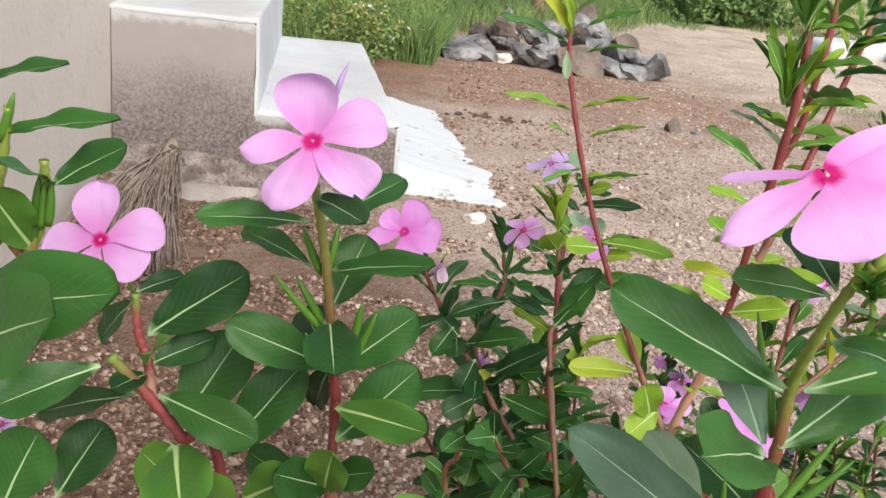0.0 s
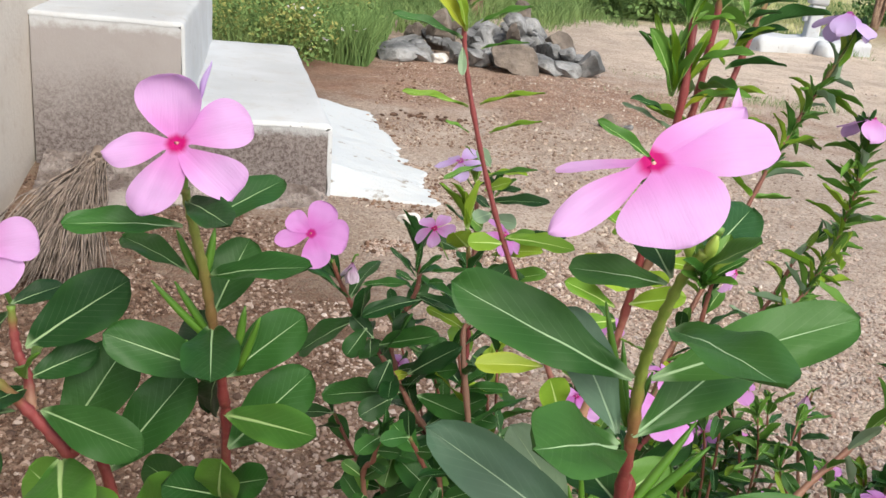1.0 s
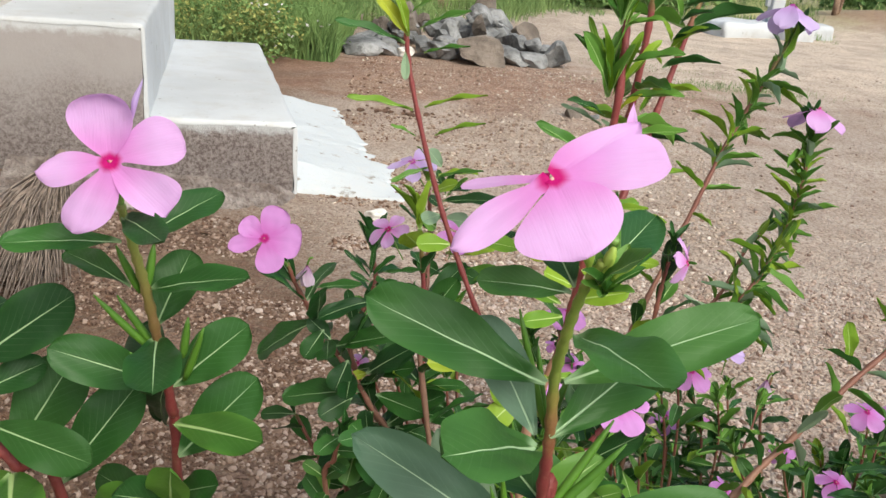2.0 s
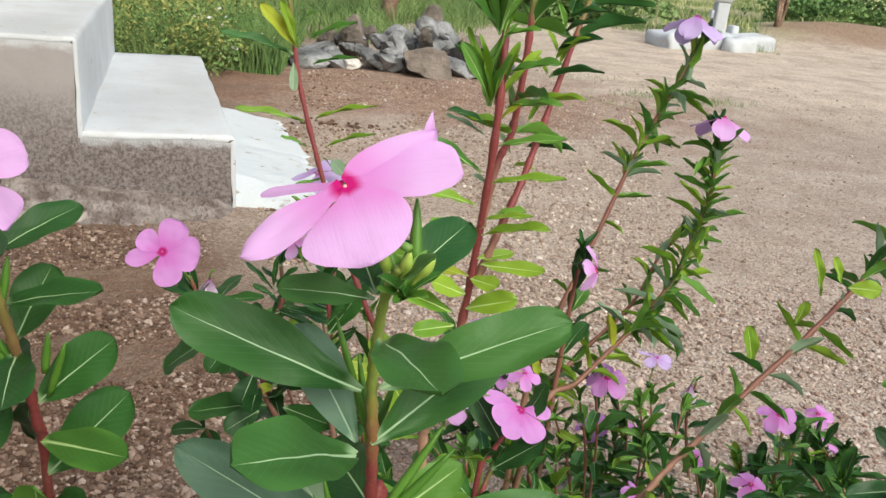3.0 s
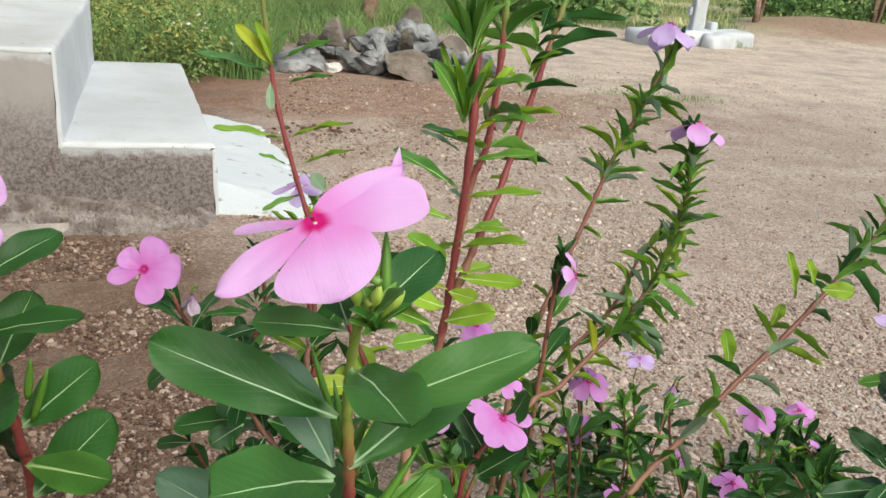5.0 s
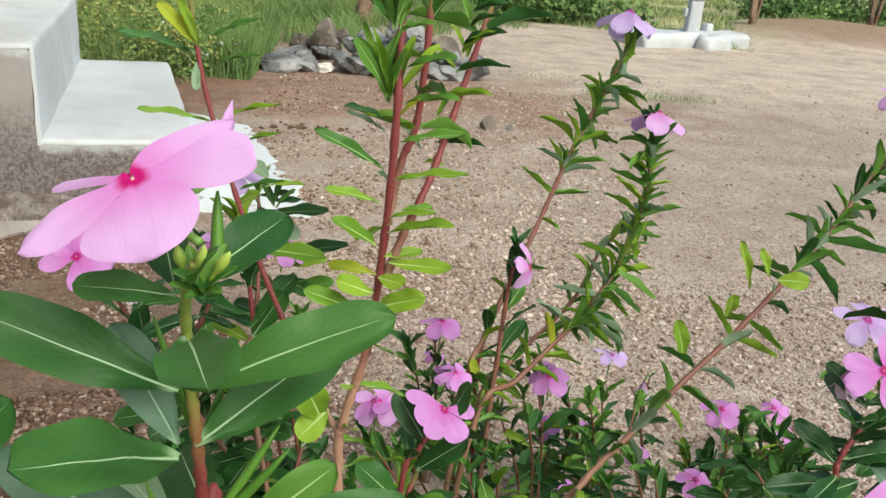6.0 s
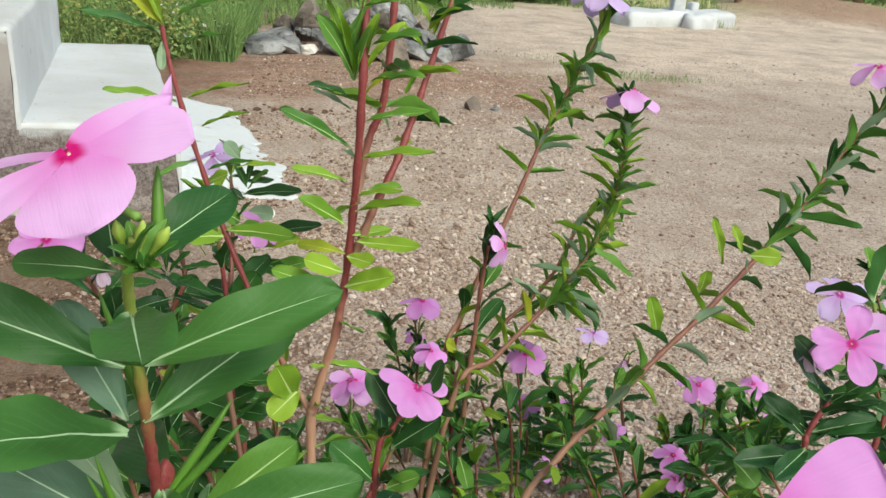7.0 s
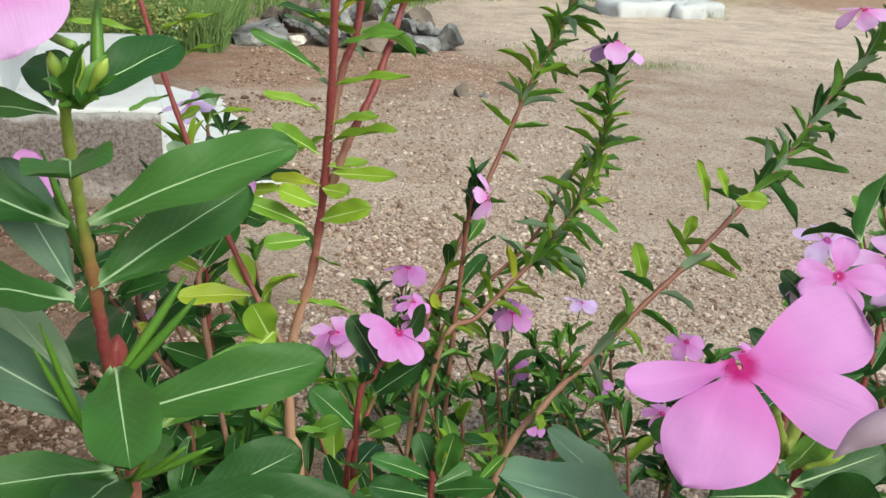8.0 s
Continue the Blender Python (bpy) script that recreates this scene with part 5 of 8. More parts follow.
leaf(bed, (-0.0940, 0.3150, 0.4198), (-0.1154, 0.3300, 0.3915), 0.0126, 0.8, tone=LEAF_DARK)
leaf(bed, (-0.0903, 0.3060, 0.3824), (-0.1442, 0.3300, 0.3506), 0.0141, 0.75, tone=LEAF_DARK)
leaf(bed, (-0.1271, 0.3100, 0.3238), (-0.1141, 0.3300, 0.3510), 0.0243, 0.95, tone=LEAF_DARK)
leaf(bed, (-0.1388, 0.2900, 0.3318), (-0.1275, 0.3000, 0.3630), 0.0284, 0.95)
leaf(bed, (-0.0746, 0.3090, 0.3602), (-0.0571, 0.2700, 0.3575), 0.0284, 0.8, tone=LEAF_MID, shape="oval")
leaf(bed, (-0.0654, 0.3100, 0.3330), (-0.0984, 0.3300, 0.3389), 0.0218, 0.9, tone=LEAF_MID)
leaf(bed, (-0.0703, 0.3100, 0.3349), (-0.0395, 0.2800, 0.3561), 0.0247, 0.9, tone=LEAF_MID)
leaf(bed, (-0.0485, 0.3180, 0.3319), (-0.0255, 0.3100, 0.3533), 0.0212, 0.9, tone=LEAF_MID)
flower(bed, (-0.1802, 0.3600, 0.3200), (-0.5, -0.6, 0.6), 0.0245, material=PETAL_DIM)

bed = plant(-0.210, 0.262, "tall periwinkle with narrow dark leaves beside a cream wall")
line = stem(bed, [(-0.2100, 0.2620, -0.0120), (-0.1408, 0.2680, 0.4131), (-0.1232, 0.2660, 0.4588), (-0.1154, 0.2640, 0.4837), (-0.1106, 0.2620, 0.5048)], 0.0022, 0.0013, STEM_GREEN)
leaf(bed, (-0.1183, 0.2620, 0.5115), (-0.0906, 0.2620, 0.5204), 0.0071, 0.45)
leaf(bed, (-0.1142, 0.2640, 0.4949), (-0.0730, 0.2580, 0.5067), 0.0079, 0.55)
leaf(bed, (-0.0988, 0.2640, 0.4806), (-0.0775, 0.2720, 0.4949), 0.0129, 0.7)
leaf(bed, (-0.0983, 0.2640, 0.4807), (-0.1011, 0.2400, 0.4938), 0.0136, 0.65)
leaf(bed, (-0.1069, 0.2660, 0.4574), (-0.1121, 0.2500, 0.4827), 0.0169, 0.8, tone=LEAF_MID)
line = stem(bed, [(-0.2100, 0.2620, -0.0120), (-0.1346, 0.2680, 0.4142), (-0.1086, 0.2660, 0.4551), (-0.1012, 0.2640, 0.4774), (-0.1000, 0.2620, 0.4893)], 0.0020, 0.0014, STEM_GREEN)
pod(bed, (-0.1043, 0.2620, 0.4671), (-0.1017, 0.2620, 0.4844))
pod(bed, (-0.1021, 0.2620, 0.4665), (-0.0999, 0.2620, 0.4829))
pod(bed, (-0.0994, 0.2620, 0.4678), (-0.0977, 0.2620, 0.4832))
pod(bed, (-0.1140, 0.2620, 0.4936), (-0.1086, 0.2620, 0.5094))
leaf(bed, (-0.0961, 0.2000, 0.4649), (-0.0404, 0.1850, 0.4868), 0.0226, 0.75, shape="oval")
leaf(bed, (-0.0825, 0.1900, 0.4625), (-0.0481, 0.1700, 0.4866), 0.0247, 0.8, shape="oval")

bed = plant(0.124, 0.210, "near pink periwinkle with large glossy leaves and pale buds")
line = stem(bed, [(0.1243, 0.2100, -0.0120), (0.1213, 0.2070, 0.4071), (0.1182, 0.2040, 0.4409), (0.1172, 0.2008, 0.4630), (0.1159, 0.1990, 0.4826), (0.1163, 0.1940, 0.4973), (0.1175, 0.1880, 0.5115), (0.1200, 0.1850, 0.5190)], 0.0018, 0.0011, STEM_GREEN)
open_flower(bed, (0.1070, 0.1880, 0.5360), (0.1219, 0.1820, 0.5248), (-0.12, -0.55, 0.90), [
    ((0.0013, 0.0006, 0.0008), (0.0191, 0.0109, 0.0112), (0.20, 0.45, 0.95), (0.24, 0.9, 0.7), 0.04, 0.02, (0, -0.4, 0)),
    ((0.0173, 0.0085, 0.0082), (0.0181, 0.0154, 0.0148), (0.14, 0.5, 1.1), (0.13, 0.5, 1.2), 0.0, 0.0, (0, -0.4, 0)),
    ((0.0016, 0.0002, 0.0005), (0.0252, 0.0009, 0.0047), (0.34, 1.2, 0.36), (0.17, 0.9, 0.7), -0.05, 0.03, (-0.1, -0.4, 0)),
    ((0.0014, -0.0007, -0.0005), (0.0071, -0.0145, -0.0119), (0.58, 0.62, 0.62), (0.66, 1.45, 0.75), -0.06, 0.10, (0, -0.1, 0)),
    ((-0.0016, -0.0004, -0.0006), (-0.0203, -0.0100, -0.0143), (0.165, 1.0, 0.60), (0.155, 1.1, 0.75), -0.05, 0.05, (0, -0.4, 0)),
    ((-0.0021, 0.0015, 0.0001), (-0.0190, 0.0071, -0.0055), (0.10, 1.0, 0.5), (0.10, 1.0, 0.5), 0, 0.03, (0, 0, 0.2)),
])
leaf(bed, (0.1135, 0.1968, 0.4820), (0.0688, 0.1920, 0.5035), 0.0160, 0.72, tone=LEAF_NEAR, variant=3)
leaf(bed, (0.1180, 0.1970, 0.4826), (0.1640, 0.2024, 0.5015), 0.0150, 0.8, tone=LEAF_NEAR, variant=1)
leaf(bed, (0.1176, 0.1900, 0.4985), (0.1292, 0.1500, 0.5075), 0.0165, 0.6, tone=LEAF_NEAR)
leaf(bed, (0.1168, 0.1990, 0.4655), (0.1505, 0.2250, 0.4842), 0.0165, 0.9, tone=LEAF_NEAR)
leaf(bed, (0.1130, 0.1990, 0.4660), (0.0960, 0.2060, 0.4945), 0.0125, 0.9, tone=LEAF_GREY_SHEEN)
leaf(bed, (0.1151, 0.1900, 0.5091), (0.0933, 0.1885, 0.5110), 0.0085, 0.55, tone=LEAF_NEAR)
leaf(bed, (0.1183, 0.1880, 0.5116), (0.1367, 0.2120, 0.5219), 0.0120, 0.8, tone=LEAF_DEEP)
leaf(bed, (0.1153, 0.1880, 0.5114), (0.1088, 0.2060, 0.5189), 0.0102, 0.8, tone=LEAF_DARK)
leaf(bed, (0.1196, 0.1870, 0.5121), (0.1269, 0.1720, 0.5267), 0.0071, 0.6, tone=LEAF_MID)
leaf(bed, (0.1132, 0.1965, 0.4632), (0.0880, 0.1600, 0.4830), 0.0190, 0.55, tone=LEAF_NEAR)
leaf(bed, (0.1160, 0.2045, 0.4250), (0.0668, 0.2031, 0.4592), 0.0160, 0.75, tone=LEAF_GREY_SHEEN, variant=1)
# turned to the sky; its sheen is painted as a pale leaf colour
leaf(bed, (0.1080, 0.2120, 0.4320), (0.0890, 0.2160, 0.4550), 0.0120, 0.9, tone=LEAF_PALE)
leaf(bed, (0.1200, 0.2050, 0.4282), (0.1720, 0.2100, 0.4425), 0.0158, 0.8, tone=LEAF_NEAR)
leaf(bed, (0.1170, 0.2620, 0.3890), (0.1500, 0.2720, 0.4140), 0.0150, 0.9, tone=LEAF_MID)
leaf(bed, (0.1197, 0.2040, 0.4425), (0.1319, 0.1650, 0.4388), 0.0169, 0.5, shape="oval", tone=LEAF_NEAR)
leaf(bed, (0.1196, 0.2040, 0.4409), (0.1045, 0.2380, 0.4401), 0.0165, 0.9)
leaf(bed, (0.1164, 0.2070, 0.4103), (0.0852, 0.1900, 0.4160), 0.0135, 0.7, tone=LEAF_NEAR)
leaf(bed, (0.1347, 0.2080, 0.3974), (0.1652, 0.2150, 0.4117), 0.0164, 0.85)
leaf(bed, (0.1220, 0.2080, 0.3974), (0.1821, 0.2050, 0.3987), 0.0178, 0.7)
leaf(bed, (0.1173, 0.2080, 0.4064), (0.1159, 0.1750, 0.4197), 0.0181, 0.7, tone=LEAF_NEAR)
leaf(bed, (0.1203, 0.2080, 0.4064), (0.1213, 0.2350, 0.4033), 0.0143, 0.9, tone=LEAF_MID)
pod(bed, (0.1195, 0.2040, 0.4390), (0.1358, 0.2128, 0.4640), 0.0014)
pod(bed, (0.1200, 0.2040, 0.4385), (0.1390, 0.2080, 0.4600), 0.0014)
pod(bed, (0.1211, 0.2020, 0.4106), (0.1439, 0.1960, 0.4247), 0.0012)
pod(bed, (0.1233, 0.2020, 0.4106), (0.1377, 0.1960, 0.4249), 0.0010)
pod(bed, (0.1226, 0.2020, 0.4106), (0.1286, 0.1960, 0.4224), 0.0010)
pod(bed, (0.1116, 0.2020, 0.4258), (0.1053, 0.1960, 0.4581), 0.0010)
pod(bed, (0.1115, 0.2020, 0.4250), (0.1032, 0.1960, 0.4518), 0.0010)
pod(bed, (0.1176, 0.2080, 0.4640), (0.1220, 0.2120, 0.4770), 0.0011)
pod(bed, (0.1160, 0.2030, 0.4660), (0.1060, 0.2060, 0.4970), 0.0011)
pod(bed, (0.1160, 0.2030, 0.4660), (0.1120, 0.2070, 0.4870), 0.0010)
bud(bed, (0.1176, 0.1860, 0.5158), (0.1164, 0.1850, 0.5230), 0.0014)
bud(bed, (0.1203, 0.1860, 0.5146), (0.1221, 0.1850, 0.5233), 0.0014)
bud(bed, (0.1229, 0.1860, 0.5148), (0.1276, 0.1840, 0.5224), 0.0014)
pod(bed, (0.1238, 0.1900, 0.5150), (0.1230, 0.1960, 0.5320), 0.0014)
tuft_of(bed, (0.1216, 0.1860, 0.5114), (0, -0.3, 0.6), 7, 0.0120, 301, tone=LEAF_MID, spread=0.9, ratio=0.3)

bed = plant(0.088, 0.530, "bushy periwinkle with small dark leaves and pink flower")
line = stem(bed, [(0.0877, 0.5300, -0.0120), (0.0814, 0.5350, 0.2094), (0.0539, 0.5400, 0.2699), (0.0276, 0.5450, 0.3065), (0.0037, 0.5500, 0.3423), (-0.0048, 0.5500, 0.3612)], 0.0022, 0.0013, STEM_BROWN)
leafy(bed, line, 0.38, 1, 18, 0.0520, 1, ratio=0.40, light=0.6, skip=0.04, rise=14, tone=LEAF_DEEP, shape="oval", small=0.75)
open_flower(bed, (-0.0150, 0.5220, 0.3880), (-0.0044, 0.5500, 0.3593), (-0.10, -0.85, 0.50), [
    ((0.0020, 0.0011, 0.0022), (0.0099, 0.0087, 0.0168), (0.50, 0.9, 0.5), (0.45, 0.9, 0.5), 0.1, 0.04, (0, 0, 0)),
    ((0.0031, -0.0004, -0.0001), (0.0233, -0.0026, 0.0002), (0.48, 1.0, 0.42), (0.48, 1.0, 0.42), 0.06, 0.06, (0, 0, 0)),
    ((0.0014, -0.0014, -0.0021), (0.0077, -0.0112, -0.0175), (0.42, 1.0, 0.5), (0.42, 1.0, 0.5), 0.0, 0.08, (0, 0, 0)),
    ((-0.0026, -0.0001, -0.0007), (-0.0217, -0.0015, -0.0068), (0.26, 1.0, 0.6), (0.26, 1.0, 0.6), 0.0, 0.06, (0, 0, 0)),
    ((-0.0018, 0.0012, 0.0017), (-0.0147, 0.0062, 0.0076), (0.42, 1.0, 0.45), (0.42, 1.0, 0.45), 0.1, 0.02, (0, 0, 0.1)),
], PETAL_ROSE)
wilted(bed, (0.0088, 0.5450, 0.3608), 0.018, 1)
line = stem(bed, [(0.0877, 0.5300, -0.0120), (0.0815, 0.5400, 0.2060), (0.0579, 0.5600, 0.2500), (0.0368, 0.5750, 0.2930), (0.0504, 0.5900, 0.3315), (0.0476, 0.6000, 0.3530)], 0.0026, 0.0014, STEM_BROWN)
leafy(bed, line, 0.42, 1, 17, 0.0500, 2, ratio=0.38, light=0.6, skip=0.04, rise=16, tone=LEAF_DEEP, shape="oval", small=0.6)
tuft_of(bed, line[-1], line[-1] - line[-3], 6, 0.0300, 3, tone=LEAF_DEEP)
line = stem(bed, [(0.0877, 0.5300, -0.0120), (0.0993, 0.5350, 0.2072), (0.0893, 0.5400, 0.2788), (0.0877, 0.5450, 0.3224), (0.0832, 0.5480, 0.3649), (0.0789, 0.5500, 0.3927)], 0.0022, 0.0013, STEM_RED)
leafy(bed, line, 0.36, 0.97, 14, 0.0480, 4, ratio=0.34, light=0.5, skip=0.04, rise=20, tone=LEAF_DEEP, second=LEAF_FRESH, shape="oval", small=0.7)
tuft_of(bed, line[-1], line[-1] - line[-3], 6, 0.0320, 5, tone=LEAF_FRESH)
flower(bed, (0.0580, 0.5700, 0.3834), (-0.3, -0.5, 0.8), 0.0280, spin=10, root=(0.0695, 0.5700, 0.3627))
line = stem(bed, [(0.0877, 0.5300, -0.0120), (0.0338, 0.5100, 0.2070), (0.0364, 0.5050, 0.2458), (0.0398, 0.5000, 0.2663)], 0.0022, 0.0012, STEM_BROWN)
leafy(bed, line, 0.4, 1, 14, 0.0480, 6, ratio=0.42, light=0.6, skip=0.04, rise=20, tone=LEAF_DEEP, shape="oval", second=(LEAF_MID, LEAF_DARK, LEAF_NEAR))
tuft_of(bed, line[-1], line[-1] - line[-3], 5, 0.0250, 7, tone=LEAF_DEEP)
line = stem(bed, [(0.0877, 0.5300, -0.0120), (0.0824, 0.5100, 0.2135), (0.0706, 0.5000, 0.2451), (0.0579, 0.4900, 0.2748)], 0.0022, 0.0012, STEM_BROWN)
leafy(bed, line, 0.4, 1, 14, 0.0480, 8, ratio=0.44, light=0.6, skip=0.04, rise=16, tone=LEAF_DEEP, shape="oval", second=(LEAF_MID, LEAF_DARK, LEAF_NEAR))
line = stem(bed, [(0.0877, 0.5300, -0.0120), (0.0444, 0.5500, 0.1845), (0.0201, 0.5700, 0.2014), (0.0001, 0.5800, 0.2309)], 0.0022, 0.0012, STEM_BROWN)
leafy(bed, line, 0.4, 1, 15, 0.0460, 9, ratio=0.44, light=0.6, skip=0.04, rise=16, tone=LEAF_DEEP, shape="oval")
line = stem(bed, [(0.0877, 0.5300, -0.0120), (0.1045, 0.5400, 0.1949), (0.1137, 0.5500, 0.2175), (0.1190, 0.5600, 0.2397)], 0.0022, 0.0012, STEM_BROWN)
leafy(bed, line, 0.4, 1, 15, 0.0480, 10, ratio=0.42, light=0.6, skip=0.04, rise=18, tone=LEAF_DEEP, shape="oval", second=(LEAF_MID, LEAF_DARK, LEAF_NEAR))
leaf(bed, (0.0516, 0.5500, 0.2858), (0.0410, 0.5400, 0.2876), 0.0068, 0.8, tone=LEAF_YELLOW)
leaf(bed, (0.0160, 0.5400, 0.3500), (0.0460, 0.5300, 0.3590), 0.0077, 0.50, tone=LEAF_DEEP, shape="oval", variant=0)
leaf(bed, (0.0550, 0.5400, 0.3450), (0.0190, 0.5280, 0.3340), 0.0114, 0.50, tone=LEAF_DEEP, shape="oval", variant=1)
leaf(bed, (0.0290, 0.5400, 0.3090), (0.0690, 0.5200, 0.3310), 0.0138, 0.70, tone=LEAF_DEEP, shape="oval", variant=2)
leaf(bed, (0.0520, 0.5400, 0.3470), (0.0760, 0.5400, 0.3380), 0.0061, 0.50, tone=LEAF_DEEP, shape="oval", variant=3)
leaf(bed, (0.0420, 0.5400, 0.3110), (0.0470, 0.5500, 0.3300), 0.0146, 0.90, tone=LEAF_DEEP, shape="oval", variant=0)
leaf(bed, (0.0520, 0.5400, 0.2910), (0.0840, 0.5250, 0.3230), 0.0162, 0.85, tone=LEAF_DEEP, shape="oval", variant=1)
leaf(bed, (0.0390, 0.5400, 0.3000), (0.0320, 0.5300, 0.2810), 0.0170, 0.90, tone=LEAF_DEEP, shape="oval", variant=2)
leaf(bed, (0.0590, 0.5400, 0.2760), (0.0930, 0.5200, 0.2760), 0.0170, 0.85, tone=LEAF_DEEP, shape="oval", variant=3)
leaf(bed, (0.0580, 0.5400, 0.2910), (0.0840, 0.5300, 0.3040), 0.0122, 0.70, tone=LEAF_DEEP, shape="oval", variant=0)
leaf(bed, (0.0430, 0.5400, 0.2720), (0.0230, 0.5250, 0.2640), 0.0162, 0.85, tone=LEAF_DEEP, shape="oval", variant=1)
leaf(bed, (0.0590, 0.5400, 0.3010), (0.0740, 0.5500, 0.3150), 0.0089, 0.70, tone=LEAF_DEEP, shape="oval", variant=2)
leaf(bed, (0.0550, 0.5400, 0.2490), (0.0350, 0.5250, 0.2420), 0.0195, 0.90, tone=LEAF_DEEP, shape="oval", variant=3)
leaf(bed, (0.0480, 0.5400, 0.2340), (0.0440, 0.5200, 0.2150), 0.0162, 0.90, tone=LEAF_MID, shape="oval", variant=0)
leaf(bed, (0.0270, 0.5400, 0.3140), (0.0110, 0.5450, 0.3260), 0.0122, 0.80, tone=LEAF_DEEP, shape="oval", variant=1)
leaf(bed, (0.0220, 0.5400, 0.3210), (0.0110, 0.5300, 0.3040), 0.0138, 0.90, tone=LEAF_DEEP, shape="oval", variant=2)
leaf(bed, (0.0580, 0.5400, 0.3650), (0.0830, 0.5300, 0.3730), 0.0053, 0.40, tone=LEAF_DEEP, shape="oval", variant=3)
leaf(bed, (0.0500, 0.5400, 0.3600), (0.0320, 0.5400, 0.3780), 0.0037, 0.50, tone=LEAF_DEEP, shape="oval", variant=0)
leaf(bed, (0.0500, 0.5400, 0.3620), (0.0520, 0.5400, 0.3830), 0.0037, 0.50, tone=LEAF_DEEP, shape="oval", variant=1)
leaf(bed, (0.0510, 0.5400, 0.3610), (0.0650, 0.5400, 0.3770), 0.0041, 0.50, tone=LEAF_DEEP, shape="oval", variant=2)
leaf(bed, (0.0500, 0.5400, 0.3570), (0.0370, 0.5400, 0.3630), 0.0049, 0.50, tone=LEAF_DEEP, shape="oval", variant=3)
leaf(bed, (0.0530, 0.5400, 0.3550), (0.0680, 0.5300, 0.3630), 0.0057, 0.50, tone=LEAF_DEEP, shape="oval", variant=0)
leaf(bed, (0.0740, 0.5400, 0.2520), (0.1020, 0.5300, 0.2490), 0.0138, 0.80, tone=LEAF_DEEP, shape="oval", variant=1)
leaf(bed, (0.0830, 0.5400, 0.2350), (0.0620, 0.5300, 0.2210), 0.0154, 0.85, tone=LEAF_DEEP, shape="oval", variant=2)
leaf(bed, (0.0890, 0.5400, 0.2130), (0.1140, 0.5300, 0.2320), 0.0146, 0.80, tone=LEAF_DEEP, shape="oval", variant=3)
leaf(bed, (0.0300, 0.5400, 0.2190), (0.0180, 0.5300, 0.2060), 0.0154, 0.85, tone=LEAF_DEEP, shape="oval", variant=0)
leaf(bed, (0.0740, 0.5400, 0.2060), (0.0520, 0.5300, 0.2010), 0.0146, 0.85, tone=LEAF_DEEP, shape="oval", variant=1)
leaf(bed, (0.0820, 0.5400, 0.2830), (0.1030, 0.5400, 0.2990), 0.0065, 0.50, tone=LEAF_DEEP, shape="oval", variant=2)
leaf(bed, (0.0840, 0.5400, 0.3370), (0.0980, 0.5400, 0.3550), 0.0065, 0.60, tone=LEAF_DEEP, shape="oval", variant=3)
leaf(bed, (0.0870, 0.5400, 0.3170), (0.1040, 0.5400, 0.3360), 0.0049, 0.60, tone=LEAF_DEEP, shape="oval", variant=0)
leaf(bed, (0.0880, 0.5400, 0.2840), (0.1180, 0.5300, 0.2930), 0.0097, 0.60, tone=LEAF_DEEP, shape="oval", variant=1)
leaf(bed, (0.0880, 0.5400, 0.2650), (0.1140, 0.5300, 0.2670), 0.0122, 0.80, tone=LEAF_DEEP, shape="oval", variant=2)
flower(bed, (0.0414, 0.6000, 0.2661), (0, -0.6, 0.8), 0.0166, spin=20)

bed = plant(0.160, 0.435, "tall periwinkle with slim fresh leaves on upright red stems")
line = stem(bed, [(0.1601, 0.4350, -0.0120), (0.1550, 0.4320, 0.2416), (0.1475, 0.4330, 0.2814), (0.1471, 0.4360, 0.3215), (0.1312, 0.4450, 0.3500), (0.1043, 0.4640, 0.4008), (0.0851, 0.4780, 0.4449), (0.0685, 0.4860, 0.4965), (0.0621, 0.4880, 0.5302), (0.0569, 0.4900, 0.5684)], 0.0019, 0.0011, STEM_TALL)
leaf(bed, (0.0640, 0.4860, 0.5215), (0.0466, 0.4760, 0.5433), 0.0075, 0.8, tone=LEAF_YELLOW)
leaf(bed, (0.0646, 0.4860, 0.5216), (0.0569, 0.4760, 0.5460), 0.0051, 0.7, tone=LEAF_FRESH)
leaf(bed, (0.0655, 0.4860, 0.5337), (0.0756, 0.4760, 0.5420), 0.0057, 0.6, tone=LEAF_MID)
leaf(bed, (0.0714, 0.4860, 0.5265), (0.0963, 0.4760, 0.5381), 0.0057, 0.5, tone=LEAF_MID)
leaf(bed, (0.0629, 0.4860, 0.5176), (0.0267, 0.4760, 0.5275), 0.0064, 0.5, tone=LEAF_DEEP)
leaf(bed, (0.0736, 0.4860, 0.5135), (0.0972, 0.4760, 0.5203), 0.0035, 0.4, tone=LEAF_MID)
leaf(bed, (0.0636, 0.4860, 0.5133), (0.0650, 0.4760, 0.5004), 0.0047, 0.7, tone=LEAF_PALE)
leaf(bed, (0.0699, 0.4860, 0.4825), (0.0350, 0.4760, 0.4887), 0.0050, 0.5, tone=LEAF_FRESH)
leaf(bed, (0.0762, 0.4860, 0.4846), (0.1088, 0.4760, 0.4959), 0.0038, 0.4, tone=LEAF_FRESH)
leaf(bed, (0.0722, 0.4860, 0.4686), (0.0589, 0.4760, 0.4758), 0.0036, 0.4, tone=LEAF_MID)
leaf(bed, (0.0832, 0.4860, 0.4699), (0.1094, 0.4760, 0.4811), 0.0039, 0.4, tone=LEAF_FRESH)
leaf(bed, (0.0842, 0.4860, 0.4375), (0.0979, 0.4760, 0.4474), 0.0079, 0.7, tone=LEAF_FRESH)
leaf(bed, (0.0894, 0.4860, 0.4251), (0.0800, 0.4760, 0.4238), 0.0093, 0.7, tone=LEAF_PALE)
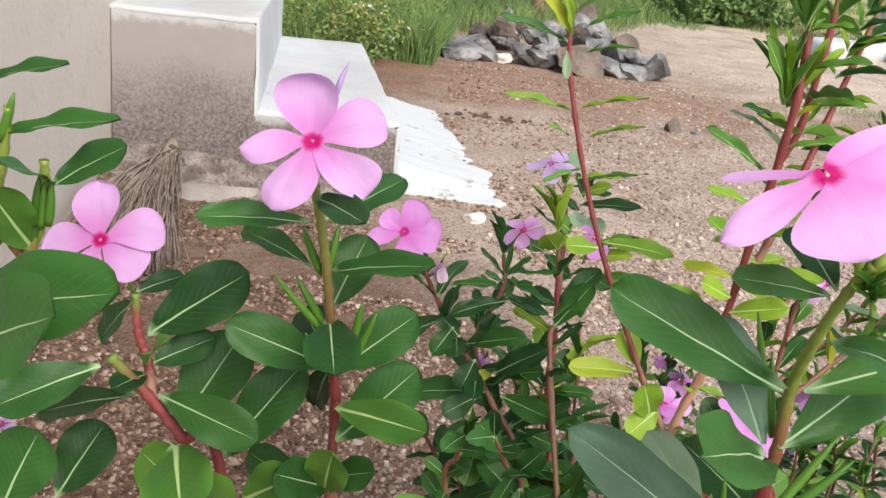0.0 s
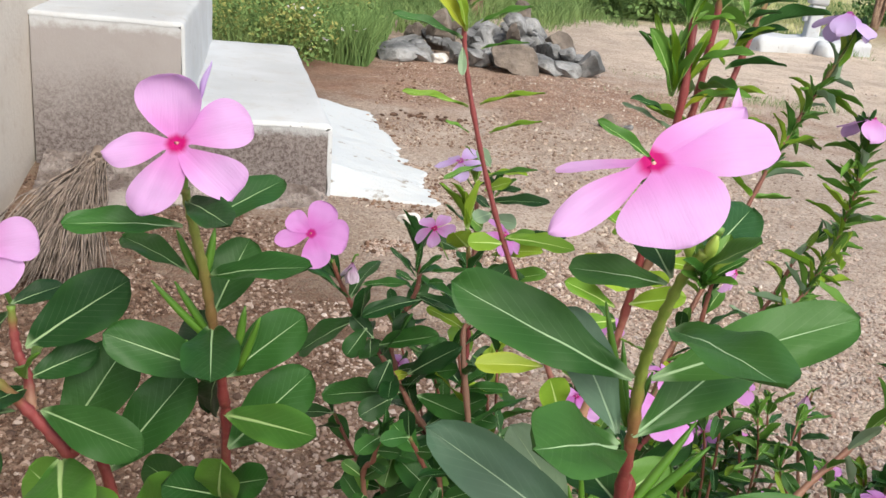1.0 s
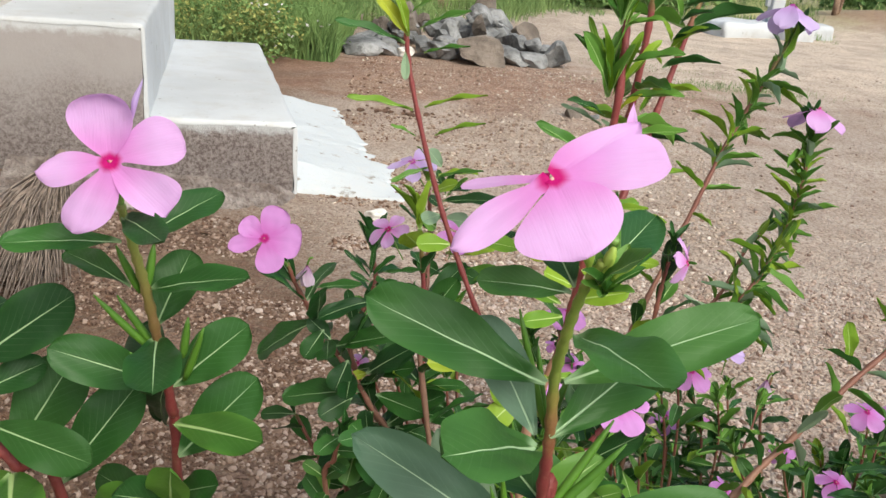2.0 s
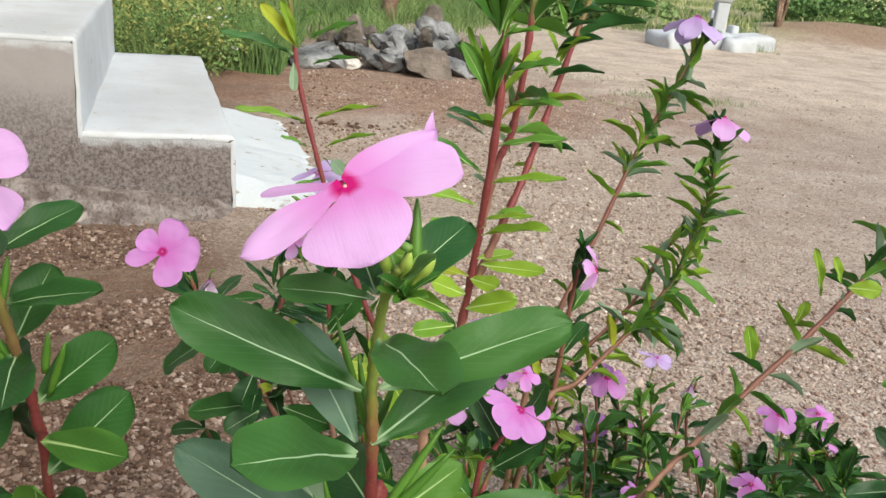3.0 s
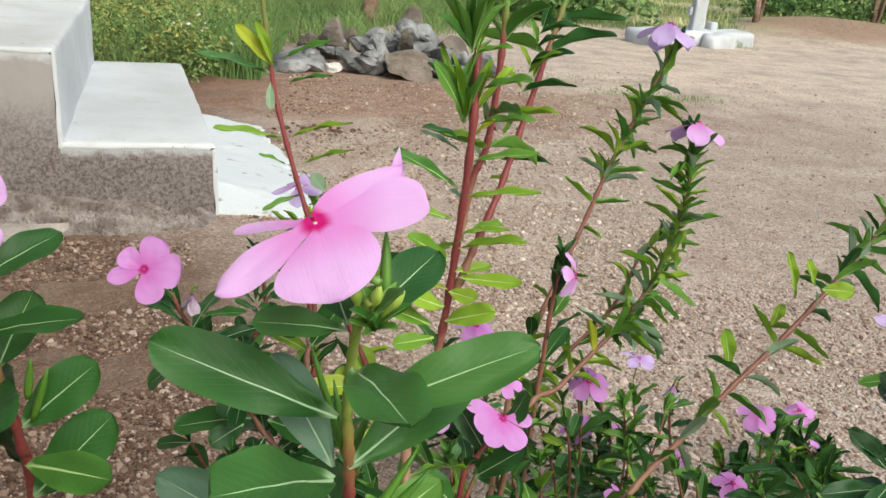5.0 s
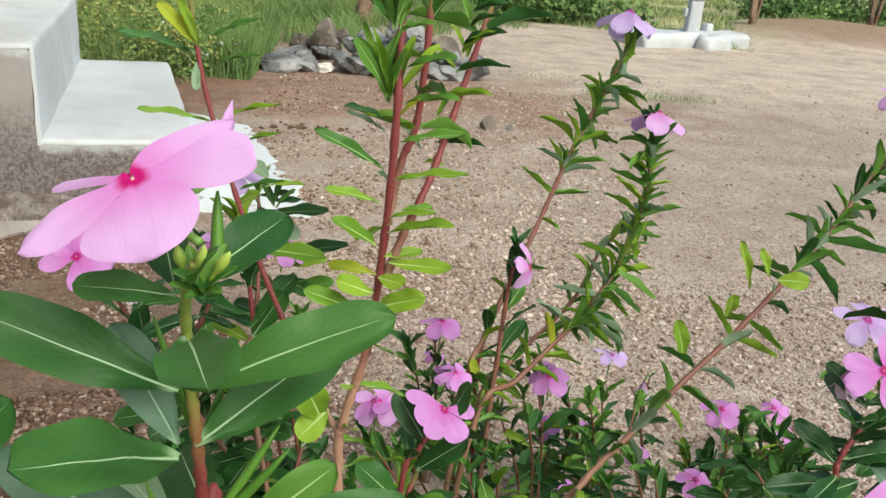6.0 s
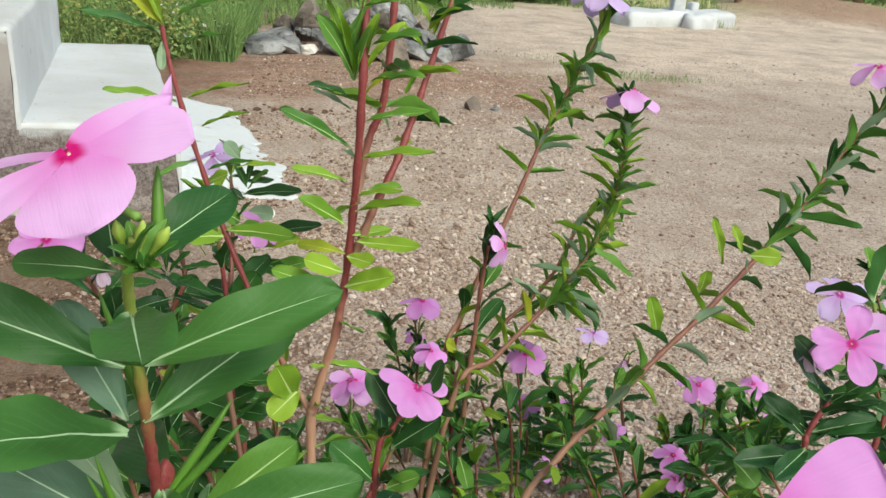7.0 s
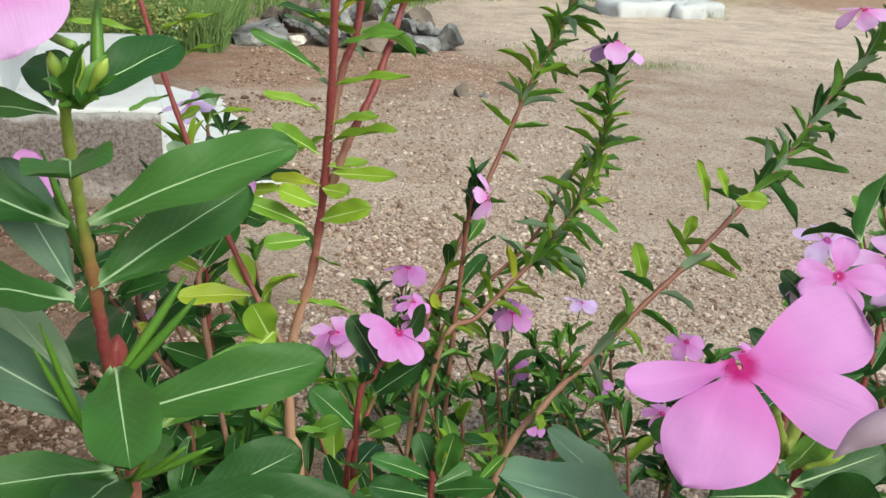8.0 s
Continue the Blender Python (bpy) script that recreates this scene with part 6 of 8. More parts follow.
leaf(bed, (0.0982, 0.4860, 0.4107), (0.1146, 0.4760, 0.4193), 0.0081, 0.6, tone=LEAF_MID)
leaf(bed, (0.0818, 0.4860, 0.4517), (0.0614, 0.4760, 0.4445), 0.0043, 0.4, tone=LEAF_MID)
leaf(bed, (0.0859, 0.4860, 0.4459), (0.1109, 0.4760, 0.4550), 0.0042, 0.4, tone=LEAF_MID)
tuft_of(bed, line[-1], line[-1] - line[-3], 10, 0.0320, 12)
leaf(bed, (0.0976, 0.4680, 0.4179), (0.1347, 0.4600, 0.4186), 0.0120, 0.5, tone=LEAF_FRESH)
leaf(bed, (0.0966, 0.4680, 0.4145), (0.0779, 0.4600, 0.4161), 0.0121, 0.6, tone=LEAF_FRESH)
leaf(bed, (0.1272, 0.4500, 0.3570), (0.1160, 0.4600, 0.3724), 0.0138, 0.8, tone=LEAF_FRESH)
leaf(bed, (0.1264, 0.4500, 0.3533), (0.0890, 0.4400, 0.3556), 0.0127, 0.6, tone=LEAF_YELLOW)
leaf(bed, (0.1370, 0.4400, 0.3329), (0.1282, 0.4300, 0.3577), 0.0179, 0.9, tone=LEAF_FRESH)
leaf(bed, (0.1404, 0.4400, 0.3388), (0.1253, 0.4300, 0.3263), 0.0151, 0.9, tone=LEAF_FRESH)
line = stem(bed, [(0.1601, 0.4350, -0.0120), (0.1478, 0.4320, 0.2889), (0.1488, 0.4330, 0.3350), (0.1591, 0.4340, 0.3788), (0.1651, 0.4360, 0.4412), (0.1672, 0.4280, 0.5127), (0.1670, 0.4400, 0.5514), (0.1658, 0.4550, 0.5809)], 0.0026, 0.0015, STEM_TALL)
leafy(bed, line, 0.40, 0.66, 7, 0.0400, 13, ratio=0.32, rise=12, tone=LEAF_FRESH, second=LEAF_MID, shape="oval", small=0.9, turn0=0.5)
tuft_of(bed, (0.1630, 0.4330, 0.5090), (0.02, 0, 1), 9, 0.0400, 15, tone=LEAF_MID, spread=0.55, ratio=0.15)
tuft_of(bed, (0.1640, 0.4330, 0.5430), (0.02, 0, 1), 9, 0.0420, 18, tone=LEAF_MID, spread=0.6, ratio=0.15)
leaf(bed, (0.1630, 0.4330, 0.5100), (0.1450, 0.4210, 0.5400), 0.0076, 0.75, tone=LEAF_MID, shape="oval", variant=1)
leaf(bed, (0.1630, 0.4330, 0.5100), (0.1490, 0.4370, 0.5450), 0.0038, 0.60, tone=LEAF_FRESH, shape="oval", variant=0)
leaf(bed, (0.1630, 0.4330, 0.5100), (0.1540, 0.4230, 0.5440), 0.0038, 0.70, tone=LEAF_FRESH, shape="oval", variant=2)
leaf(bed, (0.1650, 0.4330, 0.5100), (0.1730, 0.4250, 0.5420), 0.0044, 0.60, tone=LEAF_FRESH, shape="oval", variant=2)
leaf(bed, (0.1670, 0.4330, 0.5120), (0.1860, 0.4410, 0.5370), 0.0041, 0.50, tone=LEAF_FRESH, shape="oval", variant=2)
leaf(bed, (0.1670, 0.4330, 0.5010), (0.1780, 0.4270, 0.5130), 0.0035, 0.50, tone=LEAF_YELLOW, shape="oval", variant=0)
leaf(bed, (0.1630, 0.4330, 0.5000), (0.1420, 0.4210, 0.5080), 0.0041, 0.45, tone=LEAF_DEEP, shape="oval", variant=1)
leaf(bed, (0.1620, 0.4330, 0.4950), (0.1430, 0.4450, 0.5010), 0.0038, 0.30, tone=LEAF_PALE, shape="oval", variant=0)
leaf(bed, (0.1620, 0.4330, 0.4760), (0.1290, 0.4230, 0.4960), 0.0069, 0.65, tone=LEAF_MID, shape="oval", variant=0)
leaf(bed, (0.1700, 0.4330, 0.4900), (0.2000, 0.4190, 0.4990), 0.0063, 0.55, tone=LEAF_MID, shape="oval", variant=0)
leaf(bed, (0.1680, 0.4330, 0.4710), (0.2030, 0.4210, 0.4790), 0.0057, 0.50, tone=LEAF_FRESH, shape="oval", variant=0)
leaf(bed, (0.1610, 0.4330, 0.4590), (0.1350, 0.4210, 0.4680), 0.0063, 0.55, tone=LEAF_FRESH, shape="oval", variant=0)
leaf(bed, (0.1710, 0.4330, 0.4550), (0.1890, 0.4430, 0.4550), 0.0044, 0.50, tone=LEAF_FRESH, shape="oval", variant=2)
leaf(bed, (0.1670, 0.4330, 0.4520), (0.1890, 0.4210, 0.4590), 0.0047, 0.50, tone=LEAF_FRESH, shape="oval", variant=0)
leaf(bed, (0.1610, 0.4330, 0.4370), (0.1390, 0.4230, 0.4530), 0.0088, 0.70, tone=LEAF_FRESH, shape="oval", variant=2)
leaf(bed, (0.1660, 0.4330, 0.4440), (0.1980, 0.4190, 0.4540), 0.0057, 0.50, tone=LEAF_FRESH, shape="oval", variant=2)
leaf(bed, (0.1650, 0.4330, 0.4310), (0.1850, 0.4430, 0.4320), 0.0066, 0.60, tone=LEAF_FRESH, shape="oval", variant=3)
leaf(bed, (0.1670, 0.4330, 0.4280), (0.1990, 0.4210, 0.4310), 0.0085, 0.75, tone=LEAF_FRESH, shape="oval", variant=3)
leaf(bed, (0.1620, 0.4330, 0.4210), (0.1370, 0.4450, 0.4210), 0.0076, 0.60, tone=LEAF_YELLOW, shape="oval", variant=0)
leaf(bed, (0.1630, 0.4330, 0.4200), (0.1760, 0.4190, 0.4220), 0.0095, 0.85, tone=LEAF_FRESH, shape="oval", variant=3)
leaf(bed, (0.1550, 0.4330, 0.4000), (0.1260, 0.4210, 0.4160), 0.0095, 0.80, tone=LEAF_FRESH, shape="oval", variant=0)
leaf(bed, (0.1620, 0.4330, 0.4030), (0.1870, 0.4230, 0.4140), 0.0120, 0.85, tone=LEAF_FRESH, shape="oval", variant=2)
leaf(bed, (0.1610, 0.4330, 0.4110), (0.1420, 0.4190, 0.4230), 0.0107, 0.80, tone=LEAF_FRESH, shape="oval", variant=3)
leaf(bed, (0.1570, 0.4330, 0.3930), (0.1350, 0.4210, 0.3940), 0.0095, 0.80, tone=LEAF_FRESH, shape="oval", variant=3)
leaf(bed, (0.1640, 0.4330, 0.5440), (0.1460, 0.4210, 0.5610), 0.0063, 0.65, tone=LEAF_MID, shape="oval", variant=2)
leaf(bed, (0.1640, 0.4330, 0.5460), (0.1530, 0.4370, 0.5600), 0.0044, 0.60, tone=LEAF_FRESH, shape="oval", variant=2)
leaf(bed, (0.1660, 0.4330, 0.5430), (0.1710, 0.4390, 0.5600), 0.0041, 0.60, tone=LEAF_FRESH, shape="oval", variant=2)
leaf(bed, (0.1660, 0.4330, 0.5430), (0.1820, 0.4230, 0.5480), 0.0041, 0.40, tone=LEAF_MID, shape="oval", variant=2)
leaf(bed, (0.1700, 0.4330, 0.5260), (0.1930, 0.4210, 0.5340), 0.0057, 0.50, tone=LEAF_MID, shape="oval", variant=2)
leaf(bed, (0.1700, 0.4330, 0.5090), (0.1960, 0.4210, 0.5150), 0.0047, 0.45, tone=LEAF_MID, shape="oval", variant=2)
leaf(bed, (0.1670, 0.4330, 0.4480), (0.1500, 0.4470, 0.4350), 0.0057, 0.50, tone=LEAF_FRESH, shape="oval", variant=3)
leaf(bed, (0.1660, 0.4330, 0.4700), (0.1590, 0.4450, 0.4720), 0.0038, 0.40, tone=LEAF_PALE, shape="oval", variant=2)
leaf(bed, (0.1640, 0.4330, 0.5560), (0.1730, 0.4230, 0.5730), 0.0057, 0.60, tone=LEAF_MID, shape="oval", variant=2)
tuft_of(bed, line[-1], line[-1] - line[-3], 8, 0.0350, 16)
line = stem(bed, [(0.1662, 0.4360, 0.4472), (0.1712, 0.4450, 0.4773), (0.1777, 0.4480, 0.4970), (0.1806, 0.4500, 0.5409), (0.1809, 0.4520, 0.5669)], 0.0020, 0.0016, STEM_RED)
leafy(bed, line, 0.4, 0.97, 5, 0.034, 17, ratio=0.2, rise=22, tone=LEAF_MID, second=LEAF_FRESH, small=1.0)
line = stem(bed, [(0.1662, 0.4360, 0.4167), (0.1742, 0.4400, 0.4403), (0.1871, 0.4600, 0.4653), (0.1976, 0.4750, 0.4956), (0.2108, 0.4900, 0.5384), (0.2204, 0.5000, 0.5699)], 0.0022, 0.0014, STEM_RED)
leaf(bed, (0.2000, 0.4800, 0.5280), (0.2150, 0.4700, 0.5420), 0.0035, 0.50, tone=LEAF_FRESH, shape="lance", variant=2)
leaf(bed, (0.2000, 0.4800, 0.5320), (0.2210, 0.4680, 0.5420), 0.0052, 0.50, tone=LEAF_DEEP, shape="lance", variant=2)
leaf(bed, (0.1980, 0.4800, 0.5180), (0.2250, 0.4700, 0.5240), 0.0024, 0.30, tone=LEAF_DEEP, shape="lance", variant=0)
leaf(bed, (0.1920, 0.4800, 0.5040), (0.2170, 0.4680, 0.5100), 0.0035, 0.40, tone=LEAF_FRESH, shape="lance", variant=2)
leaf(bed, (0.2030, 0.4800, 0.5410), (0.2170, 0.4700, 0.5490), 0.0042, 0.50, tone=LEAF_DEEP, shape="lance", variant=1)
leaf(bed, (0.2040, 0.4800, 0.5490), (0.2230, 0.4700, 0.5550), 0.0042, 0.40, tone=LEAF_DEEP, shape="lance", variant=0)
leaf(bed, (0.1970, 0.4800, 0.5200), (0.1860, 0.4800, 0.5310), 0.0035, 0.60, tone=LEAF_FRESH, shape="lance", variant=3)
leaf(bed, (0.1940, 0.4800, 0.5000), (0.1870, 0.4900, 0.5100), 0.0038, 0.50, tone=LEAF_PALE, shape="lance", variant=1)
leaf(bed, (0.1900, 0.4800, 0.4940), (0.1960, 0.4800, 0.5070), 0.0031, 0.50, tone=LEAF_FRESH, shape="lance", variant=3)
leaf(bed, (0.1820, 0.4800, 0.4760), (0.1720, 0.4900, 0.4860), 0.0035, 0.50, tone=LEAF_PALE, shape="lance", variant=0)
leaf(bed, (0.1850, 0.4800, 0.4690), (0.1950, 0.4700, 0.4700), 0.0038, 0.50, tone=LEAF_FRESH, shape="lance", variant=0)
leaf(bed, (0.2030, 0.4800, 0.5260), (0.2070, 0.4800, 0.5410), 0.0031, 0.50, tone=LEAF_FRESH, shape="lance", variant=0)
leaf(bed, (0.2000, 0.4800, 0.5320), (0.1930, 0.4800, 0.5430), 0.0035, 0.50, tone=LEAF_FRESH, shape="lance", variant=2)
leaf(bed, (0.1900, 0.4800, 0.4800), (0.2160, 0.4700, 0.4820), 0.0021, 0.30, tone=LEAF_DEEP, shape="lance", variant=2)
leaf(bed, (0.2050, 0.4800, 0.5520), (0.2080, 0.4800, 0.5660), 0.0049, 0.50, tone=LEAF_DEEP, shape="lance", variant=3)
leaf(bed, (0.2030, 0.4800, 0.5440), (0.1980, 0.4800, 0.5570), 0.0042, 0.50, tone=LEAF_MID, shape="lance", variant=3)
leafy(bed, line, 0.80, 0.98, 4, 0.034, 19, ratio=0.2, rise=22, tone=LEAF_DEEP, second=LEAF_MID, small=1.0, turn0=0.3)
tuft_of(bed, line[-1], line[-1] - line[-3], 8, 0.0300, 20, tone=LEAF_DEEP)
flower(bed, (0.0698, 0.6000, 0.4226), (-0.2, -0.3, 0.9), 0.0322, material=PETAL_DIM, spin=15, root=(0.0826, 0.6000, 0.4025))
line = stem(bed, [(0.1601, 0.4350, -0.0120), (0.0901, 0.5200, 0.2931), (0.0873, 0.5500, 0.3349), (0.0852, 0.5850, 0.3855), (0.0817, 0.6000, 0.4084)], 0.0020, 0.0012, STEM_BROWN)
leafy(bed, line, 0.5, 1, 8, 0.0400, 21, ratio=0.33, rise=25, tone=LEAF_DEEP, shape="oval", small=0.8)
leaf(bed, (0.0920, 0.5850, 0.4010), (0.1310, 0.5750, 0.4080), 0.0098, 0.60, tone=LEAF_DARK, shape="oval", variant=0)
leaf(bed, (0.0870, 0.5850, 0.4190), (0.1140, 0.5750, 0.4250), 0.0058, 0.50, tone=LEAF_FRESH, shape="oval", variant=1)
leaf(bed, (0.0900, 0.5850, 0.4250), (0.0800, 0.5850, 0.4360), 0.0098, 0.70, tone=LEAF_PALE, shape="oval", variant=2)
leaf(bed, (0.0930, 0.5850, 0.4100), (0.1120, 0.5850, 0.4120), 0.0058, 0.50, tone=LEAF_DARK, shape="oval", variant=3)
leaf(bed, (0.0980, 0.5850, 0.3720), (0.1450, 0.5730, 0.3860), 0.0098, 0.60, tone=LEAF_DARK, shape="oval", variant=0)
leaf(bed, (0.0980, 0.5850, 0.3640), (0.1310, 0.5730, 0.3750), 0.0107, 0.70, tone=LEAF_FRESH, shape="oval", variant=1)
leaf(bed, (0.0900, 0.5850, 0.3820), (0.0800, 0.5750, 0.3920), 0.0133, 0.80, tone=LEAF_MID, shape="oval", variant=2)
leaf(bed, (0.0940, 0.5850, 0.4080), (0.0980, 0.5850, 0.4250), 0.0044, 0.50, tone=LEAF_DEEP, shape="oval", variant=3)
leaf(bed, (0.0940, 0.5850, 0.4060), (0.0870, 0.5850, 0.4230), 0.0053, 0.60, tone=LEAF_DARK, shape="oval", variant=0)
leaf(bed, (0.0950, 0.5850, 0.4050), (0.1080, 0.5850, 0.4190), 0.0044, 0.50, tone=LEAF_MID, shape="oval", variant=1)
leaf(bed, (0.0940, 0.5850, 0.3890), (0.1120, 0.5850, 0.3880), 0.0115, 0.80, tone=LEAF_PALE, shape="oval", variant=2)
leaf(bed, (0.0930, 0.5850, 0.3970), (0.0830, 0.5850, 0.4040), 0.0071, 0.60, tone=LEAF_DARK, shape="oval", variant=3)
leaf(bed, (0.1020, 0.5850, 0.3540), (0.1220, 0.5750, 0.3500), 0.0124, 0.80, tone=LEAF_DARK, shape="oval", variant=0)
leaf(bed, (0.0960, 0.5850, 0.3490), (0.0770, 0.5750, 0.3610), 0.0115, 0.80, tone=LEAF_DEEP, shape="oval", variant=1)
leaf(bed, (0.1020, 0.5850, 0.3450), (0.1360, 0.5750, 0.3590), 0.0107, 0.80, tone=LEAF_MID, shape="oval", variant=2)
leaf(bed, (0.0900, 0.5850, 0.3280), (0.0690, 0.5750, 0.3400), 0.0124, 0.80, tone=LEAF_DARK, shape="oval", variant=3)
leaf(bed, (0.0750, 0.5850, 0.3650), (0.0560, 0.5850, 0.3720), 0.0107, 0.70, tone=LEAF_DARK, shape="oval", variant=0)
flower(bed, (0.1050, 0.5700, 0.3850), (0.3, -0.4, 0.85), 0.0300, spin=25, droop=20, material=PETAL_ROSE)
tuft_of(bed, line[-1], line[-1] - line[-3], 6, 0.0260, 22)

bed = plant(0.216, 0.600, "leggy periwinkle with mauve flowers on long leaning stems")
line = stem(bed, [(0.2159, 0.6000, -0.0120), (0.2377, 0.6300, 0.2448), (0.2544, 0.6600, 0.2851), (0.2916, 0.7000, 0.3598), (0.3145, 0.7200, 0.4133), (0.3339, 0.7350, 0.4515), (0.3608, 0.7420, 0.5125)], 0.0024, 0.0014, STEM_LEAN)
leafy(bed, line, 0.42, 0.80, 11, 0.034, 31, ratio=0.15, skip=0.45, rise=20, tone=LEAF_MID, second=(LEAF_FRESH, LEAF_FRESH, LEAF_PALE), small=1.0)
leafy(bed, line, 0.79, 0.99, 26, 0.0380, 32, ratio=0.13, rise=32, axil=LEAF_MID, tone=LEAF_MID, second=(LEAF_FRESH, LEAF_FRESH, LEAF_PALE), small=0.85, skip=0.05)
tuft_of(bed, line[-1], line[-1] - line[-3], 6, 0.0240, 33, tone=LEAF_DEEP)
flower(bed, (0.3576, 0.7450, 0.5376), (0.10, 0.15, 0.98), 0.0540, material=PETAL_DIM, droop=38, spin=20, root=(0.3610, 0.7420, 0.5111))
line = stem(bed, [(0.2159, 0.6000, -0.0120), (0.2465, 0.6200, 0.2258), (0.2830, 0.6450, 0.2563), (0.3437, 0.6800, 0.3108), (0.3709, 0.7000, 0.3546), (0.3835, 0.7120, 0.4007), (0.3819, 0.7150, 0.4428)], 0.0024, 0.0014, STEM_LEAN)
leafy(bed, line, 0.4, 0.68, 12, 0.0330, 34, ratio=0.22, skip=0.2, rise=20, tone=LEAF_FRESH, second=(LEAF_MID, LEAF_YELLOW, LEAF_MID), small=1.0)
leafy(bed, line, 0.66, 0.99, 54, 0.0370, 35, ratio=0.15, rise=28, axil=LEAF_MID, tone=LEAF_MID, second=(LEAF_FRESH, LEAF_FRESH, LEAF_PALE), small=0.9, skip=0.03)
tuft_of(bed, line[-1], line[-1] - line[-3], 8, 0.0260, 36, tone=LEAF_DEEP)
flower(bed, (0.3835, 0.7150, 0.4640), (0.1, 0.10, 1.0), 0.0520, droop=32, spin=40, material=PETAL, root=(0.3823, 0.7150, 0.4405))
line = stem(bed, [(0.2159, 0.6000, -0.0120), (0.2473, 0.6300, 0.2300), (0.2777, 0.6600, 0.2635), (0.3306, 0.7000, 0.3014), (0.3541, 0.7200, 0.3412), (0.3687, 0.7300, 0.3539)], 0.0020, 0.0012, STEM_BROWN)
leafy(bed, line, 0.5, 1, 16, 0.0320, 37, skip=0.1, ratio=0.22, rise=36, axil=LEAF_DEEP, tone=LEAF_MID, second=(LEAF_MID, LEAF_PALE, LEAF_FRESH), small=0.9)
tuft_of(bed, line[-1], line[-1] - line[-3], 6, 0.0240, 38, tone=LEAF_DEEP)

bed = plant(0.257, 0.640, "slender dark periwinkle with one drooping pink flower")
line = stem(bed, [(0.2567, 0.6400, -0.0120), (0.2586, 0.6300, 0.2071), (0.2620, 0.6350, 0.2752), (0.2653, 0.6400, 0.3305), (0.2678, 0.6400, 0.3584)], 0.0024, 0.0014, STEM_BROWN)
leafy(bed, line, 0.35, 0.98, 14, 0.0440, 41, ratio=0.32, rise=36, tone=LEAF_DEEP, second=(LEAF_MID, LEAF_DARK), shape="oval", small=0.8)
tuft_of(bed, line[-1], line[-1] - line[-3], 6, 0.0260, 42, tone=LEAF_DEEP)
flower(bed, (0.2787, 0.6300, 0.3559), (0.75, -0.35, 0.1), 0.0358, droop=20, spin=10, root=(0.2683, 0.6400, 0.3538))
line = stem(bed, [(0.2567, 0.6400, -0.0120), (0.2509, 0.6400, 0.2007), (0.2493, 0.6500, 0.2570), (0.2563, 0.6600, 0.2925)], 0.0020, 0.0012, STEM_RED)
leafy(bed, line, 0.35, 0.98, 12, 0.0420, 43, ratio=0.34, rise=36, tone=LEAF_DEEP, second=(LEAF_MID, LEAF_DARK), shape="oval")
leaf(bed, (0.2503, 0.6400, 0.2623), (0.2395, 0.6300, 0.2744), 0.0115, 0.7, tone=LEAF_YELLOW)

bed = plant(0.232, 0.450, "periwinkle with one long leaning brown stem and sparse leaves")
line = stem(bed, [(0.2324, 0.4500, -0.0120), (0.2712, 0.4750, 0.2130), (0.3047, 0.5000, 0.2590), (0.3364, 0.5200, 0.2819), (0.3777, 0.5450, 0.3126), (0.4188, 0.5650, 0.3457), (0.4836, 0.6000, 0.4039), (0.5147, 0.6200, 0.4400), (0.5417, 0.6300, 0.4708), (0.5672, 0.6400, 0.5139)], 0.0024, 0.0014, STEM_LEAN)
leafy(bed, line, 0.34, 0.76, 18, 0.0320, 51, ratio=0.19, skip=0.15, rise=20, tone=LEAF_MID, second=(LEAF_FRESH, LEAF_DEEP, LEAF_PALE), small=1.0)
leafy(bed, line, 0.72, 0.99, 32, 0.036, 52, ratio=0.19, rise=36, axil=LEAF_MID, tone=LEAF_MID, second=(LEAF_DEEP, LEAF_PALE, LEAF_MID), small=0.95, skip=0.05)
tuft_of(bed, line[-1], line[-1] - line[-3], 8, 0.0300, 53, tone=LEAF_DEEP)
leaf(bed, (0.3794, 0.5600, 0.3181), (0.3657, 0.5500, 0.3543), 0.0116, 0.9, tone=LEAF_FRESH, shape="oval")
leaf(bed, (0.4339, 0.5600, 0.3824), (0.4517, 0.5500, 0.3852), 0.0130, 0.9, tone=LEAF_FRESH, shape="oval")
leaf(bed, (0.4034, 0.5600, 0.3537), (0.4020, 0.5500, 0.3746), 0.0100, 0.9, tone=LEAF_FRESH, shape="oval")
leaf(bed, (0.4154, 0.5600, 0.3752), (0.3988, 0.5500, 0.4125), 0.0068, 0.9, tone=LEAF_FRESH, shape="oval")
leaf(bed, (0.4276, 0.5600, 0.3841), (0.4132, 0.5500, 0.4073), 0.0075, 0.9, tone=LEAF_FRESH, shape="oval")
flower(bed, (0.5279, 0.6200, 0.5066), (-0.3, -0.2, 0.95), 0.0397, spin=20, droop=20, root=(0.5350, 0.6200, 0.4870))

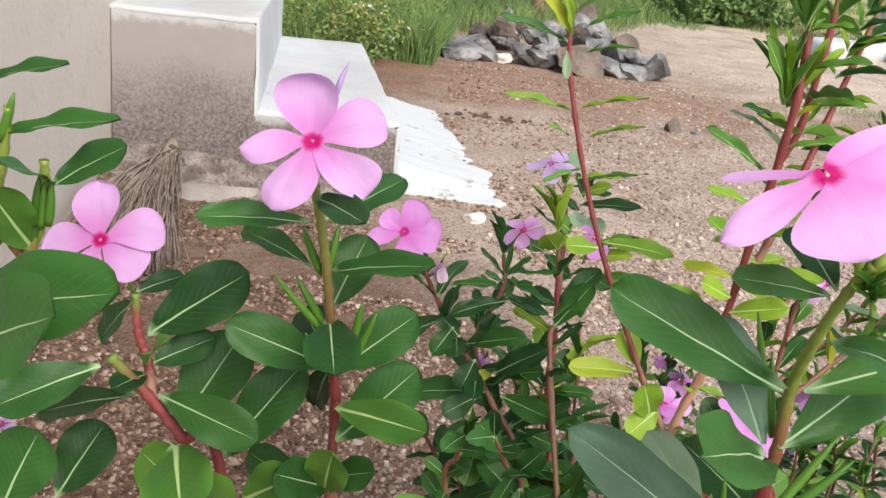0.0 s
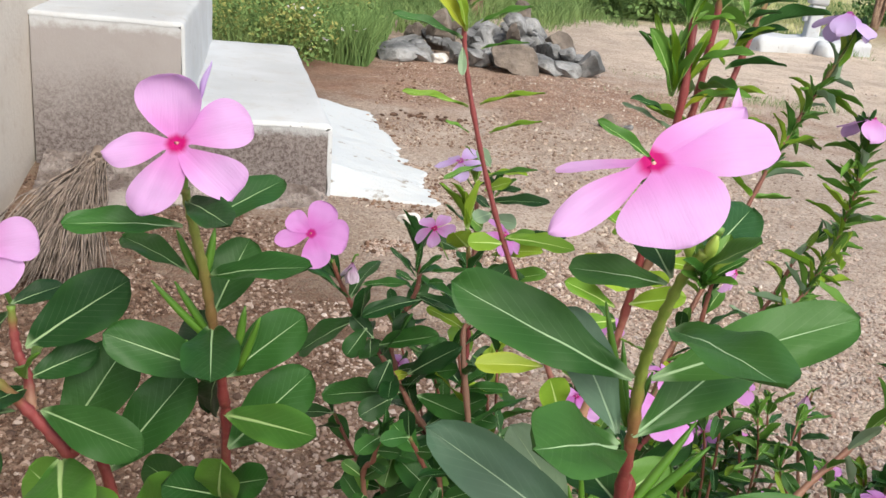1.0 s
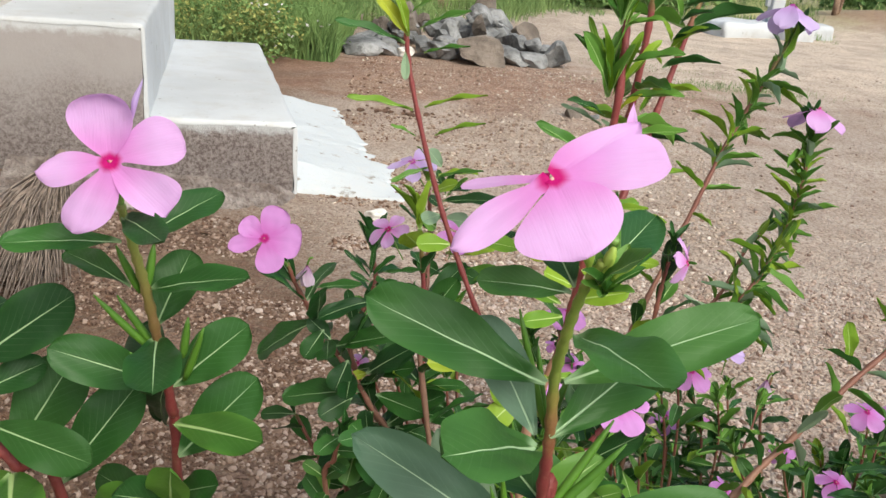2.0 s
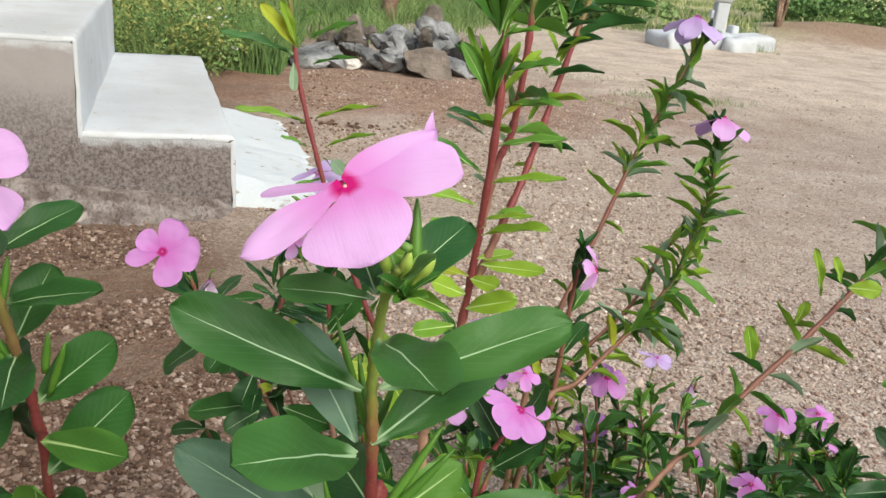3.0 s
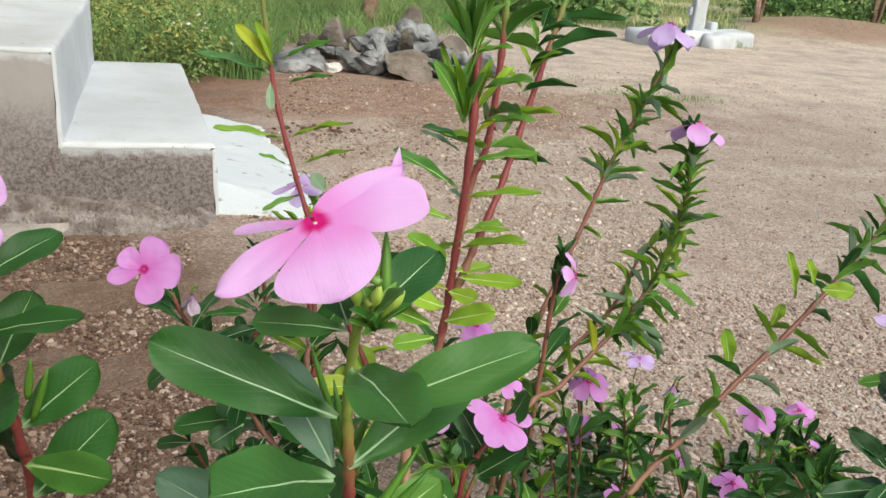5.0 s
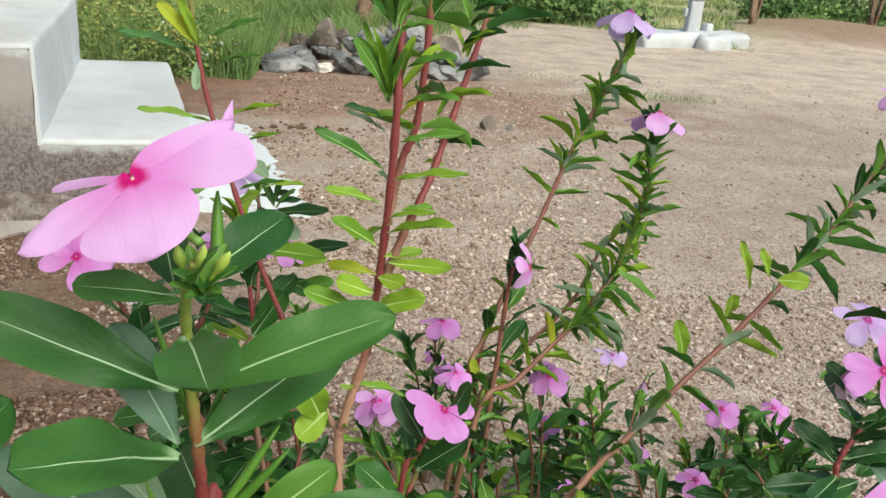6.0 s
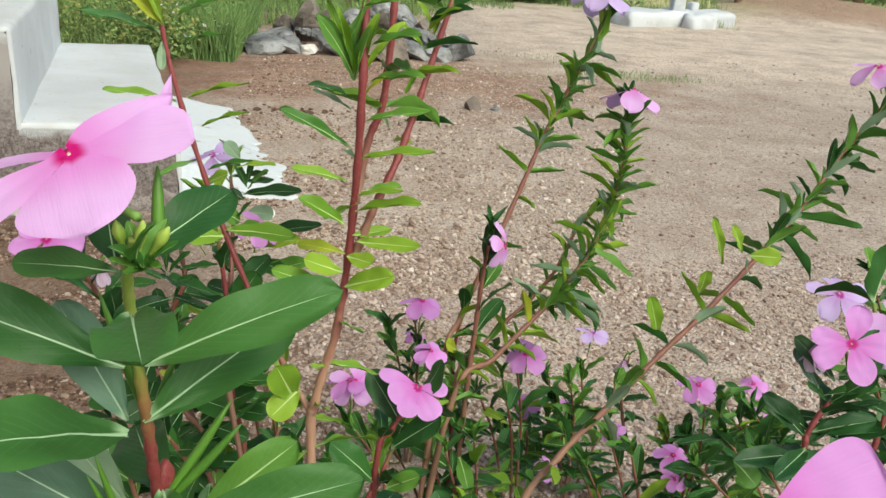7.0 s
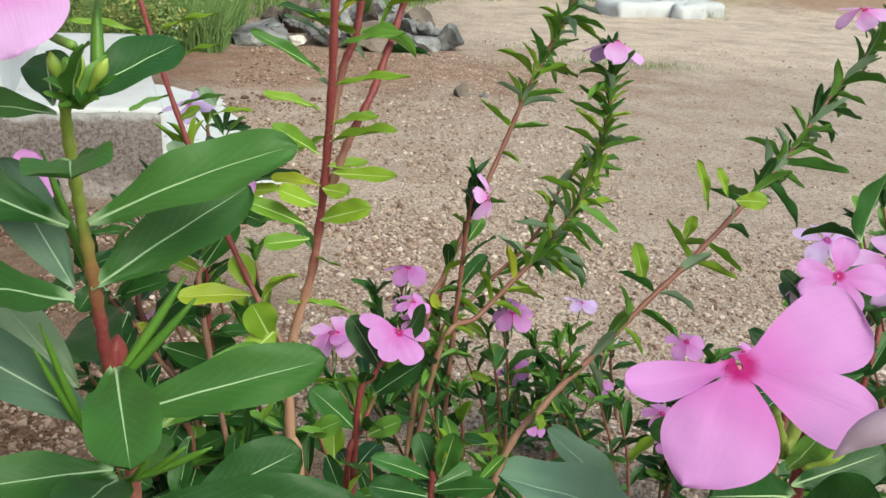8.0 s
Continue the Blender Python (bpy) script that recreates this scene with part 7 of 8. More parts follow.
bed = plant(0.184, 0.470, "low periwinkle clump with open pink flower and broad leaves")
line = stem(bed, [(0.1837, 0.4700, -0.0120), (0.1844, 0.4750, 0.2517), (0.1937, 0.4800, 0.2892), (0.2067, 0.4850, 0.3044)], 0.0022, 0.0014, STEM_RED)
leafy(bed, line, 0.45, 1, 7, 0.0440, 61, ratio=0.42, rise=18, tone=LEAF_DEEP, shape="oval", small=0.8)
open_flower(bed, (0.2080, 0.4830, 0.3170), (0.2010, 0.4850, 0.3023), (0.05, -0.55, 0.83), [
    ((-0.0025, 0.0017, 0.0013), (-0.0234, 0.0073, 0.0062), (0.22, 1.0, 0.5), (0.22, 1.0, 0.5), 0.0, 0.05, (0, 0, 0.1)),
    ((-0.0013, 0.0007, 0.0006), (-0.0175, -0.0065, -0.0032), (0.42, 1.1, 0.5), (0.42, 1.1, 0.5), 0.06, 0.06, (0, -0.1, 0)),
    ((-0.0001, -0.0021, -0.0014), (-0.0091, -0.0163, -0.0103), (0.34, 1.1, 0.5), (0.30, 1.1, 0.5), 0.0, 0.06, (0, 0, 0)),
    ((0.0011, -0.0020, -0.0014), (0.0095, -0.0167, -0.0117), (0.38, 1.1, 0.5), (0.36, 1.1, 0.5), -0.05, 0.08, (0, 0, 0)),
    ((0.0023, 0.0016, 0.0009), (0.0183, -0.0005, -0.0014), (0.30, 1.1, 0.5), (0.30, 1.1, 0.5), 0.0, 0.06, (0, 0, 0.1)),
], PETAL_ROSE)
flower(bed, (0.2220, 0.5600, 0.3030), (0.2, -0.3, 0.9), 0.0250, spin=30, droop=25, material=PETAL_ROSE)
flower(bed, (0.1670, 0.5600, 0.2780), (-0.1, 0.05, 1.0), 0.0330, spin=10, droop=12, material=PETAL_ROSE)
line = stem(bed, [(0.1837, 0.4700, -0.0120), (0.1796, 0.4700, 0.2184), (0.1881, 0.4800, 0.2524), (0.1971, 0.4900, 0.2743)], 0.0022, 0.0012, STEM_RED)
leafy(bed, line, 0.4, 1, 8, 0.0420, 62, ratio=0.42, rise=20, tone=LEAF_DEEP, second=LEAF_FRESH, shape="oval", small=0.8)
tuft_of(bed, line[-1], line[-1] - line[-3], 5, 0.0300, 63)
flower(bed, (0.1708, 0.5600, 0.2765), (0, -0.5, 0.85), 0.0352, spin=10)
leaf(bed, (0.1574, 0.4400, 0.2734), (0.1760, 0.4300, 0.2889), 0.0118, 0.8, tone=LEAF_MID)
leaf(bed, (0.1911, 0.4600, 0.2611), (0.2104, 0.4500, 0.2770), 0.0118, 0.8, tone=LEAF_MID)
leaf(bed, (0.2003, 0.4800, 0.2916), (0.1791, 0.5000, 0.3189), 0.0170, 0.9, tone=LEAF_DARK)
leaf(bed, (0.1941, 0.4800, 0.2761), (0.2225, 0.4700, 0.3049), 0.0148, 0.8)

bed = plant(0.226, 0.430, "young periwinkle shoot with paired upright green leaves")
line = stem(bed, [(0.2257, 0.4300, -0.0120), (0.2262, 0.4200, 0.2391), (0.2273, 0.4200, 0.2615), (0.2283, 0.4200, 0.2797)], 0.0022, 0.0014, STEM_RED)
leaf(bed, (0.2274, 0.4200, 0.2597), (0.2180, 0.4300, 0.2822), 0.0137, 0.95)
leaf(bed, (0.2306, 0.4200, 0.2597), (0.2356, 0.4100, 0.2950), 0.0141, 0.95, tone=LEAF_MID)
leaf(bed, (0.2275, 0.4200, 0.2579), (0.1914, 0.4100, 0.2789), 0.0110, 0.6)
leaf(bed, (0.2284, 0.4200, 0.2541), (0.2498, 0.4300, 0.2585), 0.0145, 0.8)
leaf(bed, (0.2270, 0.4200, 0.2504), (0.2593, 0.4000, 0.2667), 0.0123, 0.6, tone=LEAF_DEEP)
leaf(bed, (0.2257, 0.4200, 0.2467), (0.1902, 0.4000, 0.2682), 0.0153, 0.8)
tuft_of(bed, (0.2303, 0.4200, 0.2634), (0.1, 0, 1), 5, 0.0260, 71)
leafy(bed, line, 0.5, 0.9, 6, 0.0420, 72, ratio=0.4, tone=LEAF_DEEP, shape="oval")

bed = plant(0.235, 0.870, "low dark-leaved periwinkle with small pink flowers")
line = stem(bed, [(0.2350, 0.8700, -0.0120), (0.2396, 0.8700, 0.1213), (0.2329, 0.8700, 0.1819)], 0.0015, 0.0009, STEM_BROWN)
leafy(bed, line, 0.3, 1, 13, 0.0391, 810, ratio=0.29, rise=26, tone=LEAF_DARK, second=LEAF_MID, shape="oval", small=0.8)
tuft_of(bed, line[-1], line[-1] - line[-3], 5, 0.0220, 810, tone=LEAF_DARK)
line = stem(bed, [(0.2350, 0.8700, -0.0120), (0.2226, 0.8767, 0.1085), (0.2074, 0.8800, 0.1627)], 0.0015, 0.0009, STEM_BROWN)
leafy(bed, line, 0.3, 1, 13, 0.0391, 811, ratio=0.29, rise=26, tone=LEAF_NEAR, second=(LEAF_MID, LEAF_MID, LEAF_DEEP), shape="lance", small=0.8)
tuft_of(bed, line[-1], line[-1] - line[-3], 5, 0.0220, 811, tone=LEAF_DARK)
line = stem(bed, [(0.2350, 0.8700, -0.0120), (0.2549, 0.8567, 0.0911), (0.2559, 0.8500, 0.1367)], 0.0015, 0.0009, STEM_BROWN)
leafy(bed, line, 0.3, 1, 13, 0.0391, 812, ratio=0.29, rise=26, tone=LEAF_NEAR, second=(LEAF_MID, LEAF_MID, LEAF_DEEP), shape="oval", small=0.8)
tuft_of(bed, line[-1], line[-1] - line[-3], 5, 0.0220, 812, tone=LEAF_DARK)
line = stem(bed, [(0.2350, 0.8700, -0.0120), (0.2365, 0.8500, 0.0962), (0.2282, 0.8400, 0.1443)], 0.0015, 0.0009, STEM_BROWN)
leafy(bed, line, 0.3, 1, 13, 0.0391, 813, ratio=0.29, rise=26, tone=LEAF_DARK, second=LEAF_MID, shape="lance", small=0.8)
tuft_of(bed, line[-1], line[-1] - line[-3], 5, 0.0220, 813, tone=LEAF_DARK)
flower(bed, (0.2389, 0.8650, 0.2051), (0.05, -0.10, 1.0), 0.0460, spin=20, droop=26, wide=1.12, material=PETAL_ROSE)
flower(bed, (0.2488, 0.8500, 0.1517), (0.2, -0.375, 0.95), 0.0335, spin=50, droop=20, wide=1.12, material=PETAL_ROSE)
flower(bed, (0.2358, 0.8900, 0.1523), (0, -0.3000, 1.0), 0.0231, spin=0, droop=20, wide=1.12, material=PETAL_ROSE)

bed = plant(0.330, 0.720, "low dark-leaved periwinkle with small pink flowers")
line = stem(bed, [(0.3300, 0.7200, -0.0120), (0.3163, 0.7067, 0.1370), (0.3004, 0.7000, 0.2055)], 0.0015, 0.0009, STEM_BROWN)
leafy(bed, line, 0.3, 1, 7, 0.0391, 820, ratio=0.29, rise=26, tone=LEAF_NEAR, second=(LEAF_MID, LEAF_DEEP, LEAF_FRESH), shape="oval", small=0.8)
tuft_of(bed, line[-1], line[-1] - line[-3], 5, 0.0220, 820, tone=LEAF_MID)
line = stem(bed, [(0.3300, 0.7200, -0.0120), (0.3220, 0.7000, 0.1519), (0.3090, 0.6900, 0.2279)], 0.0015, 0.0009, STEM_BROWN)
leafy(bed, line, 0.3, 1, 7, 0.0391, 821, ratio=0.29, rise=26, tone=LEAF_NEAR, second=(LEAF_MID, LEAF_DEEP, LEAF_FRESH), shape="lance", small=0.8)
tuft_of(bed, line[-1], line[-1] - line[-3], 5, 0.0220, 821, tone=LEAF_MID)
line = stem(bed, [(0.3300, 0.7200, -0.0120), (0.3063, 0.7200, 0.1175), (0.2854, 0.7200, 0.1763)], 0.0015, 0.0009, STEM_BROWN)
leafy(bed, line, 0.3, 1, 7, 0.0391, 822, ratio=0.29, rise=26, tone=LEAF_DARK, second=(LEAF_MID, LEAF_DEEP, LEAF_FRESH), shape="oval", small=0.8)
tuft_of(bed, line[-1], line[-1] - line[-3], 5, 0.0220, 822, tone=LEAF_MID)
flower(bed, (0.3136, 0.6750, 0.2441), (-0.15, -0.4125, 0.9), 0.0376, spin=35, droop=20, wide=1.12, material=PETAL_ROSE)

bed = plant(0.360, 0.840, "low dark-leaved periwinkle with small pink flowers")
line = stem(bed, [(0.3600, 0.8400, -0.0120), (0.3604, 0.8333, 0.0582), (0.3516, 0.8300, 0.0873)], 0.0015, 0.0009, STEM_BROWN)
leafy(bed, line, 0.3, 1, 13, 0.0368, 830, ratio=0.29, rise=26, tone=LEAF_NEAR, second=(LEAF_MID, LEAF_MID, LEAF_DEEP), shape="oval", small=0.8)
tuft_of(bed, line[-1], line[-1] - line[-3], 5, 0.0220, 830, tone=LEAF_MID)
line = stem(bed, [(0.3600, 0.8400, -0.0120), (0.3486, 0.8400, 0.0444), (0.3339, 0.8400, 0.0666)], 0.0015, 0.0009, STEM_BROWN)
leafy(bed, line, 0.3, 1, 13, 0.0368, 831, ratio=0.29, rise=26, tone=LEAF_MID, second=(LEAF_DEEP, LEAF_DARK, LEAF_FRESH), skip=0.2, shape="lance", small=0.8)
tuft_of(bed, line[-1], line[-1] - line[-3], 5, 0.0220, 831, tone=LEAF_MID)
line = stem(bed, [(0.3600, 0.8400, -0.0120), (0.3786, 0.8333, 0.0589), (0.3788, 0.8300, 0.0883)], 0.0015, 0.0009, STEM_BROWN)
leafy(bed, line, 0.3, 1, 13, 0.0368, 832, ratio=0.29, rise=26, tone=LEAF_NEAR, second=(LEAF_MID, LEAF_MID, LEAF_DEEP), shape="oval", small=0.8)
tuft_of(bed, line[-1], line[-1] - line[-3], 5, 0.0220, 832, tone=LEAF_MID)
flower(bed, (0.3532, 0.8400, 0.1034), (-0.3, -0.2624, 1.0), 0.0363, spin=5, droop=20, wide=1.12, material=PETAL_ROSE)
flower(bed, (0.4093, 0.8600, 0.0902), (0.6, -0.1500, 0.9), 0.0234, spin=40, droop=20, wide=1.12, material=PETAL_ROSE)

bed = plant(0.400, 0.800, "small periwinkle with narrow dark leaves and withered flower")
line = stem(bed, [(0.4000, 0.8000, -0.0120), (0.4095, 0.8133, 0.0994), (0.4052, 0.8200, 0.1491)], 0.0015, 0.0009, STEM_BROWN)
leafy(bed, line, 0.3, 1, 13, 0.0391, 840, ratio=0.29, rise=26, tone=LEAF_MID, second=(LEAF_DEEP, LEAF_DARK, LEAF_FRESH), skip=0.2, shape="oval", small=0.8)
tuft_of(bed, line[-1], line[-1] - line[-3], 5, 0.0220, 840, tone=LEAF_MID)
line = stem(bed, [(0.4000, 0.8000, -0.0120), (0.3990, 0.8000, 0.0977), (0.3895, 0.8000, 0.1466)], 0.0015, 0.0009, STEM_BROWN)
leafy(bed, line, 0.3, 1, 13, 0.0391, 841, ratio=0.29, rise=26, tone=LEAF_NEAR, second=(LEAF_MID, LEAF_MID, LEAF_DEEP), shape="lance", small=0.8)
tuft_of(bed, line[-1], line[-1] - line[-3], 5, 0.0220, 841, tone=LEAF_MID)
line = stem(bed, [(0.4000, 0.8000, -0.0120), (0.4435, 0.8400, 0.0767), (0.4563, 0.8600, 0.1151)], 0.0015, 0.0009, STEM_BROWN)
leafy(bed, line, 0.3, 1, 13, 0.0391, 842, ratio=0.29, rise=26, tone=LEAF_NEAR, second=(LEAF_MID, LEAF_MID, LEAF_DEEP), shape="oval", small=0.8)
tuft_of(bed, line[-1], line[-1] - line[-3], 5, 0.0220, 842, tone=LEAF_MID)
line = stem(bed, [(0.4000, 0.8000, -0.0120), (0.3864, 0.8133, 0.0941), (0.3706, 0.8200, 0.1411)], 0.0015, 0.0009, STEM_BROWN)
leafy(bed, line, 0.3, 1, 13, 0.0391, 843, ratio=0.29, rise=26, tone=LEAF_MID, second=(LEAF_DEEP, LEAF_DARK, LEAF_FRESH), skip=0.2, shape="lance", small=0.8)
tuft_of(bed, line[-1], line[-1] - line[-3], 5, 0.0220, 843, tone=LEAF_MID)

bed = plant(0.500, 0.900, "small periwinkle with withered pale flower")
line = stem(bed, [(0.5000, 0.9000, -0.0120), (0.4751, 0.8900, 0.0843), (0.4772, 0.8900, 0.1347)], 0.0022, 0.0012, STEM_BROWN)
leafy(bed, line, 0.4, 1, 7, 0.0320, 85, ratio=0.3, tone=LEAF_DARK, second=LEAF_DEEP)
wilted(bed, (0.4701, 0.8850, 0.1300), 0.026, 2)
flower(bed, (0.4586, 0.9800, 0.1187), (0.1, -0.06, 1.0), 0.0420, material=PETAL_DIM, spin=12)

bed = plant(0.490, 0.720, "low dark-leaved periwinkle with small pink flowers")
line = stem(bed, [(0.4900, 0.7200, -0.0120), (0.4929, 0.7200, 0.0901), (0.4854, 0.7200, 0.1352)], 0.0015, 0.0009, STEM_BROWN)
leafy(bed, line, 0.3, 1, 13, 0.0391, 860, ratio=0.29, rise=26, tone=LEAF_NEAR, second=(LEAF_MID, LEAF_MID, LEAF_DEEP), shape="oval", small=0.8)
tuft_of(bed, line[-1], line[-1] - line[-3], 5, 0.0220, 860, tone=LEAF_MID)
line = stem(bed, [(0.4900, 0.7200, -0.0120), (0.4823, 0.7267, 0.0896), (0.4694, 0.7300, 0.1344)], 0.0015, 0.0009, STEM_BROWN)
leafy(bed, line, 0.3, 1, 13, 0.0391, 861, ratio=0.29, rise=26, tone=LEAF_MID, second=(LEAF_DEEP, LEAF_DARK, LEAF_FRESH), skip=0.2, shape="lance", small=0.8)
tuft_of(bed, line[-1], line[-1] - line[-3], 5, 0.0220, 861, tone=LEAF_MID)
line = stem(bed, [(0.4900, 0.7200, -0.0120), (0.4943, 0.7067, 0.1264), (0.4874, 0.7000, 0.1897)], 0.0015, 0.0009, STEM_BROWN)
leafy(bed, line, 0.3, 1, 13, 0.0391, 862, ratio=0.29, rise=26, tone=LEAF_NEAR, second=(LEAF_MID, LEAF_MID, LEAF_DEEP), shape="oval", small=0.8)
tuft_of(bed, line[-1], line[-1] - line[-3], 5, 0.0220, 862, tone=LEAF_MID)
line = stem(bed, [(0.4900, 0.7200, -0.0120), (0.5184, 0.7333, 0.1075), (0.5237, 0.7400, 0.1612)], 0.0015, 0.0009, STEM_BROWN)
leafy(bed, line, 0.3, 1, 13, 0.0391, 863, ratio=0.29, rise=26, tone=LEAF_NEAR, second=(LEAF_MID, LEAF_MID, LEAF_DEEP), shape="lance", small=0.8)
tuft_of(bed, line[-1], line[-1] - line[-3], 5, 0.0220, 863, tone=LEAF_MID)
flower(bed, (0.4480, 0.6550, 0.1610), (-0.05, -0.42, 0.9), 0.0330, spin=95, droop=20, wide=1.12, material=PETAL_ROSE)
flower(bed, (0.4626, 0.6650, 0.2248), (-0.1, -0.40, 0.9), 0.0340, spin=20, droop=20, wide=1.12, material=PETAL_ROSE)
flower(bed, (0.4732, 0.7000, 0.1049), (0, -0.4499, 0.9), 0.0239, spin=20, droop=20, wide=1.12, material=PETAL_ROSE)

bed = plant(0.660, 0.860, "low dark-leaved periwinkle with small pink flowers")
line = stem(bed, [(0.6600, 0.8600, -0.0120), (0.6418, 0.8600, 0.0523), (0.6237, 0.8600, 0.0784)], 0.0015, 0.0009, STEM_BROWN)
leafy(bed, line, 0.3, 1, 13, 0.0414, 870, ratio=0.29, rise=26, tone=LEAF_MID, second=(LEAF_DEEP, LEAF_DARK, LEAF_FRESH), skip=0.2, shape="oval", small=0.8)
tuft_of(bed, line[-1], line[-1] - line[-3], 5, 0.0220, 870, tone=LEAF_DARK)
line = stem(bed, [(0.6600, 0.8600, -0.0120), (0.6603, 0.8600, 0.0480), (0.6514, 0.8600, 0.0721)], 0.0015, 0.0009, STEM_BROWN)
leafy(bed, line, 0.3, 1, 13, 0.0414, 871, ratio=0.29, rise=26, tone=LEAF_NEAR, second=(LEAF_MID, LEAF_MID, LEAF_DEEP), shape="lance", small=0.8)
tuft_of(bed, line[-1], line[-1] - line[-3], 5, 0.0220, 871, tone=LEAF_DARK)
line = stem(bed, [(0.6600, 0.8600, -0.0120), (0.6321, 0.8733, 0.0388), (0.6091, 0.8800, 0.0581)], 0.0015, 0.0009, STEM_BROWN)
leafy(bed, line, 0.3, 1, 13, 0.0414, 872, ratio=0.29, rise=26, tone=LEAF_NEAR, second=(LEAF_MID, LEAF_MID, LEAF_DEEP), shape="oval", small=0.8)
tuft_of(bed, line[-1], line[-1] - line[-3], 5, 0.0220, 872, tone=LEAF_DARK)
line = stem(bed, [(0.6600, 0.8600, -0.0120), (0.6449, 0.8867, 0.0461), (0.6284, 0.9000, 0.0691)], 0.0015, 0.0009, STEM_BROWN)
leafy(bed, line, 0.3, 1, 13, 0.0414, 873, ratio=0.29, rise=26, tone=LEAF_MID, second=(LEAF_DEEP, LEAF_DARK, LEAF_FRESH), skip=0.2, shape="lance", small=0.8)
tuft_of(bed, line[-1], line[-1] - line[-3], 5, 0.0220, 873, tone=LEAF_DARK)
flower(bed, (0.6481, 0.9300, 0.0828), (-0.2, -0.36, 0.95), 0.0360, spin=80, droop=20, wide=1.12, material=PETAL_ROSE)
flower(bed, (0.6563, 0.9000, 0.0664), (0.2, -0.375, 0.95), 0.0300, spin=20, droop=20, wide=1.12, material=PETAL_ROSE)

bed = plant(0.420, 0.600, "low dark-leaved periwinkle with small pink flowers")
line = stem(bed, [(0.4200, 0.6000, -0.0120), (0.3953, 0.6000, 0.1361), (0.3739, 0.6000, 0.2042)], 0.0015, 0.0009, STEM_BROWN)
leafy(bed, line, 0.3, 1, 7, 0.0391, 880, ratio=0.29, rise=26, tone=LEAF_NEAR, second=(LEAF_MID, LEAF_DEEP, LEAF_FRESH), shape="oval", small=0.8)
tuft_of(bed, line[-1], line[-1] - line[-3], 5, 0.0220, 880, tone=LEAF_MID)
line = stem(bed, [(0.4200, 0.6000, -0.0120), (0.4069, 0.6000, 0.1296), (0.3913, 0.6000, 0.1944)], 0.0015, 0.0009, STEM_BROWN)
leafy(bed, line, 0.3, 1, 7, 0.0391, 881, ratio=0.29, rise=26, tone=LEAF_NEAR, second=(LEAF_MID, LEAF_DEEP, LEAF_FRESH), shape="lance", small=0.8)
tuft_of(bed, line[-1], line[-1] - line[-3], 5, 0.0220, 881, tone=LEAF_MID)
line = stem(bed, [(0.4200, 0.6000, -0.0120), (0.3794, 0.5867, 0.1310), (0.3502, 0.5800, 0.1965)], 0.0015, 0.0009, STEM_BROWN)
leafy(bed, line, 0.3, 1, 7, 0.0391, 882, ratio=0.29, rise=26, tone=LEAF_NEAR, second=(LEAF_MID, LEAF_DEEP, LEAF_FRESH), shape="oval", small=0.8)
tuft_of(bed, line[-1], line[-1] - line[-3], 5, 0.0220, 882, tone=LEAF_MID)
line = stem(bed, [(0.4200, 0.6000, -0.0120), (0.3691, 0.6000, 0.1421), (0.3346, 0.6000, 0.2131)], 0.0015, 0.0009, STEM_BROWN)
leafy(bed, line, 0.3, 1, 7, 0.0391, 883, ratio=0.29, rise=26, tone=LEAF_NEAR, second=(LEAF_MID, LEAF_DEEP, LEAF_FRESH), shape="lance", small=0.8)
tuft_of(bed, line[-1], line[-1] - line[-3], 5, 0.0220, 883, tone=LEAF_MID)
flower(bed, (0.3786, 0.6200, 0.2070), (-0.3, -0.3000, 1.0), 0.0206, spin=30, droop=20, wide=1.12, material=PETAL_ROSE)
flower(bed, (0.3164, 0.5600, 0.2093), (0.4, -0.4499, 0.7), 0.0219, spin=60, droop=20, wide=1.12, material=PETAL_ROSE)

bed = plant(0.270, 0.640, "low dark-leaved periwinkle with small pink flowers")
line = stem(bed, [(0.2700, 0.6400, -0.0120), (0.2474, 0.6267, 0.1312), (0.2271, 0.6200, 0.1967)], 0.0015, 0.0009, STEM_BROWN)
leafy(bed, line, 0.3, 1, 7, 0.0460, 890, ratio=0.29, rise=26, tone=LEAF_NEAR, second=(LEAF_MID, LEAF_DEEP, LEAF_FRESH), shape="oval", small=0.8)
tuft_of(bed, line[-1], line[-1] - line[-3], 5, 0.0220, 890, tone=LEAF_MID)
line = stem(bed, [(0.2700, 0.6400, -0.0120), (0.2584, 0.6133, 0.1299), (0.2436, 0.6000, 0.1949)], 0.0015, 0.0009, STEM_BROWN)
leafy(bed, line, 0.3, 1, 7, 0.0460, 891, ratio=0.29, rise=26, tone=LEAF_NEAR, second=(LEAF_MID, LEAF_DEEP, LEAF_FRESH), shape="lance", small=0.8)
tuft_of(bed, line[-1], line[-1] - line[-3], 5, 0.0220, 891, tone=LEAF_MID)
line = stem(bed, [(0.2700, 0.6400, -0.0120), (0.2313, 0.6533, 0.1099), (0.2029, 0.6600, 0.1648)], 0.0015, 0.0009, STEM_BROWN)
leafy(bed, line, 0.3, 1, 7, 0.0460, 892, ratio=0.29, rise=26, tone=LEAF_NEAR, second=(LEAF_MID, LEAF_DEEP, LEAF_FRESH), shape="oval", small=0.8)
tuft_of(bed, line[-1], line[-1] - line[-3], 5, 0.0220, 892, tone=LEAF_MID)
line = stem(bed, [(0.2700, 0.6400, -0.0120), (0.2746, 0.6267, 0.1286), (0.2680, 0.6200, 0.1929)], 0.0015, 0.0009, STEM_BROWN)
leafy(bed, line, 0.3, 1, 7, 0.0460, 893, ratio=0.29, rise=26, tone=LEAF_NEAR, second=(LEAF_MID, LEAF_DEEP, LEAF_FRESH), shape="lance", small=0.8)
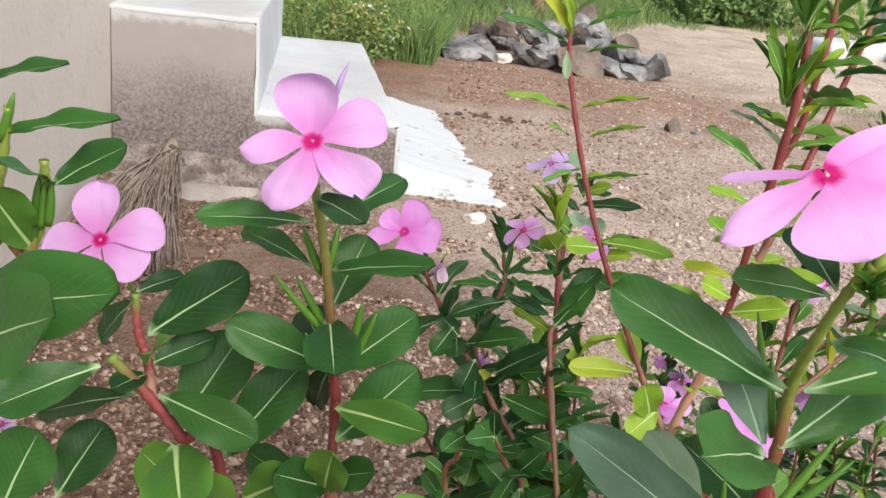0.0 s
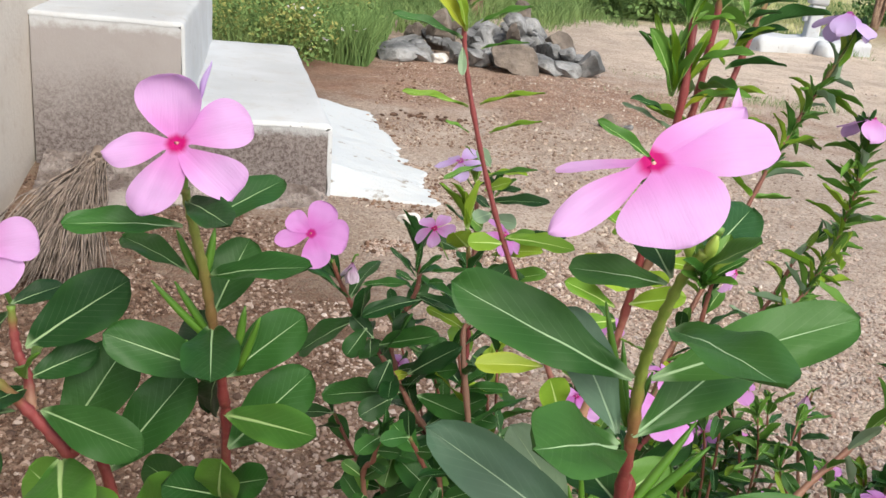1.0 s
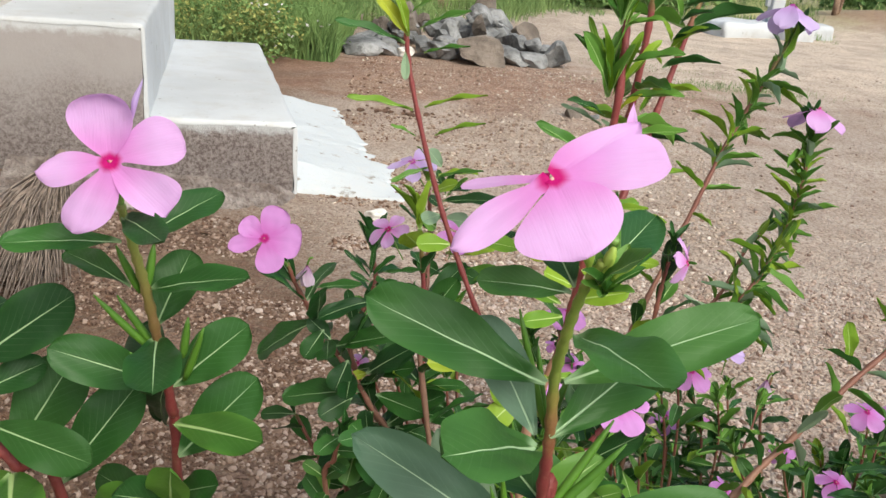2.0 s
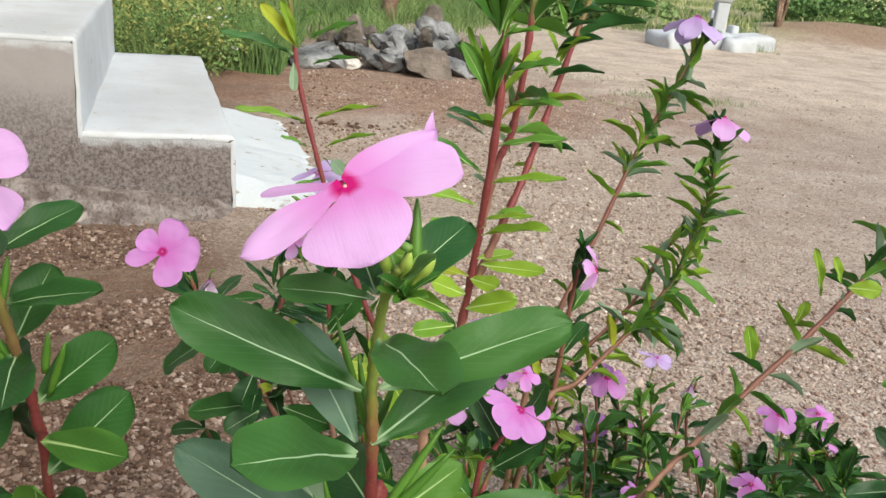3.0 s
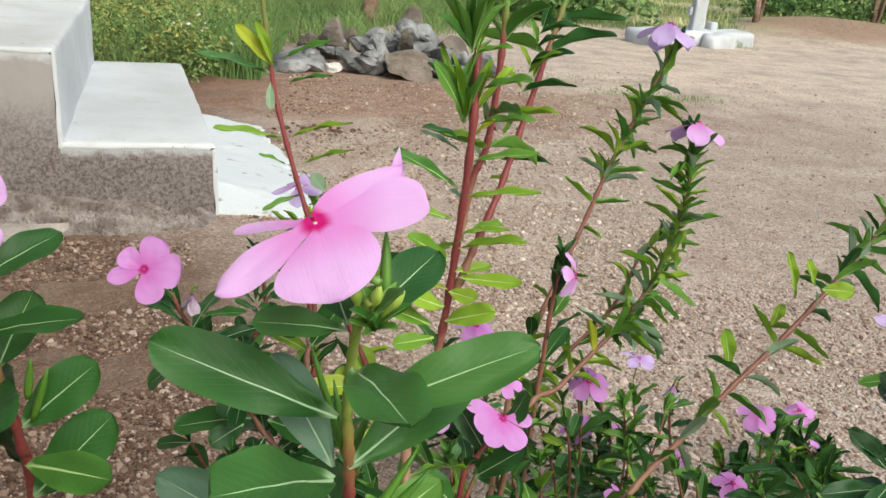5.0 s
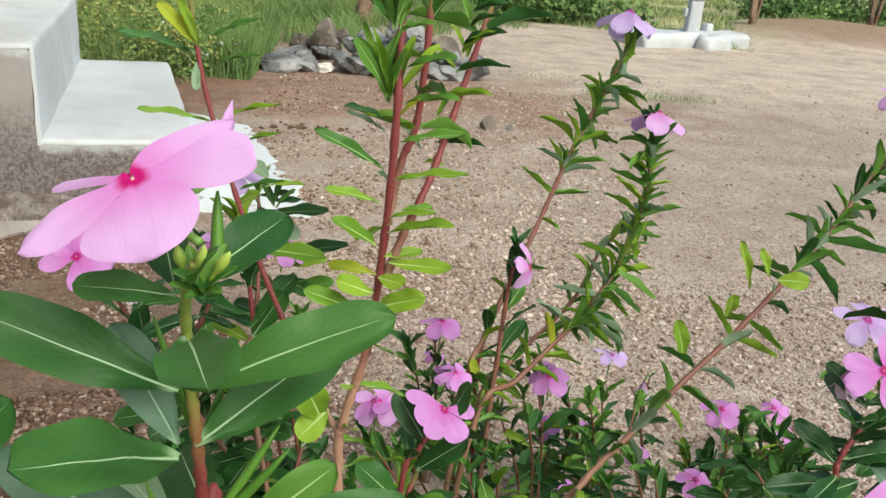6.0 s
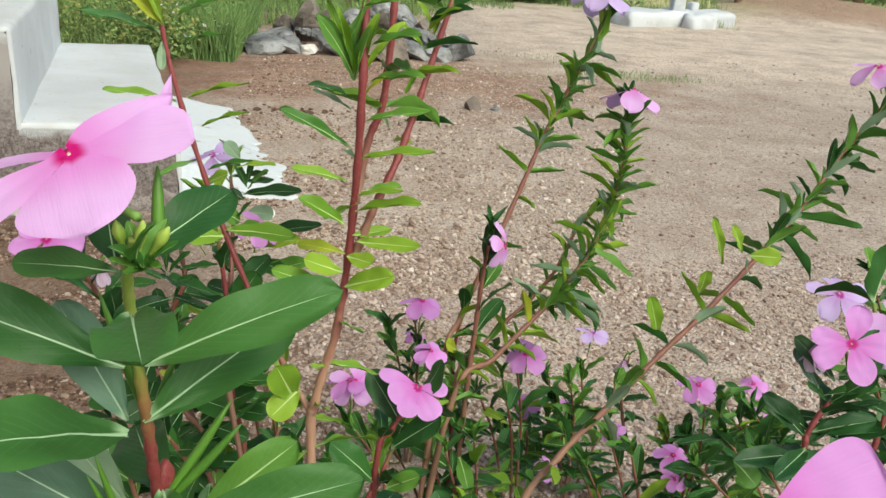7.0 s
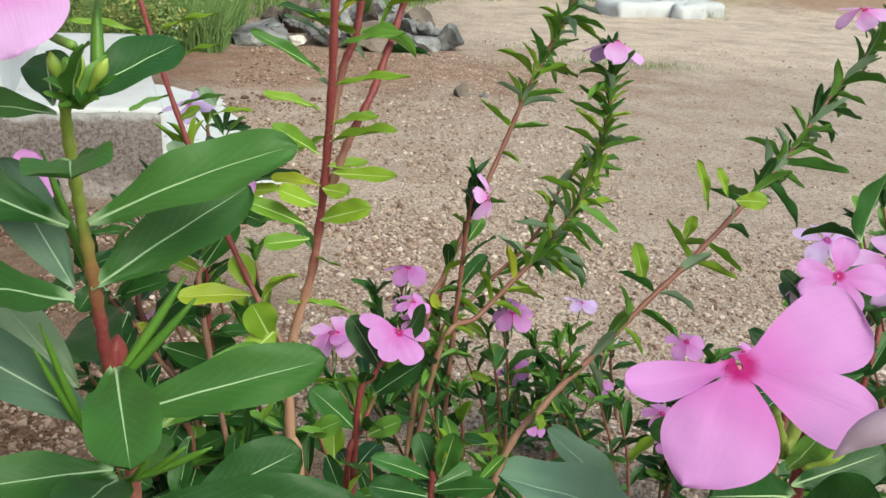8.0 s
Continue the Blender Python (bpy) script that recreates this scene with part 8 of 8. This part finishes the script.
tuft_of(bed, line[-1], line[-1] - line[-3], 5, 0.0220, 893, tone=LEAF_MID)
line = stem(bed, [(0.2700, 0.6400, -0.0120), (0.2120, 0.6533, 0.1166), (0.1740, 0.6600, 0.1749)], 0.0015, 0.0009, STEM_BROWN)
leafy(bed, line, 0.3, 1, 7, 0.0460, 894, ratio=0.29, rise=26, tone=LEAF_NEAR, second=(LEAF_MID, LEAF_DEEP, LEAF_FRESH), shape="oval", small=0.8)
tuft_of(bed, line[-1], line[-1] - line[-3], 5, 0.0220, 894, tone=LEAF_MID)

bed = plant(0.600, 0.620, "low dark-leaved periwinkle with small pink flowers")
line = stem(bed, [(0.6000, 0.6200, -0.0120), (0.5234, 0.6200, 0.1331), (0.4762, 0.6200, 0.1997)], 0.0015, 0.0009, STEM_BROWN)
leafy(bed, line, 0.3, 1, 13, 0.0460, 900, ratio=0.29, rise=26, tone=LEAF_MID, second=(LEAF_DEEP, LEAF_DARK, LEAF_FRESH), skip=0.2, shape="oval", small=0.8)
tuft_of(bed, line[-1], line[-1] - line[-3], 5, 0.0220, 900, tone=LEAF_MID)
line = stem(bed, [(0.6000, 0.6200, -0.0120), (0.5447, 0.6200, 0.1230), (0.5080, 0.6200, 0.1845)], 0.0015, 0.0009, STEM_BROWN)
leafy(bed, line, 0.3, 1, 13, 0.0460, 901, ratio=0.29, rise=26, tone=LEAF_NEAR, second=(LEAF_MID, LEAF_MID, LEAF_DEEP), shape="lance", small=0.8)
tuft_of(bed, line[-1], line[-1] - line[-3], 5, 0.0220, 901, tone=LEAF_MID)
line = stem(bed, [(0.6000, 0.6200, -0.0120), (0.5047, 0.6067, 0.1237), (0.4480, 0.6000, 0.1856)], 0.0015, 0.0009, STEM_BROWN)
leafy(bed, line, 0.3, 1, 13, 0.0460, 902, ratio=0.29, rise=26, tone=LEAF_NEAR, second=(LEAF_MID, LEAF_MID, LEAF_DEEP), shape="oval", small=0.8)
tuft_of(bed, line[-1], line[-1] - line[-3], 5, 0.0220, 902, tone=LEAF_MID)

bed = plant(0.120, 0.620, "dark-leaved low periwinkle among the taller stems")
line = stem(bed, [(0.1200, 0.6200, -0.0120), (0.0977, 0.6200, 0.2018), (0.0776, 0.6200, 0.3027)], 0.0015, 0.0009, STEM_BROWN)
leafy(bed, line, 0.3, 1, 8, 0.0460, 910, ratio=0.29, rise=26, tone=LEAF_NEAR, second=(LEAF_MID, LEAF_DEEP, LEAF_FRESH), shape="oval", small=0.8)
tuft_of(bed, line[-1], line[-1] - line[-3], 5, 0.0220, 910, tone=LEAF_MID)
line = stem(bed, [(0.1200, 0.6200, -0.0120), (0.1196, 0.6200, 0.2028), (0.1104, 0.6200, 0.3042)], 0.0015, 0.0009, STEM_BROWN)
leafy(bed, line, 0.3, 1, 8, 0.0460, 911, ratio=0.29, rise=26, tone=LEAF_NEAR, second=(LEAF_MID, LEAF_DEEP, LEAF_FRESH), shape="lance", small=0.8)
tuft_of(bed, line[-1], line[-1] - line[-3], 5, 0.0220, 911, tone=LEAF_MID)
line = stem(bed, [(0.1200, 0.6200, -0.0120), (0.0888, 0.6067, 0.1836), (0.0643, 0.6000, 0.2753)], 0.0015, 0.0009, STEM_BROWN)
leafy(bed, line, 0.3, 1, 8, 0.0460, 912, ratio=0.29, rise=26, tone=LEAF_NEAR, second=(LEAF_MID, LEAF_DEEP, LEAF_FRESH), shape="oval", small=0.8)
tuft_of(bed, line[-1], line[-1] - line[-3], 5, 0.0220, 912, tone=LEAF_MID)
line = stem(bed, [(0.1200, 0.6200, -0.0120), (0.1172, 0.5933, 0.1797), (0.1069, 0.5800, 0.2695)], 0.0015, 0.0009, STEM_BROWN)
leafy(bed, line, 0.3, 1, 8, 0.0460, 913, ratio=0.29, rise=26, tone=LEAF_NEAR, second=(LEAF_MID, LEAF_DEEP, LEAF_FRESH), shape="lance", small=0.8)
tuft_of(bed, line[-1], line[-1] - line[-3], 5, 0.0220, 913, tone=LEAF_MID)
line = stem(bed, [(0.1200, 0.6200, -0.0120), (0.0704, 0.6333, 0.1818), (0.0365, 0.6400, 0.2727)], 0.0015, 0.0009, STEM_BROWN)
leafy(bed, line, 0.3, 1, 8, 0.0460, 914, ratio=0.29, rise=26, tone=LEAF_NEAR, second=(LEAF_MID, LEAF_DEEP, LEAF_FRESH), shape="oval", small=0.8)
tuft_of(bed, line[-1], line[-1] - line[-3], 5, 0.0220, 914, tone=LEAF_MID)

bed = plant(0.200, 0.560, "dark-leaved low periwinkle among the taller stems")
line = stem(bed, [(0.2000, 0.5600, -0.0120), (0.1781, 0.5600, 0.1346), (0.1582, 0.5600, 0.2019)], 0.0015, 0.0009, STEM_BROWN)
leafy(bed, line, 0.3, 1, 8, 0.0460, 920, ratio=0.29, rise=26, tone=LEAF_NEAR, second=(LEAF_MID, LEAF_DEEP, LEAF_FRESH), shape="oval", small=0.8)
tuft_of(bed, line[-1], line[-1] - line[-3], 5, 0.0220, 920, tone=LEAF_MID)
line = stem(bed, [(0.2000, 0.5600, -0.0120), (0.1990, 0.5667, 0.1493), (0.1894, 0.5700, 0.2240)], 0.0015, 0.0009, STEM_BROWN)
leafy(bed, line, 0.3, 1, 8, 0.0460, 921, ratio=0.29, rise=26, tone=LEAF_NEAR, second=(LEAF_MID, LEAF_DEEP, LEAF_FRESH), shape="lance", small=0.8)
tuft_of(bed, line[-1], line[-1] - line[-3], 5, 0.0220, 921, tone=LEAF_MID)
line = stem(bed, [(0.2000, 0.5600, -0.0120), (0.1496, 0.5333, 0.1395), (0.1153, 0.5200, 0.2092)], 0.0015, 0.0009, STEM_BROWN)
leafy(bed, line, 0.3, 1, 8, 0.0460, 922, ratio=0.29, rise=26, tone=LEAF_NEAR, second=(LEAF_MID, LEAF_DEEP, LEAF_FRESH), shape="oval", small=0.8)
tuft_of(bed, line[-1], line[-1] - line[-3], 5, 0.0220, 922, tone=LEAF_MID)
line = stem(bed, [(0.2000, 0.5600, -0.0120), (0.1628, 0.5533, 0.1386), (0.1352, 0.5500, 0.2079)], 0.0015, 0.0009, STEM_BROWN)
leafy(bed, line, 0.3, 1, 8, 0.0460, 923, ratio=0.29, rise=26, tone=LEAF_NEAR, second=(LEAF_MID, LEAF_DEEP, LEAF_FRESH), shape="lance", small=0.8)
tuft_of(bed, line[-1], line[-1] - line[-3], 5, 0.0220, 923, tone=LEAF_MID)

bed = plant(0.424, 0.420, "pink periwinkle with long leaves and open flower")
line = stem(bed, [(0.4242, 0.4200, -0.0120), (0.4218, 0.4200, 0.2939), (0.4239, 0.4250, 0.3244), (0.4351, 0.4300, 0.3436), (0.4514, 0.4350, 0.3558)], 0.0019, 0.0013, STEM_RED)
leafy(bed, line, 0.4, 1, 9, 0.0460, 95, ratio=0.3, rise=22, tone=LEAF_DEEP, second=LEAF_DARK, small=0.9)
open_flower(bed, (0.4360, 0.4240, 0.3843), (0.4481, 0.4350, 0.3557), (-0.12, -0.86, 0.50), [
    ((0.0014, 0.0011, 0.0022), (0.0059, 0.0099, 0.0184), (0.34, 1.0, 0.5), (0.36, 1.0, 0.5), 0.1, 0.02, (0, 0, 0)),
    ((0.0019, 0.0001, 0.0006), (0.0266, -0.0047, -0.0018), (0.36, 1.0, 0.45), (0.30, 1.1, 0.5), 0.0, 0.08, (0, 0, 0)),
    ((0.0012, -0.0010, -0.0014), (0.0070, -0.0120, -0.0189), (0.34, 1.0, 0.6), (0.34, 1.0, 0.6), 0.0, 0.08, (0, 0, 0)),
    ((-0.0013, -0.0004, -0.0010), (-0.0210, -0.0023, -0.0089), (0.34, 1.1, 0.4), (0.26, 1.1, 0.45), -0.04, 0.08, (0, 0, 0)),
    ((-0.0023, 0.0007, 0.0006), (-0.0218, 0.0046, 0.0027), (0.22, 1.1, 0.5), (0.28, 1.1, 0.5), 0.0, 0.06, (0, 0, 0)),
], PETAL_ROSE)
line = stem(bed, [(0.4242, 0.4200, -0.0120), (0.4832, 0.4500, 0.3022), (0.4955, 0.4800, 0.3400), (0.4915, 0.5000, 0.3767)], 0.0017, 0.0012, STEM_RED)
leafy(bed, line, 0.4, 1, 9, 0.0460, 96, ratio=0.28, rise=22, tone=LEAF_DEEP, second=LEAF_DARK, small=0.9)
flower(bed, (0.5045, 0.5600, 0.3563), (-0.1, -0.45, 0.9), 0.0433, material=PETAL_DIM, spin=20, root=(0.5193, 0.5500, 0.3421))
flower(bed, (0.4842, 0.4500, 0.3815), (-0.4, -0.6, 0.7), 0.0479, spin=40)
wilted(bed, (0.4234, 0.4350, 0.3760), 0.022, 3)
leaf(bed, (0.4239, 0.4250, 0.3244), (0.3964, 0.4300, 0.3476), 0.0105, 0.9, tone=LEAF_DARK)
leaf(bed, (0.4350, 0.4300, 0.3580), (0.4118, 0.4400, 0.3800), 0.0113, 0.8, tone=LEAF_DARK)
leaf(bed, (0.4264, 0.4250, 0.3282), (0.4600, 0.4200, 0.3397), 0.0126, 0.6)
leaf(bed, (0.4201, 0.4200, 0.3165), (0.3766, 0.4100, 0.3183), 0.0120, 0.6)
leaf(bed, (0.4351, 0.4300, 0.3436), (0.4534, 0.4200, 0.3679), 0.0106, 0.6)
leaf(bed, (0.4225, 0.4200, 0.3202), (0.3905, 0.3900, 0.3205), 0.0115, 0.6)
leaf(bed, (0.4438, 0.4400, 0.3563), (0.4830, 0.4600, 0.3655), 0.0150, 0.8, tone=LEAF_DARK)
leaf(bed, (0.4300, 0.4300, 0.3240), (0.3950, 0.4300, 0.3490), 0.0104, 0.80, tone=LEAF_DARK, shape="oval", variant=0)
leaf(bed, (0.4340, 0.4300, 0.3360), (0.4590, 0.4200, 0.3510), 0.0062, 0.50, tone=LEAF_DARK, shape="oval", variant=1)
leaf(bed, (0.4310, 0.4300, 0.3490), (0.4560, 0.4200, 0.3600), 0.0069, 0.50, tone=LEAF_DEEP, shape="oval", variant=2)
leaf(bed, (0.4380, 0.4300, 0.3230), (0.4620, 0.4150, 0.3360), 0.0090, 0.60, tone=LEAF_DEEP, shape="oval", variant=3)
leaf(bed, (0.4420, 0.4300, 0.3110), (0.4090, 0.4150, 0.3100), 0.0132, 0.70, tone=LEAF_DEEP, shape="oval", variant=0)
leaf(bed, (0.4480, 0.4300, 0.3030), (0.4630, 0.4150, 0.3210), 0.0104, 0.70, tone=LEAF_DARK, shape="oval", variant=1)
leaf(bed, (0.3870, 0.4300, 0.3060), (0.3990, 0.4200, 0.2950), 0.0132, 0.80, tone=LEAF_MID, shape="oval", variant=2)
leaf(bed, (0.4270, 0.4300, 0.3530), (0.4130, 0.4400, 0.3730), 0.0069, 0.70, tone=LEAF_GREY_SHEEN, shape="oval", variant=3)
leaf(bed, (0.4350, 0.4300, 0.3440), (0.4190, 0.4300, 0.3570), 0.0049, 0.60, tone=LEAF_DARK, shape="oval", variant=0)
leaf(bed, (0.4360, 0.4300, 0.3330), (0.4230, 0.4400, 0.3300), 0.0076, 0.60, tone=LEAF_DARK, shape="oval", variant=1)
leaf(bed, (0.4360, 0.4300, 0.3620), (0.4640, 0.4400, 0.3680), 0.0069, 0.60, tone=LEAF_DARK, shape="oval", variant=2)
leaf(bed, (0.4340, 0.4300, 0.3760), (0.4660, 0.4500, 0.3810), 0.0056, 0.50, tone=LEAF_DARK, shape="oval", variant=3)
leaf(bed, (0.4420, 0.4300, 0.2990), (0.4230, 0.4200, 0.2900), 0.0104, 0.80, tone=LEAF_DARK, shape="oval", variant=0)
leaf(bed, (0.4390, 0.4300, 0.3290), (0.4580, 0.4200, 0.3100), 0.0090, 0.70, tone=LEAF_GREY_SHEEN, shape="oval", variant=1)
leaf(bed, (0.4430, 0.4300, 0.3510), (0.4730, 0.4300, 0.3380), 0.0083, 0.70, tone=LEAF_DARK, shape="oval", variant=2)

bed = plant(0.720, 0.660, "tall dark periwinkle at the end of the bed")
line = stem(bed, [(0.7200, 0.6600, -0.0120), (0.6227, 0.6333, 0.2294), (0.5651, 0.6200, 0.3441)], 0.0015, 0.0009, STEM_BROWN)
leafy(bed, line, 0.3, 1, 13, 0.0506, 970, ratio=0.29, rise=26, tone=LEAF_DEEP, second=LEAF_MID, shape="oval", small=0.8)
tuft_of(bed, line[-1], line[-1] - line[-3], 5, 0.0220, 970, tone=LEAF_DARK)
line = stem(bed, [(0.7200, 0.6600, -0.0120), (0.6404, 0.6467, 0.2374), (0.5916, 0.6400, 0.3561)], 0.0015, 0.0009, STEM_BROWN)
leafy(bed, line, 0.3, 1, 13, 0.0506, 971, ratio=0.29, rise=26, tone=LEAF_DEEP, second=LEAF_MID, shape="lance", small=0.8)
tuft_of(bed, line[-1], line[-1] - line[-3], 5, 0.0220, 971, tone=LEAF_DARK)
line = stem(bed, [(0.7200, 0.6600, -0.0120), (0.6176, 0.6200, 0.1972), (0.5574, 0.6000, 0.2958)], 0.0015, 0.0009, STEM_BROWN)
leafy(bed, line, 0.3, 1, 13, 0.0506, 972, ratio=0.29, rise=26, tone=LEAF_DARK, second=LEAF_MID, shape="oval", small=0.8)
tuft_of(bed, line[-1], line[-1] - line[-3], 5, 0.0220, 972, tone=LEAF_DARK)
line = stem(bed, [(0.7200, 0.6600, -0.0120), (0.6477, 0.6333, 0.2048), (0.6025, 0.6200, 0.3072)], 0.0015, 0.0009, STEM_BROWN)
leafy(bed, line, 0.3, 1, 13, 0.0506, 973, ratio=0.29, rise=26, tone=LEAF_DEEP, second=LEAF_MID, shape="lance", small=0.8)
tuft_of(bed, line[-1], line[-1] - line[-3], 5, 0.0220, 973, tone=LEAF_DARK)

bed = plant(0.296, 0.200, "large near pink periwinkle flower above leaves with painted grey-green sheen")
line = stem(bed, [(0.2958, 0.2000, -0.0120), (0.2958, 0.1900, 0.4109), (0.2828, 0.1780, 0.4363), (0.2739, 0.1700, 0.4521)], 0.0022, 0.0013, STEM_GREEN)
open_flower(bed, (0.2600, 0.1630, 0.4672), (0.2724, 0.1680, 0.4518), (-0.14, -0.7, 0.70), [
    ((0.0029, 0.0003, 0.0008), (0.0279, 0.0050, 0.0103), (0.31, 0.95, 0.30), (0.34, 1.1, 0.40), 0.06, 0.03, (0, -0.1, 0)),
    ((0.0027, -0.0009, -0.0003), (0.0259, -0.0115, -0.0073), (0.25, 1.2, 0.42), (0.31, 1.1, 0.45), 0.05, 0.08, (0, 0, 0)),
    ((-0.0008, -0.0013, -0.0015), (-0.0145, -0.0150, -0.0192), (0.52, 0.85, 0.80), (0.33, 1.35, 0.85), -0.08, 0.12, (0, 0, 0.1)),
    ((-0.0018, 0.0006, 0.0003), (-0.0246, -0.0004, -0.0050), (0.22, 1.3, 0.48), (0.17, 1.2, 0.40), 0.12, -0.05, (0, 0, 0.3)),
    ((-0.0006, 0.0012, 0.0007), (0.0030, 0.0170, -0.0110), (0.26, 1.1, 0.5), (0.26, 1.1, 0.5), 0, 0.08, (0, 0, 0)),
], PETAL_ROSE)
furled(bed, (0.2900, 0.1370, 0.4780), (0.2700, 0.1400, 0.4600), 0.0032, PETAL_DRY, "withered furled mauve flower")
leaf(bed, (0.2847, 0.1800, 0.4350), (0.2574, 0.2000, 0.4286), 0.0101, 0.7, tone=LEAF_DARK)
leaf(bed, (0.2857, 0.1800, 0.4301), (0.2870, 0.1700, 0.4477), 0.0095, 0.8, tone=LEAF_MID)
# the next two get their sky sheen from a blue-grey base colour
leaf(bed, (0.2664, 0.1900, 0.4000), (0.2115, 0.1700, 0.4343), 0.0168, 0.25, tone=LEAF_GREY_SHEEN)
leaf(bed, (0.2588, 0.2000, 0.3977), (0.2291, 0.2000, 0.4283), 0.0107, 0.35, tone=LEAF_GREY_SHEEN)
leaf(bed, (0.2913, 0.1850, 0.4216), (0.3182, 0.1900, 0.4287), 0.0132, 0.8)
leaf(bed, (0.2920, 0.1850, 0.4181), (0.2569, 0.1600, 0.4363), 0.0163, 0.8)
leaf(bed, (0.2958, 0.1850, 0.4146), (0.3055, 0.1700, 0.4291), 0.0141, 0.8)
bud(bed, (0.2901, 0.1800, 0.4301), (0.2981, 0.1760, 0.4378), 0.0016)



# ---- gravel strewn over the yard ----
def gravel(seed, count, near, small, big):
    """Small broken stones half sunk in the soil; ever fewer with distance."""
    g = np.random.RandomState(seed)
    t = (1 + 5 ** 0.5) / 2
    ball = np.array([(-1, t, 0), (1, t, 0), (-1, -t, 0), (1, -t, 0), (0, -1, t), (0, 1, t), (0, -1, -t), (0, 1, -t), (t, 0, -1), (t, 0, 1), (-t, 0, -1), (-t, 0, 1)]) / 1.9
    tri = np.array([(0, 11, 5), (0, 5, 1), (0, 1, 7), (0, 7, 10), (0, 10, 11), (1, 5, 9), (5, 11, 4), (11, 10, 2), (10, 7, 6), (7, 1, 8), (3, 9, 4), (3, 4, 2), (3, 2, 6), (3, 6, 8), (3, 8, 9), (4, 9, 5), (2, 4, 11), (6, 2, 10), (8, 6, 7), (9, 8, 1)])
    x0, x1, y0, y1 = near
    v = g.random_sample(count) ** 1.5
    y = y0 + (y1 - y0) * v
    x = (x0 + x1) / 2 + (g.random_sample(count) - 0.5) * (x1 - x0) * (0.45 + 0.55 * v)
    bare = np.array([noise.noise(Vector((a * 2.4 + b * 1.2, b * 4.6 - a, 9))) + 0.3 * noise.noise(Vector((a * 11, b * 11, 2))) for a, b in zip(x, y)])
    loose = bare > np.where(x < 0.3, -0.14, -0.60)
    keep = loose & ((x > -0.20 + 0.25 * (y < 1.75)) | (y < 1.68))
    x, y = x[keep], y[keep]
    n = len(x)
    z = np.array([lie(a, b) for a, b in zip(x, y)])
    size = small * (big / small) ** (g.random_sample(n) ** 3.2)
    shape = ball[None] * g.uniform(0.6, 1.25, (n, 12, 1)) * (size[:, None, None] * g.uniform(0.65, 1.3, (n, 1, 3)))
    a = g.uniform(0, 6.28, n)
    c, s = np.cos(a)[:, None], np.sin(a)[:, None]
    spun = np.stack([shape[..., 0] * c - shape[..., 1] * s, shape[..., 0] * s + shape[..., 1] * c, shape[..., 2] * 0.75], -1)
    verts = spun + np.column_stack([x, y, z + 0.25 * size])[:, None, :]
    faces = tri[None] + np.arange(n)[:, None, None] * 12
    return verts.reshape(-1, 3), faces.reshape(-1, 3)


stuff("gravel", gravel(12, 62000, (-0.95, 1.55, 0.30, 1.60), 0.0016, 0.0048), PEBBLE, "fine mixed gravel strewn over the soil", "gravel")
stuff("gravel", gravel(13, 8000, (-1.3, 2.9, 0.6, 4.2), 0.0020, 0.0062), PEBBLE, "scattered small stones on the yard", "gravel")
stuff("gravel", gravel(14, 5200, (-0.1, 1.5, 0.45, 1.5), 0.0030, 0.0072), PEBBLE, "coarser pale and brown pebbles round the plants", "gravel")
stuff("gravel", gravel(16, 17000, (-0.5, 1.1, 1.35, 3.6), 0.0020, 0.0070), CRUMB, "loose crumbs of earth and grit over the yard", "gravel")
stuff("gravel", gravel(18, 14000, (-0.85, 0.10, 0.70, 1.62), 0.0016, 0.0050), EARTH, "dark crumbs of damp red-brown earth by the steps", "gravel")
stuff("gravel", gravel(15, 16000, (-1.0, 0.35, 0.35, 1.62), 0.0024, 0.0066), PEBBLE, "coarse crumbs of red-brown earth by the steps", "gravel")
